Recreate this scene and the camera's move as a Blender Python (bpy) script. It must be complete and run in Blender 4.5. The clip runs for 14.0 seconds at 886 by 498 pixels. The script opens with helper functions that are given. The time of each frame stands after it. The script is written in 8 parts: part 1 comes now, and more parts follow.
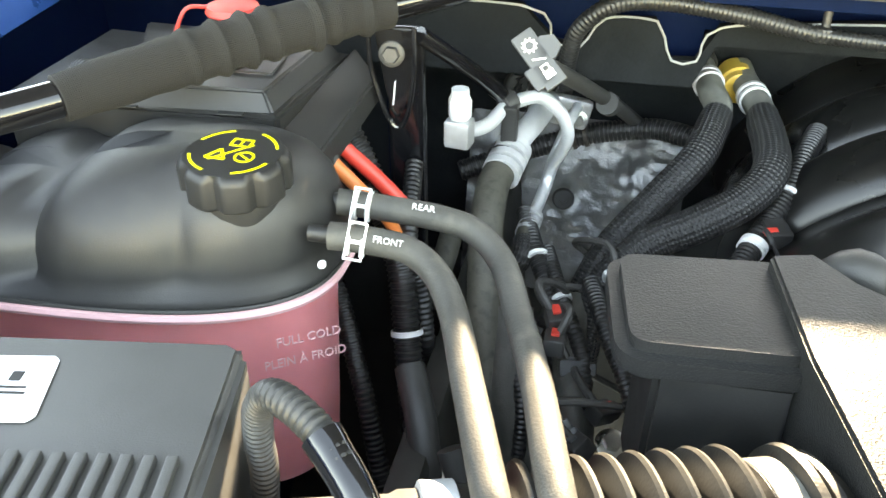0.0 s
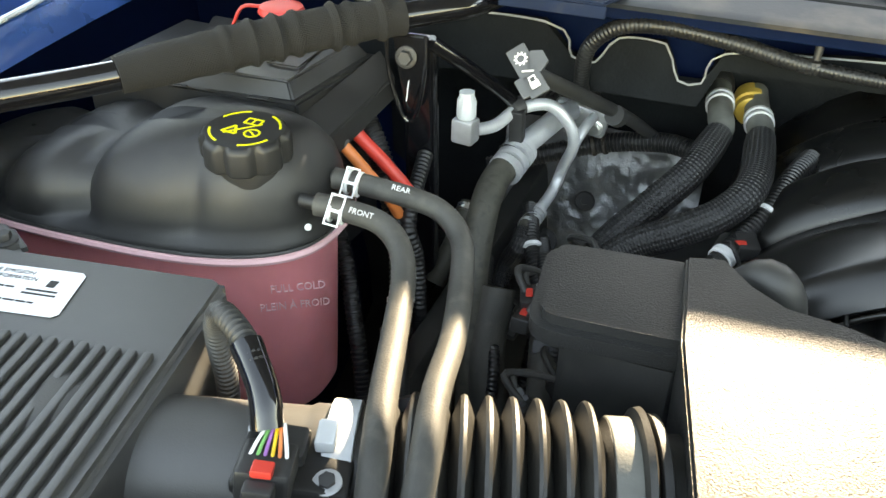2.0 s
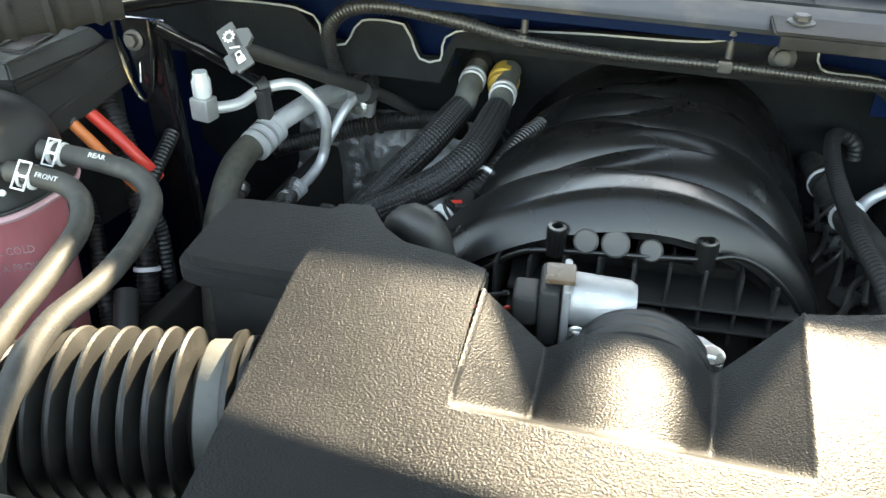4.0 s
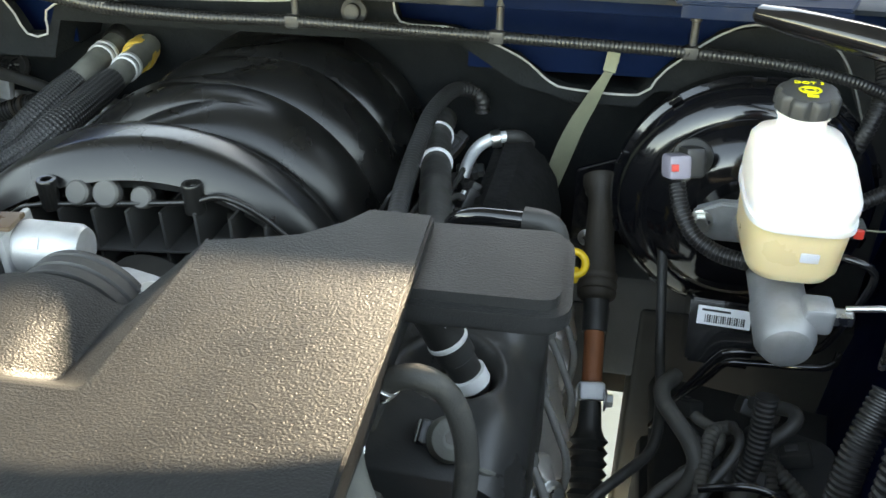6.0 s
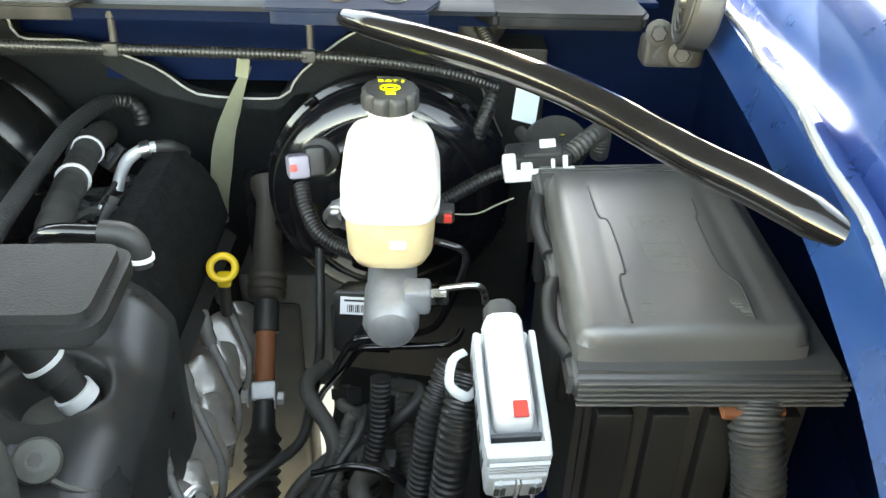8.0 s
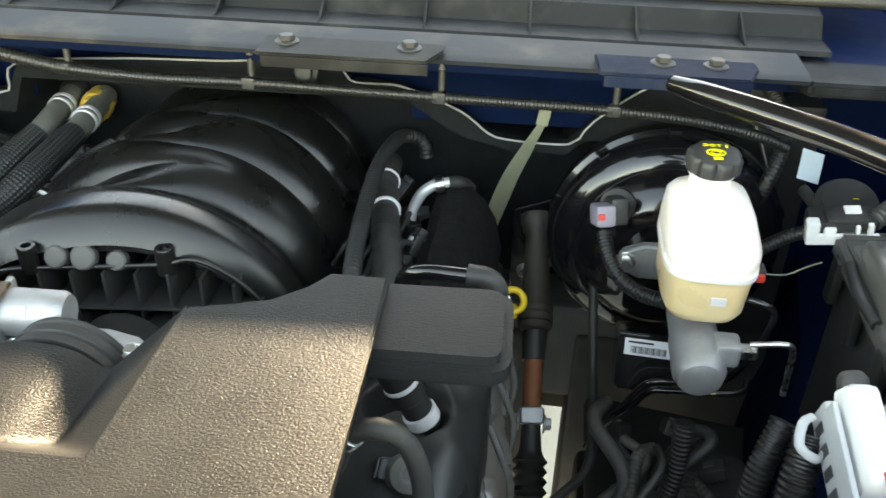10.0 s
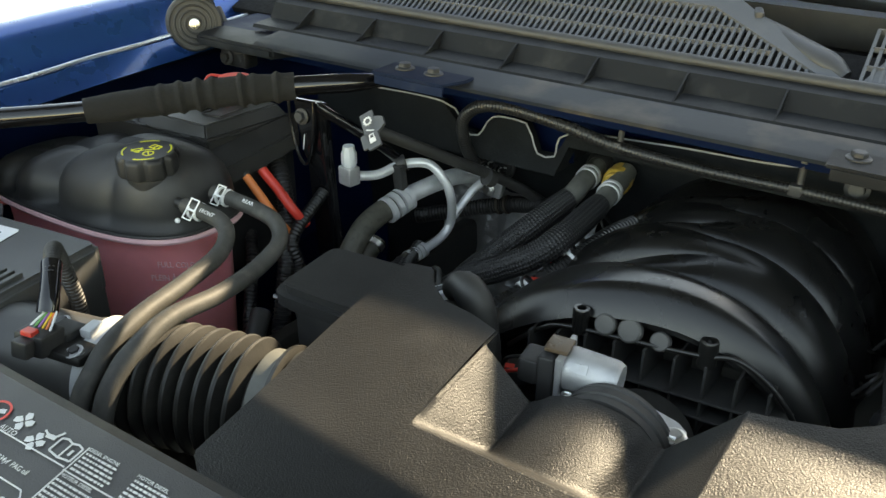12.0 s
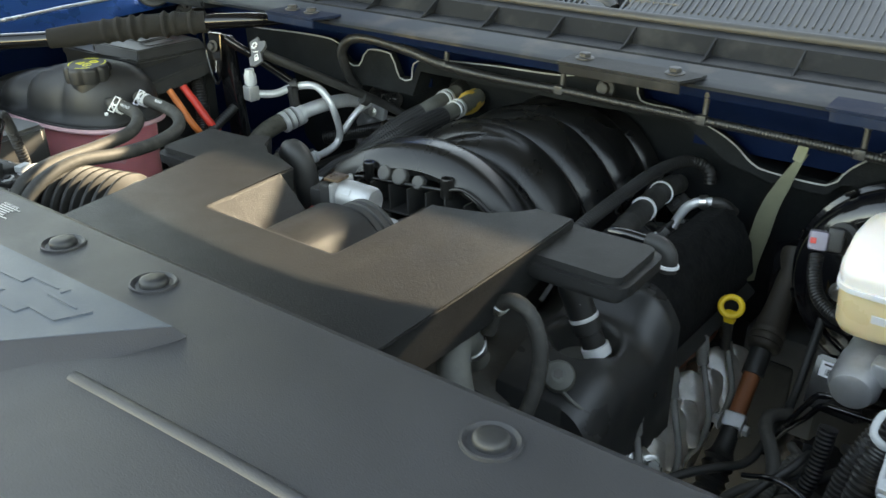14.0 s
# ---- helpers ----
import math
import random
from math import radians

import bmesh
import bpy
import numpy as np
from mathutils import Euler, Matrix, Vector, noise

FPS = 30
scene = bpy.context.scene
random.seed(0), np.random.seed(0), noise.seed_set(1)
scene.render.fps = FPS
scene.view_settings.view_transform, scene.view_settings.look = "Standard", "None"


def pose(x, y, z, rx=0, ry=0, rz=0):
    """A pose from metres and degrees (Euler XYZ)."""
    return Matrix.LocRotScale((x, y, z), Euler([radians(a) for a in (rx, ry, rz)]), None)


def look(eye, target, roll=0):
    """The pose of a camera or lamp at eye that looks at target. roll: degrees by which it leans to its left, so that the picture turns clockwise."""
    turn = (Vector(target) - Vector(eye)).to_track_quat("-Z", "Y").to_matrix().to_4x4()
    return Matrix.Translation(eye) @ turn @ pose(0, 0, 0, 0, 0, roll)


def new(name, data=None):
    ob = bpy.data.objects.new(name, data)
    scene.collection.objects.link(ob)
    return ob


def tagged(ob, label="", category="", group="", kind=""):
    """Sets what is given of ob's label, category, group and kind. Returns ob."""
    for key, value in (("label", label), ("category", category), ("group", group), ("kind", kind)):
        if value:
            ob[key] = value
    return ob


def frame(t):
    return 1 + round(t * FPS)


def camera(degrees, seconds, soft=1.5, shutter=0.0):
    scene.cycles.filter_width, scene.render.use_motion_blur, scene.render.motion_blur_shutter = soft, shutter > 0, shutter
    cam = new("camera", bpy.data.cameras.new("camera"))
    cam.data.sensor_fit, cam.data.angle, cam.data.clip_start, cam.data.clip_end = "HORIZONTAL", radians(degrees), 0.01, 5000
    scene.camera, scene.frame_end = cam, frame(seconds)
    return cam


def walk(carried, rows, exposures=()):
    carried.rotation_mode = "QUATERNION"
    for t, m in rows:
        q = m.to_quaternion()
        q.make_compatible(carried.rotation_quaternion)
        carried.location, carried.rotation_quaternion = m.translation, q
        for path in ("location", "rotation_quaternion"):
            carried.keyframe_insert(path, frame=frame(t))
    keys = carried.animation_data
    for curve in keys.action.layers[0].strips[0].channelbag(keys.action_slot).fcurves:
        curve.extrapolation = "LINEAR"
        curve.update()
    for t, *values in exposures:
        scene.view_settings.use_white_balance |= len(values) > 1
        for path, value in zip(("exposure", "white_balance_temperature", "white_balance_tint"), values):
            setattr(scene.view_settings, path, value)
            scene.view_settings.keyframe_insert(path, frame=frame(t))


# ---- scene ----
cam = camera(55.6, 14.0, shutter=0.1)
METRES, EYE, TILT, LEAN, TURN = 2.0, 1.55, -32.0, 0.0, 10.0
PATH = [
    (0, (-0.338, 0.198, 1.516), (-0.682, 1.833, 0.418), 0.7),
    (0.2, (-0.341, 0.178, 1.522), (-0.765, 1.793, 0.422), 0.5),
    (0.5, (-0.328, 0.154, 1.529), (-0.831, 1.746, 0.427), 0.5),
    (1, (-0.298, 0.129, 1.536), (-0.863, 1.698, 0.431), 0.8),
    (1.5, (-0.259, 0.126, 1.555), (-0.86, 1.682, 0.452), 0.9),
    (2, (-0.21, 0.136, 1.561), (-0.797, 1.696, 0.456), 1.6),
    (2.2, (-0.187, 0.136, 1.567), (-0.768, 1.702, 0.466), 1.7),
    (4.3, (0.076, 0.146, 1.553), (-0.404, 1.765, 0.481), 0.1),
    (4.5, (0.098, 0.153, 1.557), (-0.326, 1.779, 0.473), 0.2),
    (5, (0.183, 0.173, 1.546), (-0.164, 1.822, 0.471), 0.7),
    (5.5, (0.296, 0.192, 1.53), (-0.031, 1.85, 0.461), 0.7),
    (6, (0.396, 0.205, 1.514), (0.04, 1.864, 0.455), -0.2),
    (6.5, (0.502, 0.228, 1.506), (0.239, 1.905, 0.449), 0.0),
    (7, (0.589, 0.25, 1.498), (0.508, 1.948, 0.444), 1.3),
    (7.2, (0.597, 0.246, 1.497), (0.592, 1.948, 0.447), 1.8),
    (9.3, (0.507, 0.157, 1.597), (0.57, 1.845, 0.526), 1.8),
    (9.5, (0.477, 0.157, 1.595), (0.512, 1.852, 0.534), 2.4),
    (10, (0.395, 0.163, 1.594), (0.177, 1.848, 0.539), 1.2),
    (10.5, (0.315, 0.14, 1.6), (-0.189, 1.78, 0.571), 1.0),
    (10.8, (0.284, 0.122, 1.601), (-0.39, 1.737, 0.634), 0.6),
    (11, (0.264, 0.113, 1.612), (-0.498, 1.698, 0.658), 0.8),
    (11.5, (0.243, 0.098, 1.621), (-0.689, 1.606, 0.694), 0.6),
    (12, (0.244, 0.097, 1.62), (-0.791, 1.54, 0.701), 0.4),
    (12.5, (0.253, 0.093, 1.618), (-0.848, 1.494, 0.708), 0.5),
    (13, (0.33, 0.068, 1.626), (-0.802, 1.442, 0.716), 0.4),
    (13.5, (0.489, 0.017, 1.623), (-0.643, 1.392, 0.712), 0.2),
    (14, (0.703, -0.005, 1.592), (-0.453, 1.363, 0.701), -0.8),
]
walk(cam, [(t, look(eye, target, roll)) for t, eye, target, roll in PATH], [(0.0, 4.65, 12000, 12), (1.0, 3.95, 12000, 12), (2.2, 3.85, 12000, 12), (4.4, 3.75, 10300, 9), (5.5, 3.45, 10400, 9), (6.5, 4.7, 12000, 12), (7.2, 4.92, 12200, 11), (9.4, 3.75, 13200, 13), (10.5, 3.95, 11800, 10), (11.5, 3.2, 11400, 10), (12.5, 2.6, 11400, 10), (13.5, 2.8, 11000, 10), (14.0, 3.25, 11000, 10)])

# ---------------------------------------------------------------- light
def sun_dir():
    return Vector((0.14, 1.0, 0.42)).normalized()


world = bpy.data.worlds.new("sky")
scene.world = world
world.use_nodes = True
wn = world.node_tree.nodes
sky = wn.new("ShaderNodeTexSky")
sky.sky_type = "NISHITA"
sky.sun_disc = False
sky.dust_density = 0.1
sd = sun_dir()
sky.sun_elevation = math.asin(sd.z)
sky.sun_rotation = math.atan2(sd.x, sd.y)
world.node_tree.links.new(sky.outputs[0], wn["Background"].inputs[0])
wn["Background"].inputs[1].default_value = 0.15
lamp = bpy.data.lights.new("sun", "SUN")
lamp.energy, lamp.angle, lamp.color = 2.3, radians(0.5), (0.98, 1.0, 1.0)
sun = new("sun", lamp)
sun.matrix_world = look((0, 0, 5), Vector((0, 0, 5)) - sd)

# ---------------------------------------------------------------- materials
def material(name, color, rough=0.5, metal=0.0, bump=0.0, scale=400.0, vary=0.12, stain=0.0, stain_color=(0.2, 0.18, 0.15),
             stain_scale=25.0, coat=0.0, spec=0.5, transmission=0.0, sss=0.0, dist=0.001, detail=3.0):
    m = bpy.data.materials.new(name)
    m.use_nodes = True
    nt = m.node_tree
    b = nt.nodes["Principled BSDF"]
    link = nt.links.new
    b.inputs["Roughness"].default_value, b.inputs["Metallic"].default_value = rough, metal
    b.inputs["Coat Weight"].default_value = coat
    b.inputs["Coat Roughness"].default_value = 0.06
    b.inputs["Specular IOR Level"].default_value = spec
    b.inputs["Transmission Weight"].default_value = transmission
    if sss:
        b.inputs["Subsurface Weight"].default_value = sss
        b.inputs["Subsurface Radius"].default_value = (0.02, 0.015, 0.01)
        b.inputs["Subsurface Scale"].default_value = 1.0
    co = nt.nodes.new("ShaderNodeTexCoord")
    big = nt.nodes.new("ShaderNodeTexNoise")
    big.inputs["Scale"].default_value, big.inputs["Detail"].default_value = stain_scale, 5
    link(co.outputs["Object"], big.inputs["Vector"])
    fine = nt.nodes.new("ShaderNodeTexNoise")
    fine.inputs["Scale"].default_value, fine.inputs["Detail"].default_value = scale, detail
    link(co.outputs["Object"], fine.inputs["Vector"])
    mix = nt.nodes.new("ShaderNodeMix")
    mix.data_type = "RGBA"
    mix.blend_type = "MULTIPLY"
    mix.inputs["Factor"].default_value = 1.0
    mix.inputs["A"].default_value = (*color, 1)
    ramp = nt.nodes.new("ShaderNodeMapRange")
    ramp.inputs["From Min"].default_value, ramp.inputs["From Max"].default_value = 0.3, 0.7
    ramp.inputs["To Min"].default_value, ramp.inputs["To Max"].default_value = 1 - vary, 1 + vary
    link(big.outputs["Fac"], ramp.inputs["Value"])
    link(ramp.outputs[0], mix.inputs["B"])
    last = mix.outputs["Result"]
    if stain:
        st = nt.nodes.new("ShaderNodeMix")
        st.data_type = "RGBA"
        st.inputs["B"].default_value = (*stain_color, 1)
        sr = nt.nodes.new("ShaderNodeMapRange")
        sr.inputs["From Min"].default_value, sr.inputs["From Max"].default_value = 0.52, 0.72
        sr.inputs["To Max"].default_value = stain
        two = nt.nodes.new("ShaderNodeTexNoise")
        two.inputs["Scale"].default_value, two.inputs["Detail"].default_value = stain_scale * 2.3, 6
        link(co.outputs["Object"], two.inputs["Vector"])
        link(two.outputs["Fac"], sr.inputs["Value"])
        link(sr.outputs[0], st.inputs["Factor"])
        link(last, st.inputs["A"])
        last = st.outputs["Result"]
    link(last, b.inputs["Base Color"])
    rr = nt.nodes.new("ShaderNodeMapRange")
    rr.inputs["From Min"].default_value, rr.inputs["From Max"].default_value = 0.3, 0.7
    rr.inputs["To Min"].default_value, rr.inputs["To Max"].default_value = max(0.02, rough - 0.06), min(1, rough + 0.06)
    link(big.outputs["Fac"], rr.inputs["Value"])
    link(rr.outputs[0], b.inputs["Roughness"])
    if bump:
        bp = nt.nodes.new("ShaderNodeBump")
        bp.inputs["Strength"].default_value, bp.inputs["Distance"].default_value = min(1, bump), dist * max(1, bump)
        link(fine.outputs["Fac"], bp.inputs["Height"])
        link(bp.outputs[0], b.inputs["Normal"])
    return m


def braided(name, dark, light, around=14.0, along=160.0, rough=0.6):
    """Woven sleeve: two crossing sets of threads, laid along the tube by its UV map (turns, metres)."""
    m = bpy.data.materials.new(name)
    m.use_nodes = True
    nt = m.node_tree
    b = nt.nodes["Principled BSDF"]
    link = nt.links.new
    uv = nt.nodes.new("ShaderNodeUVMap")
    sep = nt.nodes.new("ShaderNodeSeparateXYZ")
    link(uv.outputs[0], sep.inputs[0])
    waves = []
    for sign in (1, -1):
        u = nt.nodes.new("ShaderNodeMath"); u.operation = "MULTIPLY"; u.inputs[1].default_value = sign * around * 2 * math.pi
        v = nt.nodes.new("ShaderNodeMath"); v.operation = "MULTIPLY_ADD"; v.inputs[1].default_value = along * 2 * math.pi
        link(sep.outputs[0], u.inputs[0]); link(sep.outputs[1], v.inputs[0]); link(u.outputs[0], v.inputs[2])
        s = nt.nodes.new("ShaderNodeMath"); s.operation = "SINE"; link(v.outputs[0], s.inputs[0])
        waves.append(s)
    mx = nt.nodes.new("ShaderNodeMath"); mx.operation = "MULTIPLY"
    link(waves[0].outputs[0], mx.inputs[0]); link(waves[1].outputs[0], mx.inputs[1])
    mr = nt.nodes.new("ShaderNodeMapRange")
    mr.inputs["From Min"].default_value, mr.inputs["From Max"].default_value = -0.3, 0.8
    link(mx.outputs[0], mr.inputs["Value"])
    mix = nt.nodes.new("ShaderNodeMix"); mix.data_type = "RGBA"
    mix.inputs["A"].default_value, mix.inputs["B"].default_value = (*dark, 1), (*light, 1)
    link(mr.outputs[0], mix.inputs["Factor"])
    link(mix.outputs["Result"], b.inputs["Base Color"])
    bp = nt.nodes.new("ShaderNodeBump"); bp.inputs["Strength"].default_value = 0.9; bp.inputs["Distance"].default_value = 0.0015
    link(mr.outputs[0], bp.inputs["Height"]); link(bp.outputs[0], b.inputs["Normal"])
    b.inputs["Roughness"].default_value = rough
    return m


M_COVER = material("moulded black cover plastic", (0.021, 0.0212, 0.0214), 0.41, bump=0.95, scale=720, vary=0.05, detail=2.5, dist=0.00066, spec=0.22)
M_PLASTIC = material("satin black plastic", (0.026, 0.026, 0.0265), 0.48, bump=0.15, scale=900, vary=0.2, stain=0.10, stain_color=(0.08, 0.075, 0.065))
M_MANIFOLD = material("intake composite", (0.0065, 0.0065, 0.0064), 0.29, spec=0.5, bump=0.25, dist=0.0002, scale=1200, vary=0.15, stain=0.06, stain_color=(0.06, 0.055, 0.05), stain_scale=12)
M_FUSE = material("dusty satin black plastic", (0.082, 0.078, 0.073), 0.38, spec=1.0, bump=0.15, scale=900, vary=0.15, stain=0.25, stain_color=(0.08, 0.075, 0.065), stain_scale=9)
M_VALVE = material("glossy black valve cover plastic", (0.032, 0.032, 0.0315), 0.30, bump=0.15, scale=700, vary=0.2, stain=0.3, stain_color=(0.075, 0.07, 0.06), stain_scale=16)
# black of the sound foam, and of the sheet that shades the vent
M_FOAMSHADE = material("fuzzy sound foam and vent shade", (0.012, 0.012, 0.0122), 0.95, bump=1.6, scale=170, vary=0.4, stain=0.25, stain_color=(0.028, 0.028, 0.028), stain_scale=60, spec=0.15, detail=5)
M_ROUGHBLACK = material("rough black plastic", (0.028, 0.027, 0.025), 0.65, vary=0.3, spec=0.3)
M_DULL = material("matt black plastic", (0.023, 0.023, 0.0228), 0.6, bump=0.2, scale=500, vary=0.25, stain=0.25, stain_color=(0.05, 0.047, 0.04))
M_AIRBOX = material("dusty black airbox plastic", (0.062, 0.061, 0.059), 0.46, bump=0.15, scale=900, vary=0.15, stain=0.2, stain_color=(0.075, 0.072, 0.065), stain_scale=14, spec=0.6)
M_GLOSS = material("gloss black paint", (0.005, 0.005, 0.006), 0.15, spec=0.4, vary=0.1, stain=0.08, stain_color=(0.04, 0.04, 0.035), coat=0.6)
M_TANKTOP = material("blow-moulded black tank top", (0.015, 0.015, 0.0153), 0.50, bump=0.12, scale=1000, vary=0.15, stain=0.12, stain_color=(0.06, 0.058, 0.05), stain_scale=18)
M_BOX = material("crisp black box plastic", (0.016, 0.016, 0.0162), 0.44, spec=0.4, bump=0.1, scale=900, vary=0.2, stain=0.1, stain_color=(0.03, 0.028, 0.025))
M_PALEHOSE = material("pale dusty hose end", (0.13, 0.13, 0.115), 0.6, bump=0.2, scale=500, vary=0.2, stain=0.4, stain_color=(0.10, 0.10, 0.085), stain_scale=40)
M_SPECKLED = material("speckled brown rubber", (0.062, 0.058, 0.046), 0.62, bump=0.3, scale=500, vary=0.2, stain=0.7, stain_color=(0.018, 0.017, 0.015), stain_scale=55)
M_GREENWIRE = material("green wire jacket", (0.10, 0.35, 0.10), 0.45, vary=0.1)
M_PURPLEWIRE = material("purple wire jacket", (0.28, 0.10, 0.35), 0.45, vary=0.1)
M_BLUEDULL = material("dull blue primer paint", (0.005, 0.012, 0.030), 0.65, spec=0.12, vary=0.2, stain=0.3, stain_color=(0.04, 0.04, 0.045), stain_scale=14)
M_TUNNEL = material("grey tunnel felt", (0.085, 0.083, 0.080), 0.85, bump=0.4, scale=200, vary=0.25, stain=0.35, stain_color=(0.05, 0.045, 0.04), stain_scale=10)
M_GREYPLUG = material("mauve grey plug plastic", (0.24, 0.22, 0.27), 0.45, vary=0.1)
M_PINK = material("translucent pink tank", (0.85, 0.28, 0.30), 0.36, vary=0.18, stain_scale=8, sss=0.3)
M_PALEPINK = material("pale pink moulding", (0.72, 0.42, 0.44), 0.45, vary=0.05)
M_PAD = material("rubbed grey composite", (0.055, 0.054, 0.052), 0.55, vary=0.2)
M_WHITE_TANK = material("translucent white tank", (0.84, 0.76, 0.70), 0.35, vary=0.05, stain_scale=12, sss=0.6)
M_FLUID = material("amber brake fluid tank", (0.80, 0.60, 0.34), 0.30, vary=0.06, stain_scale=10, sss=0.5)
M_RUBBER = material("weathered rubber hose", (0.058, 0.056, 0.051), 0.58, spec=0.3, bump=0.3, scale=600, vary=0.2, stain=0.35, stain_color=(0.13, 0.12, 0.10), stain_scale=30)
M_RUBBER_BLACK = material("black rubber", (0.025, 0.0248, 0.024), 0.5, bump=0.2, scale=700, vary=0.2, stain=0.2, stain_color=(0.05, 0.048, 0.042), stain_scale=30)
M_BELLOWS = material("dusty bellows rubber", (0.018, 0.017, 0.015), 0.45, bump=0.2, scale=500, vary=0.2, stain=0.25, stain_color=(0.09, 0.085, 0.072), stain_scale=14)
M_LOOM = material("split loom plastic", (0.014, 0.014, 0.0145), 0.38, vary=0.2, stain=0.15, stain_color=(0.05, 0.05, 0.045), stain_scale=40)
M_ALU = material("cast aluminium", (0.46, 0.465, 0.47), 0.52, metal=0.7, bump=0.3, scale=500, vary=0.12, stain=0.25, stain_color=(0.32, 0.31, 0.29), stain_scale=40)
M_ALUPIPE = material("white aluminium pipe", (0.60, 0.61, 0.62), 0.38, metal=0.45, bump=0.1, scale=300, vary=0.08, stain=0.15, stain_color=(0.5, 0.49, 0.46), stain_scale=50)
M_STEEL = material("zinc steel", (0.62, 0.62, 0.60), 0.3, metal=1.0, vary=0.15, stain=0.15, stain_color=(0.35, 0.33, 0.3), stain_scale=60)
M_STRIP = material("dull painted cowl metal", (0.021, 0.025, 0.030), 0.50, spec=0.16, metal=0.0, bump=0.1, scale=200, vary=0.15, stain=0.35, stain_color=(0.15, 0.12, 0.09), stain_scale=6)
M_COWL = material("grey cowl plastic", (0.009, 0.010, 0.0112), 0.55, spec=0.16, bump=0.2, scale=500, vary=0.15, stain=0.35, stain_color=(0.05, 0.05, 0.048), stain_scale=10)
M_GRILLE = material("grey grille plastic", (0.050, 0.053, 0.058), 0.5, bump=0.2, scale=500, vary=0.1, stain=0.2, stain_color=(0.11, 0.105, 0.1), stain_scale=14)
M_MAT = material("felt insulation", (0.010, 0.0115, 0.0125), 0.9, bump=0.9, scale=260, vary=0.3, stain=0.3, stain_color=(0.020, 0.021, 0.022), stain_scale=14, spec=0.15)
# pale colour that paints the sun glint on the blue fender lips
M_LIPGLINT = material("sun glint on folded paint edge", (0.50, 0.56, 0.62), 0.25, metal=0.5, vary=0.1)
M_MATEDGE = material("pale cut felt edge", (0.29, 0.29, 0.27), 0.85, bump=0.4, scale=400, vary=0.2)
# body blue for inner panels, with the bay's shade put into the colour
M_BLUESHADE = material("shaded blue metallic paint", (0.0008, 0.007, 0.030), 0.5, spec=0.05, vary=0.12, stain=0.06, stain_color=(0.02, 0.03, 0.06))
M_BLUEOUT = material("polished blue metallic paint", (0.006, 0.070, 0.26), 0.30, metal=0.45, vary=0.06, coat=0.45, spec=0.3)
M_SHEET = material("dark coated sheet metal", (0.027, 0.027, 0.028), 0.5, bump=0.2, scale=200, vary=0.3, stain=0.3, stain_color=(0.05, 0.045, 0.035), stain_scale=8)
M_YELLOW = material("yellow plastic", (0.75, 0.47, 0.03), 0.4, vary=0.06)
M_YELLOWPRINT = material("yellow print", (0.72, 0.66, 0.02), 0.5, vary=0.05)
M_ORANGEPRINT = material("orange print", (0.80, 0.33, 0.05), 0.5, vary=0.05)
M_RED = material("red plastic", (0.68, 0.05, 0.035), 0.4, vary=0.08)
M_ORANGE = material("orange cable jacket", (0.75, 0.20, 0.06), 0.45, vary=0.1)
M_WHITE = material("white plastic", (0.78, 0.78, 0.77), 0.4, vary=0.06)
M_LABEL = material("white paper label", (0.82, 0.82, 0.83), 0.45, vary=0.03)
M_INK = material("black print", (0.02, 0.02, 0.02), 0.6, vary=0.05)
M_PRINTWHITE = material("white print", (0.62, 0.62, 0.61), 0.55, vary=0.1)
M_GREY = material("light grey connector plastic", (0.50, 0.52, 0.53), 0.4, vary=0.06, bump=0.1)
M_GREYDARK = material("grey key-tag plastic", (0.058, 0.062, 0.066), 0.45, vary=0.1)
M_GREYBOOT = material("grey silicone lead", (0.17, 0.165, 0.155), 0.55, vary=0.15, stain=0.3, stain_color=(0.09, 0.085, 0.075), stain_scale=40)
M_AMBER = material("amber quick-connect plastic", (0.62, 0.38, 0.07), 0.4, vary=0.15)
M_SHIELD = material("crumpled heat shield foil", (0.74, 0.71, 0.68), 0.40, metal=0.55, bump=0.5, scale=60, vary=0.15, stain=0.25, stain_color=(0.28, 0.25, 0.21), stain_scale=20, detail=4)
M_FOIL = material("embossed foil insulation", (0.24, 0.24, 0.245), 0.40, metal=0.85, bump=0.9, scale=330, vary=0.2, stain=0.35, stain_color=(0.10, 0.10, 0.10), stain_scale=16, detail=5)
M_ENGINE = material("cast iron and grime", (0.10, 0.095, 0.085), 0.6, metal=0.2, bump=0.8, scale=120, vary=0.35, stain=0.5, stain_color=(0.12, 0.10, 0.08), stain_scale=15)
M_RUST = material("rust orange rubber boot", (0.24, 0.075, 0.03), 0.6, vary=0.2, bump=0.4)
M_BROWNRUBBER = material("dusty brown rubber", (0.034, 0.027, 0.020), 0.65, vary=0.25, bump=0.4)
M_STRAP = material("woven olive strap", (0.21, 0.215, 0.15), 0.75, bump=1.0, scale=900, vary=0.12)
M_CONCRETE = material("pale concrete", (0.44, 0.43, 0.405), 0.85, bump=0.6, scale=60, vary=0.12, stain=0.2, stain_color=(0.4, 0.36, 0.3), stain_scale=3)
# blue tint added to cool the light that the cover mirrors
M_LINER = material("blue-tinted grey hood lining", (0.040, 0.044, 0.050), 0.9, bump=0.6, scale=200, vary=0.2, spec=0.2)
M_SHROUD = material("grained sight shield", (0.044, 0.0435, 0.046), 0.50, bump=0.3, scale=900, vary=0.05)
# shroud grey with the sky's blue reflection put into the colour
M_SKYSHEEN = material("moulded panel with sky sheen", (0.044, 0.060, 0.082), 0.40, bump=0.3, scale=900, vary=0.05)
M_BROWNFILM = material("brown film", (0.10, 0.065, 0.04), 0.3, vary=0.1)
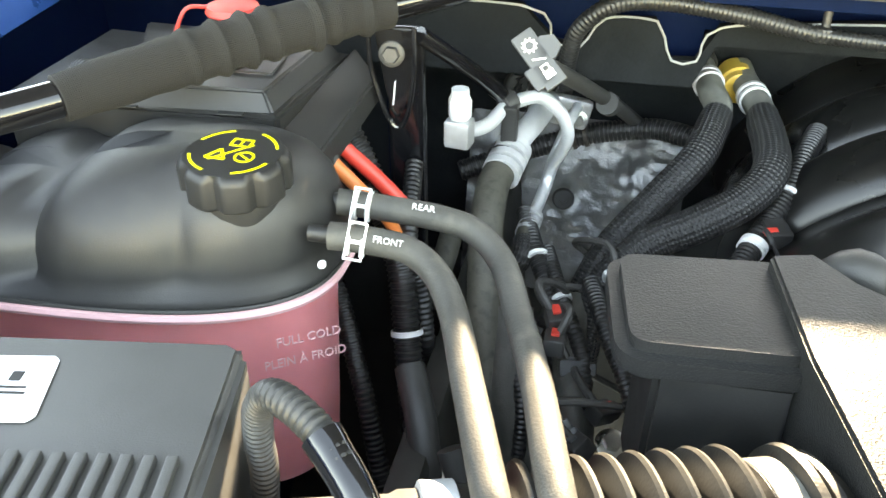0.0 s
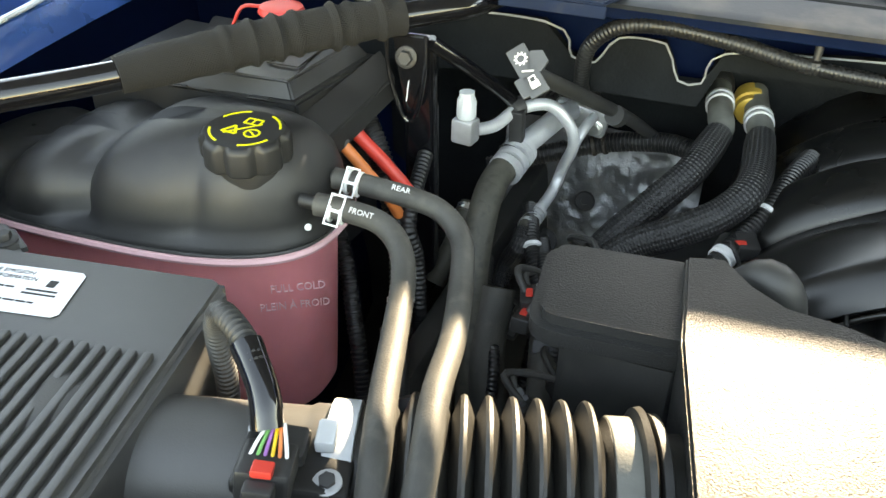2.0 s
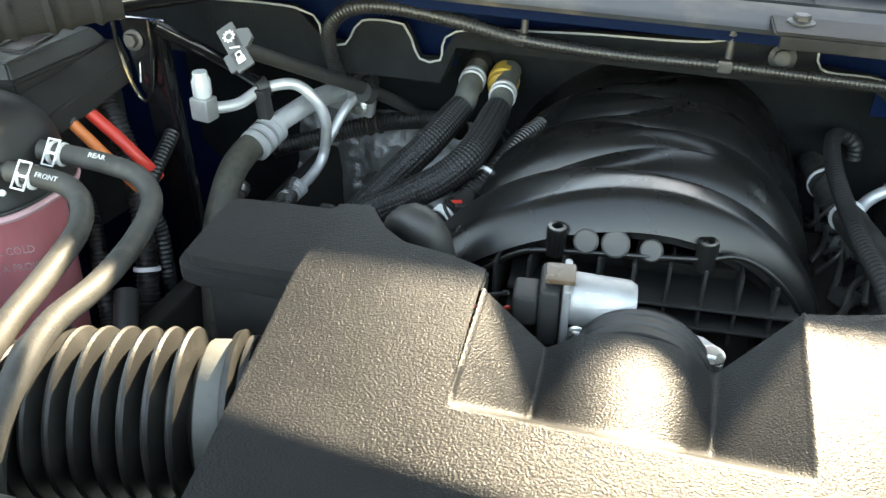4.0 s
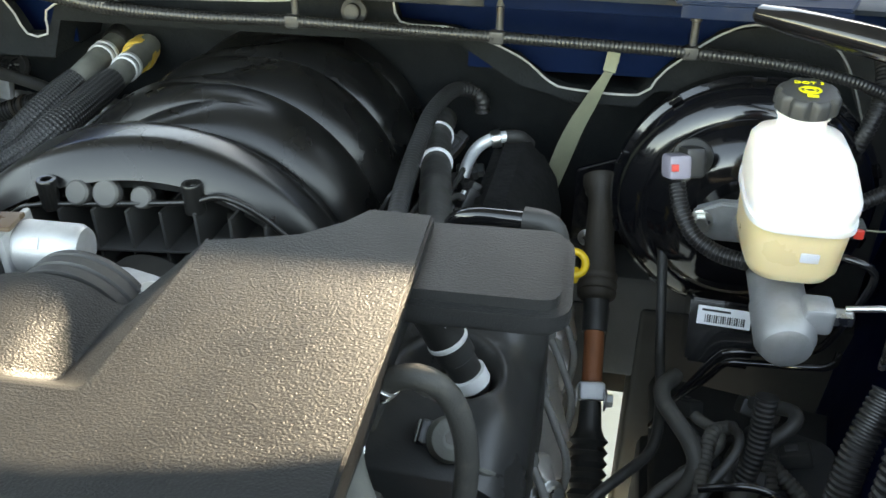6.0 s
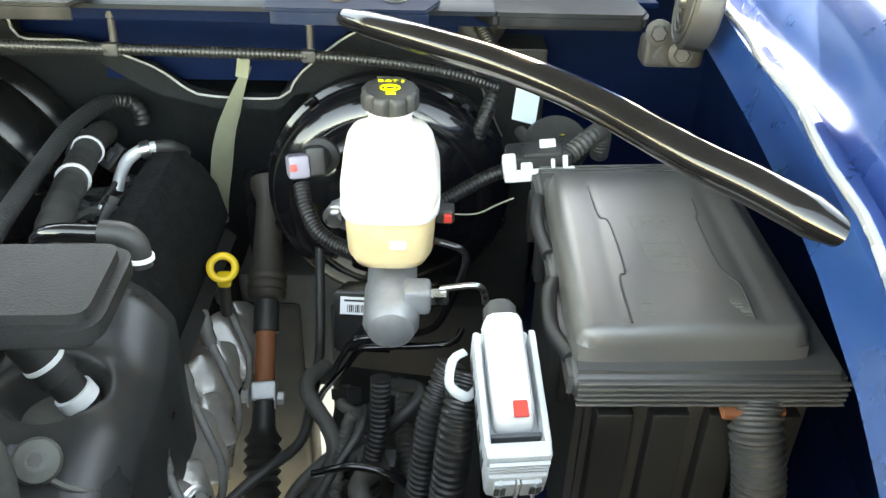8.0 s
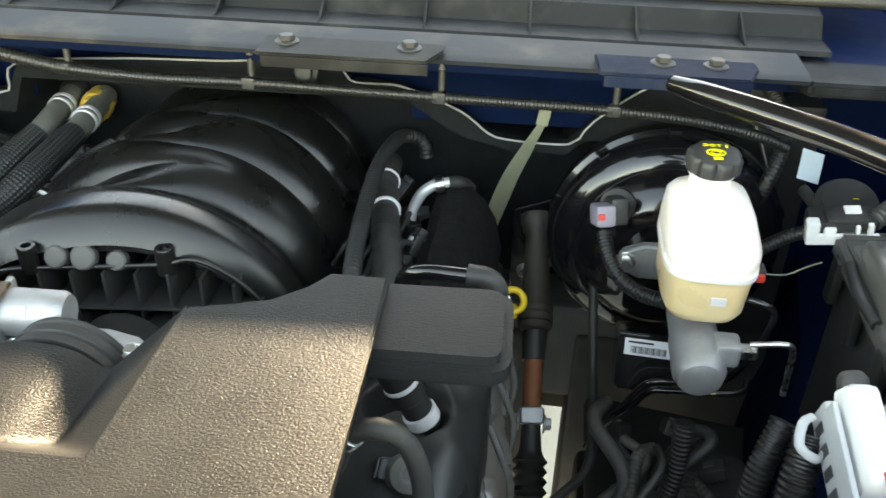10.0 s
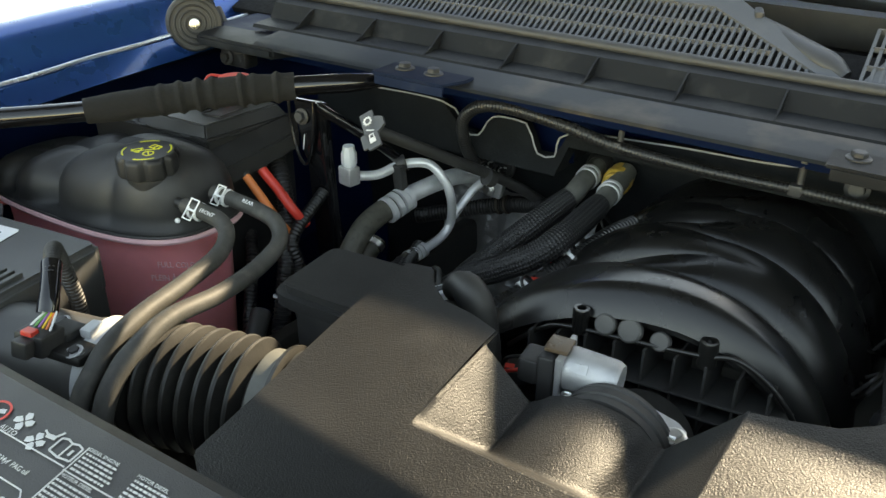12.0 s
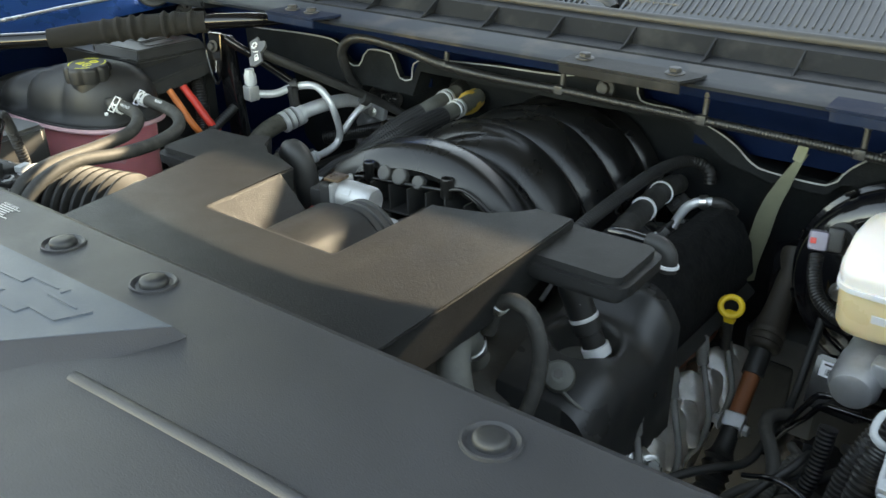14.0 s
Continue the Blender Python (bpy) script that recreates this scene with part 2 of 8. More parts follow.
M_SLEEVE = braided("woven fabric sleeve", (0.004, 0.004, 0.004), (0.018, 0.018, 0.0175), 40, 380, 0.9)
M_BRAID = braided("braided hose sleeve", (0.007, 0.007, 0.008), (0.040, 0.040, 0.040), 10, 140, 0.5)
M_ENCAP = material("clear-blue sticker", (0.55, 0.66, 0.72), 0.4, vary=0.05)
M_GLASS = material("windscreen glass", (0.9, 0.95, 0.95), 0.02, transmission=1.0, vary=0.0)
M_TAPE = material("black cloth tape", (0.05, 0.049, 0.047), 0.55, bump=1.5, scale=70, vary=0.3, stain=0.3, stain_color=(0.06, 0.058, 0.05), stain_scale=30)


# ---------------------------------------------------------------- building blocks
def mesh_object(name, bm, mat, parent=None, smooth=True, auto=40):
    me = bpy.data.meshes.new(name)
    bmesh.ops.recalc_face_normals(bm, faces=bm.faces)
    bm.to_mesh(me)
    bm.free()
    me.materials.append(mat)
    if smooth:
        me.polygons.foreach_set("use_smooth", [True] * len(me.polygons))
        me.set_sharp_from_angle(angle=radians(auto))
    ob = new(name, me)
    if smooth and 6 < len(me.polygons) < 700:
        ob.modifiers.new("normals", "WEIGHTED_NORMAL").keep_sharp = True
    if parent is not None:
        ob.parent = parent
        base = parent
        off = Vector((0, 0, 0))
        while base is not None:
            off += base.location
            base = base.parent
        for v in me.vertices:
            v.co -= off
    return ob


def part(name, bm, mat, parent, label="", auto=40):
    ob = mesh_object(name, bm, mat, parent, True, auto)
    return tagged(ob, label) if label else ob


def thing(name, at, label, category, group="", kind=""):
    e = new(name)
    e.empty_display_size = 0.02
    e.location = at
    return tagged(e, label, category, group, kind)


def structure(name, bm, mat, label="", auto=40):
    return tagged(mesh_object(name, bm, mat, None, True, auto), label or name, name.split("_")[0], kind="structure")


def from_lists(verts, faces):
    bm = bmesh.new()
    vs = [bm.verts.new(v) for v in verts]
    for f in faces:
        try:
            bm.faces.new([vs[i] for i in f])
        except ValueError:
            pass
    return bm


def join(*bms):
    out = bmesh.new()
    for b in bms:
        me = bpy.data.meshes.new("tmp")
        b.to_mesh(me)
        b.free()
        out.from_mesh(me)
        bpy.data.meshes.remove(me)
    return out


def box(center, size, bevel=0.003, turn=(0, 0, 0), taper=0.0, seg=2):
    bm = bmesh.new()
    bmesh.ops.create_cube(bm, size=1)
    for v in bm.verts:
        k = 1 - taper if v.co.z > 0 else 1
        v.co = Vector((v.co.x * size[0] * k, v.co.y * size[1] * k, v.co.z * size[2]))
    if bevel:
        bmesh.ops.bevel(bm, geom=bm.edges[:], offset=min(bevel, min(size) * 0.45), segments=seg, affect="EDGES", profile=0.5)
    bmesh.ops.transform(bm, matrix=pose(*center, *turn), verts=bm.verts)
    return bm


def prism(poly, z0, z1, bevel=0.003, seg=2, m=None):
    """A flat polygon (x, y) pulled up from z0 to z1, with rounded edges; m places it."""
    bm = bmesh.new()
    lo = [bm.verts.new((x, y, z0)) for x, y in poly]
    f = bm.faces.new(lo)
    r = bmesh.ops.extrude_face_region(bm, geom=[f])
    bmesh.ops.translate(bm, vec=(0, 0, z1 - z0), verts=[v for v in r["geom"] if isinstance(v, bmesh.types.BMVert)])
    bmesh.ops.recalc_face_normals(bm, faces=bm.faces)
    if bevel:
        bmesh.ops.bevel(bm, geom=[e for e in bm.edges if e.calc_face_angle(0) > 0.5], offset=bevel, segments=seg, affect="EDGES", clamp_overlap=True)
    if m is not None:
        bmesh.ops.transform(bm, matrix=m, verts=bm.verts)
    return bm


def rounded(poly, r, n=6):
    """The polygon (x, y) with each corner cut to an arc that begins r before it."""
    out = []
    for i, p in enumerate(poly):
        a, p, b = Vector(poly[i - 1]), Vector(p), Vector(poly[(i + 1) % len(poly)])
        u, v = p + (a - p).normalized() * r, p + (b - p).normalized() * r
        out += [tuple(u * (1 - f) ** 2 + p * 2 * f * (1 - f) + v * f * f) for f in (k / n for k in range(n + 1))]
    return out


def lathe(profile, center, axis=(0, 0, 1), seg=32, flute=0, depth=0.0, flute_range=None):
    """A turned body: profile of (radius, height) along axis from center. flute: grips round the rim."""
    rot = Vector((0, 0, 1)).rotation_difference(Vector(axis).normalized()).to_matrix().to_4x4()
    m = Matrix.Translation(center) @ rot
    verts, faces = [], []
    for r, h in profile:
        for k in range(seg):
            a = 2 * math.pi * k / seg
            rr = r
            if flute and (flute_range is None or flute_range[0] <= h <= flute_range[1]):
                rr = r - depth * max(0.0, math.cos(a * flute)) ** 2
            verts.append(m @ Vector((rr * math.cos(a), rr * math.sin(a), h)))
    n = len(profile)
    for i in range(n - 1):
        for k in range(seg):
            faces.append((i * seg + k, i * seg + (k + 1) % seg, (i + 1) * seg + (k + 1) % seg, (i + 1) * seg + k))
    faces.append(tuple(range(seg))[::-1])
    faces.append(tuple((n - 1) * seg + k for k in range(seg)))
    return from_lists(verts, faces)


def spline(points, step=0.006):
    """Points along a smooth line through the given ones (Catmull-Rom), about step apart."""
    p = [Vector(q) for q in points]
    p = [p[0] * 2 - p[1]] + p + [p[-1] * 2 - p[-2]]
    out = []
    for i in range(1, len(p) - 2):
        a, b, c, d = p[i - 1], p[i], p[i + 1], p[i + 2]
        n = max(1, int((c - b).length / step))
        for k in range(n):
            t = k / n
            out.append(0.5 * ((2 * b) + (c - a) * t + (2 * a - 5 * b + 4 * c - d) * t * t + (3 * b - a - 3 * c + d) * t ** 3))
    out.append(p[-2])
    return out


def tube(points, radius, seg=12, step=0.006, ribs=0.0, pitch=0.004, caps=True, radii=None, wobble=0.0, flat=1.0):
    """A hose along a smooth line. ribs: depth of the corrugation, pitch its length; radii: (fraction, radius) pairs."""
    if ribs:
        step = pitch / 4
    line = spline(points, step)
    if ribs:
        even, want, left = [line[0]], pitch / 4, pitch / 4
        for a, b in zip(line, line[1:]):
            long, at = (b - a).length, 0.0
            while long - at >= left:
                at += left
                even.append(a.lerp(b, at / long))
                left = want
            left -= long - at
        line = even
    n = len(line)
    verts, faces, uvs = [], [], []
    up = Vector((0, 0, 1))
    t0 = (line[1] - line[0]).normalized()
    side = t0.cross(up)
    if side.length < 0.05:
        side = t0.cross(Vector((1, 0, 0)))
    side.normalize()
    run = 0.0
    prev = t0
    for i, c in enumerate(line):
        t = (line[min(i + 1, n - 1)] - line[max(i - 1, 0)]).normalized()
        q = prev.rotation_difference(t)
        side = (q @ side)
        side = (side - t * side.dot(t)).normalized()
        prev = t
        other = t.cross(side)
        r = radius
        if radii:
            f = i / (n - 1)
            for (f0, r0), (f1, r1) in zip(radii, radii[1:]):
                if f0 <= f <= f1:
                    r = r0 + (r1 - r0) * (f - f0) / max(1e-6, f1 - f0)
        if ribs:
            r -= ribs if i % 4 >= 2 else 0.0
        if wobble:
            r *= 1 + wobble * noise.noise(c * 60)
        if i:
            run += (c - line[i - 1]).length
        for k in range(seg):
            a = 2 * math.pi * k / seg
            verts.append(c + side * (r * math.cos(a)) + other * (r * flat * math.sin(a)))
        uvs.append(run)
    bm = bmesh.new()
    layer = bm.loops.layers.uv.new("UVMap")
    vs = [bm.verts.new(v) for v in verts]
    for i in range(n - 1):
        for k in range(seg):
            k2 = (k + 1) % seg
            f = bm.faces.new((vs[i * seg + k], vs[i * seg + k2], vs[(i + 1) * seg + k2], vs[(i + 1) * seg + k]))
            for loop, uv in zip(f.loops, ((k / seg, uvs[i]), ((k + 1) / seg, uvs[i]), ((k + 1) / seg, uvs[i + 1]), (k / seg, uvs[i + 1]))):
                loop[layer].uv = uv
    if caps:
        bm.faces.new([vs[k] for k in range(seg)][::-1])
        bm.faces.new([vs[(n - 1) * seg + k] for k in range(seg)])
    return bm


def ring(points, at, radius, width, thick=0.0015, seg=20):
    """A band round a hose: at is the fraction along the line through points."""
    line = spline(points, 0.004)
    i = min(len(line) - 2, max(1, int(at * (len(line) - 1))))
    axis = (line[i + 1] - line[i - 1]).normalized()
    w = width / 2
    prof = [(radius, -w), (radius + thick, -w * 0.85), (radius + thick, w * 0.85), (radius, w)]
    return lathe(prof, line[i], axis, seg)


def hexbolt(center, axis=(0, 0, 1), size=0.007, height=0.006, washer=1.6):
    return join(lathe([(size * washer, 0), (size * washer, 0.0015), (size * 1.1, 0.003)], center, axis, 20),
                lathe([(size, 0.0025), (size, height * 0.85), (size * 0.86, height)], center, axis, 6))


def sweep_profile(profile, x0, x1, step=0.2):
    """A profile of (y, z) points pulled along x."""
    n = max(1, int((x1 - x0) / step))
    verts, faces = [], []
    for i in range(n + 1):
        x = x0 + (x1 - x0) * i / n
        verts += [(x, y, z) for y, z in profile]
    m = len(profile)
    for i in range(n):
        for k in range(m):
            k2 = (k + 1) % m
            faces.append((i * m + k, i * m + k2, (i + 1) * m + k2, (i + 1) * m + k))
    faces.append(tuple(range(m)))
    faces.append(tuple(n * m + k for k in range(m))[::-1])
    return from_lists(verts, faces)


def text_mesh(body, size, m, width=None, thick=0.0004, shear=0.0):
    """Letters in the built-in font as a mesh, with the baseline's start at m; width stretches the line to that length."""
    cu = bpy.data.curves.new("text", "FONT")
    cu.body, cu.size, cu.extrude, cu.shear, cu.resolution_u = body, size, thick, shear, 2
    ob = bpy.data.objects.new("text", cu)
    scene.collection.objects.link(ob)
    dg = bpy.context.evaluated_depsgraph_get()
    me = bpy.data.meshes.new_from_object(ob.evaluated_get(dg))
    bpy.data.objects.remove(ob)
    bm = bmesh.new()
    bm.from_mesh(me)
    bpy.data.meshes.remove(me)
    if width and bm.verts:
        xs = [v.co.x for v in bm.verts]
        k = width / max(1e-6, max(xs) - min(xs))
        for v in bm.verts:
            v.co.x *= k
    bmesh.ops.transform(bm, matrix=m, verts=bm.verts)
    return bm


def bars(rows, m, height=0.0018, thick=0.0004):
    """Unreadable print as thin bars: rows of (x, y, length)."""
    return join(*[box((x + l / 2, y, thick / 2), (l, height, thick), 0, (0, 0, 0)) for x, y, l in rows]) if m is None else \
        _placed(join(*[box((x + l / 2, y, thick / 2), (l, height, thick), 0, (0, 0, 0)) for x, y, l in rows]), m)


def _placed(bm, m):
    bmesh.ops.transform(bm, matrix=m, verts=bm.verts)
    return bm

# ---------------------------------------------------------------- the setting
# ground: one sheet of pale concrete
structure("ground", from_lists([(-60, -60, 0), (60, -60, 0), (60, 60, 0), (-60, 60, 0)], [(0, 1, 2, 3)]), M_CONCRETE, "pale sunlit concrete ground under the vehicle")

# the body stands slightly askew to the world's axes: cowl and firewall pieces are laid out square and turned together
BODY = Matrix.Translation((0.12, 0.9885, 1.30)) @ pose(0, 0, 0, 0, 1.1, 4.1) @ Matrix.Translation((-0.12, -0.992, -1.3))


def skewed(bm):
    bmesh.ops.transform(bm, matrix=BODY, verts=bm.verts)
    return bm


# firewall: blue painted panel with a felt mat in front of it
structure("firewall", skewed(box((0, 1.30, 1.05), (1.72, 0.02, 0.52), 0.004)), M_BLUESHADE, "blue painted steel firewall panel, darkened for shade")

MAT_EDGE = [(-0.66, 1.245), (-0.43, 1.25), (-0.395, 1.215), (-0.368, 1.212), (-0.346, 1.243), (-0.295, 1.244), (-0.285, 1.228), (-0.275, 1.205),
            (-0.25, 1.206), (-0.232, 1.242), (-0.10, 1.255), (0.05, 1.262), (0.10, 1.285), (0.155, 1.285), (0.168, 1.244), (0.23, 1.238), (0.30, 1.21),
            (0.335, 1.183), (0.36, 1.175), (0.435, 1.172), (0.452, 1.19), (0.462, 1.203), (0.515, 1.245), (0.56, 1.255), (0.64, 1.23), (0.70, 1.12)]


def mat_y(x):
    return 1.084 + 0.022 * max(0.0, x - 0.1) / 0.4


def firewall_mat():
    """Felt mat: its upper edge is cut in waves, and shows a pale rim."""
    out = []
    n = len(MAT_EDGE)
    verts, faces = [], []
    for x, z in MAT_EDGE:
        y = mat_y(x)
        fold = 1.218 if -0.24 < x < 0.24 else 1.172
        verts += [(x, y, z - 0.004), (x, y + 0.014, z - 0.004), (x, y + 0.003, min(fold, z - 0.02)), (x, y + 0.115, min(fold - 0.004, z - 0.025)), (x, y + 0.145, 0.95), (x, y + 0.17, 0.76)]
    for i in range(n - 1):
        a, b = i * 6, (i + 1) * 6
        faces += [(a, b, b + 2, a + 2), (a, a + 1, b + 1, b), (a + 2, b + 2, b + 3, a + 3), (a + 3, b + 3, b + 4, a + 4), (a + 4, b + 4, b + 5, a + 5)]
    return from_lists(verts, faces)


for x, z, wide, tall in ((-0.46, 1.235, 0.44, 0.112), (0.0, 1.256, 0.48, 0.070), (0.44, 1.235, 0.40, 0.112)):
    structure("firewall_upper", skewed(box((x, 1.130, z), (wide, 0.004, tall), 0)), M_BLUESHADE, "blue painted upper firewall flange, darkened for shade")
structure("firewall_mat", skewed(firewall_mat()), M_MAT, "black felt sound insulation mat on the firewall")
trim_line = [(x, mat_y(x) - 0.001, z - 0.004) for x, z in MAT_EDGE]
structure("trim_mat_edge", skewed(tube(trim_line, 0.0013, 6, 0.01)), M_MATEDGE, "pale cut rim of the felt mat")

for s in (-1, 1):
    structure("corner_panel", skewed(box((s * 0.815, 1.21, 1.06), (0.37, 0.012, 0.47), 0.004, (0, 0, -s * 8))), M_BLUESHADE, "blue painted corner panel, darkened for shade")
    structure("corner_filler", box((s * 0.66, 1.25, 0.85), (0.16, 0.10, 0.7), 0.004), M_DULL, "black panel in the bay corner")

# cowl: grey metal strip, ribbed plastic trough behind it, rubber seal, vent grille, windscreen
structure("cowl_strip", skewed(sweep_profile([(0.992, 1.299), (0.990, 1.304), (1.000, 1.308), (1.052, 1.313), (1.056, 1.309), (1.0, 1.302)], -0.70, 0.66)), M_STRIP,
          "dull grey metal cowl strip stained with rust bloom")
structure("cowl_underside", skewed(box((0, 1.165, 1.300), (1.68, 0.25, 0.006), 0.001)), M_BLUESHADE, "blue painted underside of the cowl, darkened for shade")
structure("cowl_front_blue", skewed(box((0, 1.035, 1.289), (1.60, 0.004, 0.026), 0.001)), M_BLUESHADE, "blue painted cowl flange, darkened for shade")
trough = sweep_profile([(1.0565, 1.309), (1.060, 1.314), (1.098, 1.316), (1.112, 1.338), (1.135, 1.342), (1.137, 1.336), (1.117, 1.332), (1.104, 1.310), (1.060, 1.308)], -0.76, 0.70)
structure("cowl_trough", skewed(trough), M_COWL, "dark grey ribbed plastic cowl trough with dust")
for i in range(12):
    x = -0.682 + i * 0.1173
    structure("cowl_rib", skewed(from_lists([(x - .0012, 1.060, 1.3145), (x - .0012, 1.099, 1.3165), (x - .0012, 1.113, 1.339), (x - .0012, 1.100, 1.334), (x - .0012, 1.075, 1.320),
                                      (x + .0012, 1.060, 1.3145), (x + .0012, 1.099, 1.3165), (x + .0012, 1.113, 1.339), (x + .0012, 1.100, 1.334), (x + .0012, 1.075, 1.320)],
                                     [(0, 1, 2, 3, 4), (9, 8, 7, 6, 5), (0, 5, 6, 1), (1, 6, 7, 2), (2, 7, 8, 3), (3, 8, 9, 4), (4, 9, 5, 0)])), M_COWL, "thin rib of the cowl trough")
for s in (-1, 1):
    end = prism([(0.0, 0), (0.15, 0.0), (0.16, 0.018), (0.16, 0.07), (0.04, 0.075), (0.02, 0.085), (0.0, 0.13), (-0.03, 0.15), (-0.07, 0.15)], 0, 0.016, 0.004,
                m=Matrix.Translation((s * 0.66, 0.986, 1.288)) @ Matrix.Diagonal((s, 1, 1, 1)))
    structure("cowl_end", skewed(end), M_COWL, "dark grey plastic end of the cowl trough")
structure("cowl_seal", skewed(tube([(-0.78, 1.145, 1.348), (-0.4, 1.142, 1.346), (0, 1.14, 1.345), (0.4, 1.142, 1.346), (0.78, 1.145, 1.348)], 0.008, 10, 0.05)), M_RUBBER_BLACK, "black rubber cowl seal")


def grille(x0, x1, rise):
    """Vent grille: a sloping plate with rows of slots between thin bars."""
    bms = []
    wide = x1 - x0
    n = int(wide / 0.0092)
    y0, z0, y1, z1 = 1.152, 1.346, 1.245, 1.392
    rows = 3
    for k in range(n + 1):
        x = x0 + wide * k / n
        top = min(1.0, (x1 - x) / 0.16 + 0.12) if rise else 1.0
        bms.append(from_lists([(x - .002, y0, z0), (x + .002, y0, z0), (x + .002, y0 + (y1 - y0) * top, z0 + (z1 - z0) * top), (x - .002, y0 + (y1 - y0) * top, z0 + (z1 - z0) * top),
                               (x - .002, y0, z0 - .006), (x + .002, y0, z0 - .006), (x + .002, y0 + (y1 - y0) * top, z0 - .006 + (z1 - z0) * top), (x - .002, y0 + (y1 - y0) * top, z0 - .006 + (z1 - z0) * top)],
                              [(0, 1, 2, 3), (0, 4, 5, 1), (0, 3, 7, 4), (1, 5, 6, 2), (3, 2, 6, 7)]))
    for r in range(rows + 1):
        f = r / rows
        end = x1 - (f * 0.14 if rise else 0)
        y, z = y0 + (y1 - y0) * f, z0 + (z1 - z0) * f
        bms.append(box(((x0 + end) / 2, y, z - 0.003), (end - x0, 0.004, 0.006), 0))
    return join(*bms)


def edge_plate(pts, thick=0.004):
    lo = [(x, y, z - thick) for x, y, z in pts]
    n = len(pts)
    return from_lists(pts + lo, [tuple(range(n)), tuple(range(2 * n - 1, n - 1, -1))] + [(i, n + i, n + (i + 1) % n, (i + 1) % n) for i in range(n)])


structure("vent_grille", skewed(grille(-0.74, 0.03, True)), M_GRILLE, "grey plastic cowl vent grille with rows of slots")
structure("vent_grille_right", skewed(grille(0.09, 0.17, False)), M_GRILLE, "grey plastic cowl vent grille with rows of slots")
# black sheet added under the slots so that they look shaded
structure("vent_well", skewed(box((-0.15, 1.21, 1.325), (1.5, 0.12, 0.01), 0.002, (24, 0, 0))), M_FOAMSHADE, "black sheet for the shade below the cowl vent")
structure("grille_border", skewed(edge_plate([(-0.75, 1.245, 1.393), (-0.11, 1.245, 1.393), (0.05, 1.152, 1.347), (0.075, 1.152, 1.347), (-0.08, 1.262, 1.402), (-0.75, 1.262, 1.402)])), M_GRILLE, "grey plastic grille border")
structure("cowl_panel_right", skewed(edge_plate([(0.09, 1.152, 1.345), (0.80, 1.152, 1.345), (0.80, 1.29, 1.405), (0.20, 1.29, 1.405), (0.13, 1.25, 1.39)])), M_GRILLE, "grey plastic cowl panel with fine ridges")
for i in range(58):
    x = 0.175 + i * 0.0105
    structure("cowl_ridge", skewed(box((x, 1.205, 1.3705), (0.0022, 0.08, 0.003), 0, (23.5, 0, 0))), M_GRILLE, "fine ridge of the cowl panel")
structure("windscreen", skewed(from_lists([(-0.80, 1.27, 1.40), (0.80, 1.27, 1.40), (0.78, 2.20, 1.835), (-0.78, 2.06, 1.835)], [(0, 1, 2, 3)])), M_GLASS, "clear windscreen glass").visible_shadow = False
structure("dashboard", box((0, 1.75, 1.36), (1.5, 0.7, 0.08), 0.02), M_DULL, "dark dashboard behind the windscreen")
def roof():
    """Cab roof: a slab whose front edge runs slightly askew to the engine bay."""
    poly = [(-0.90, 2.093), (0.0, 2.151), (0.90, 2.207), (0.90, 4.6), (-0.90, 4.6)]
    return prism(poly, 1.817, 1.867, 0.004)


structure("roof", roof(), M_BLUEOUT, "blue painted roof of the vehicle")
structure("cab_rear", box((0, 4.58, 1.18), (1.80, 0.05, 1.27), 0.01), M_BLUEOUT, "blue rear wall of the cab")
structure("cab_floor", box((0, 2.95, 0.55), (1.80, 3.2, 0.05), 0.01), M_ROUGHBLACK, "dark floor of the cab")
for s in (-1, 1):
    structure("cab_side", box((s * 0.91, 2.98, 1.17), (0.05, 3.2, 1.29), 0.01), M_BLUEOUT, "blue side wall of the cab")
structure("cabin_wall", box((0, 3.0, 1.3), (1.56, 0.06, 1.05), 0.01), M_DULL, "dark seats and cabin rear behind the windscreen")

# raised hood above the engine bay, unseen; rear edge bowed to shape its shadow
def hood():
    """Raised hood: its rear edge bows down towards the corners."""
    verts, faces = [], []
    n = 24
    for i in range(n + 1):
        x = -0.97 + 1.94 * i / n
        z = max(1.41, 1.479 - (0.36 if x > 0.14 else 0.07) * (x - 0.14) ** 2 - 1.1 * max(0.0, -0.28 - x) ** 2)
        verts += [(x, 1.06, z), (x * 0.95, 0.33, 2.46), (x * 0.95, 0.36, 2.49), (x, 1.08, z + 0.025)]
    for i in range(n):
        for k in range(4):
            faces.append((4 * i + k, 4 * i + (k + 1) % 4, 4 * i + 4 + (k + 1) % 4, 4 * i + 4 + k))
    faces += [(0, 1, 2, 3), (4 * n, 4 * n + 3, 4 * n + 2, 4 * n + 1)]
    return from_lists(verts, faces)


structure("hood", hood(), M_LINER, "unseen raised hood with a blue-tinted grey felt lining above the engine bay")


def lip_x(y):
    return 0.72 + 0.165 * (1 - math.exp(-max(0.0, y - 0.25) / 0.32)) if y > 0.25 else 0.72


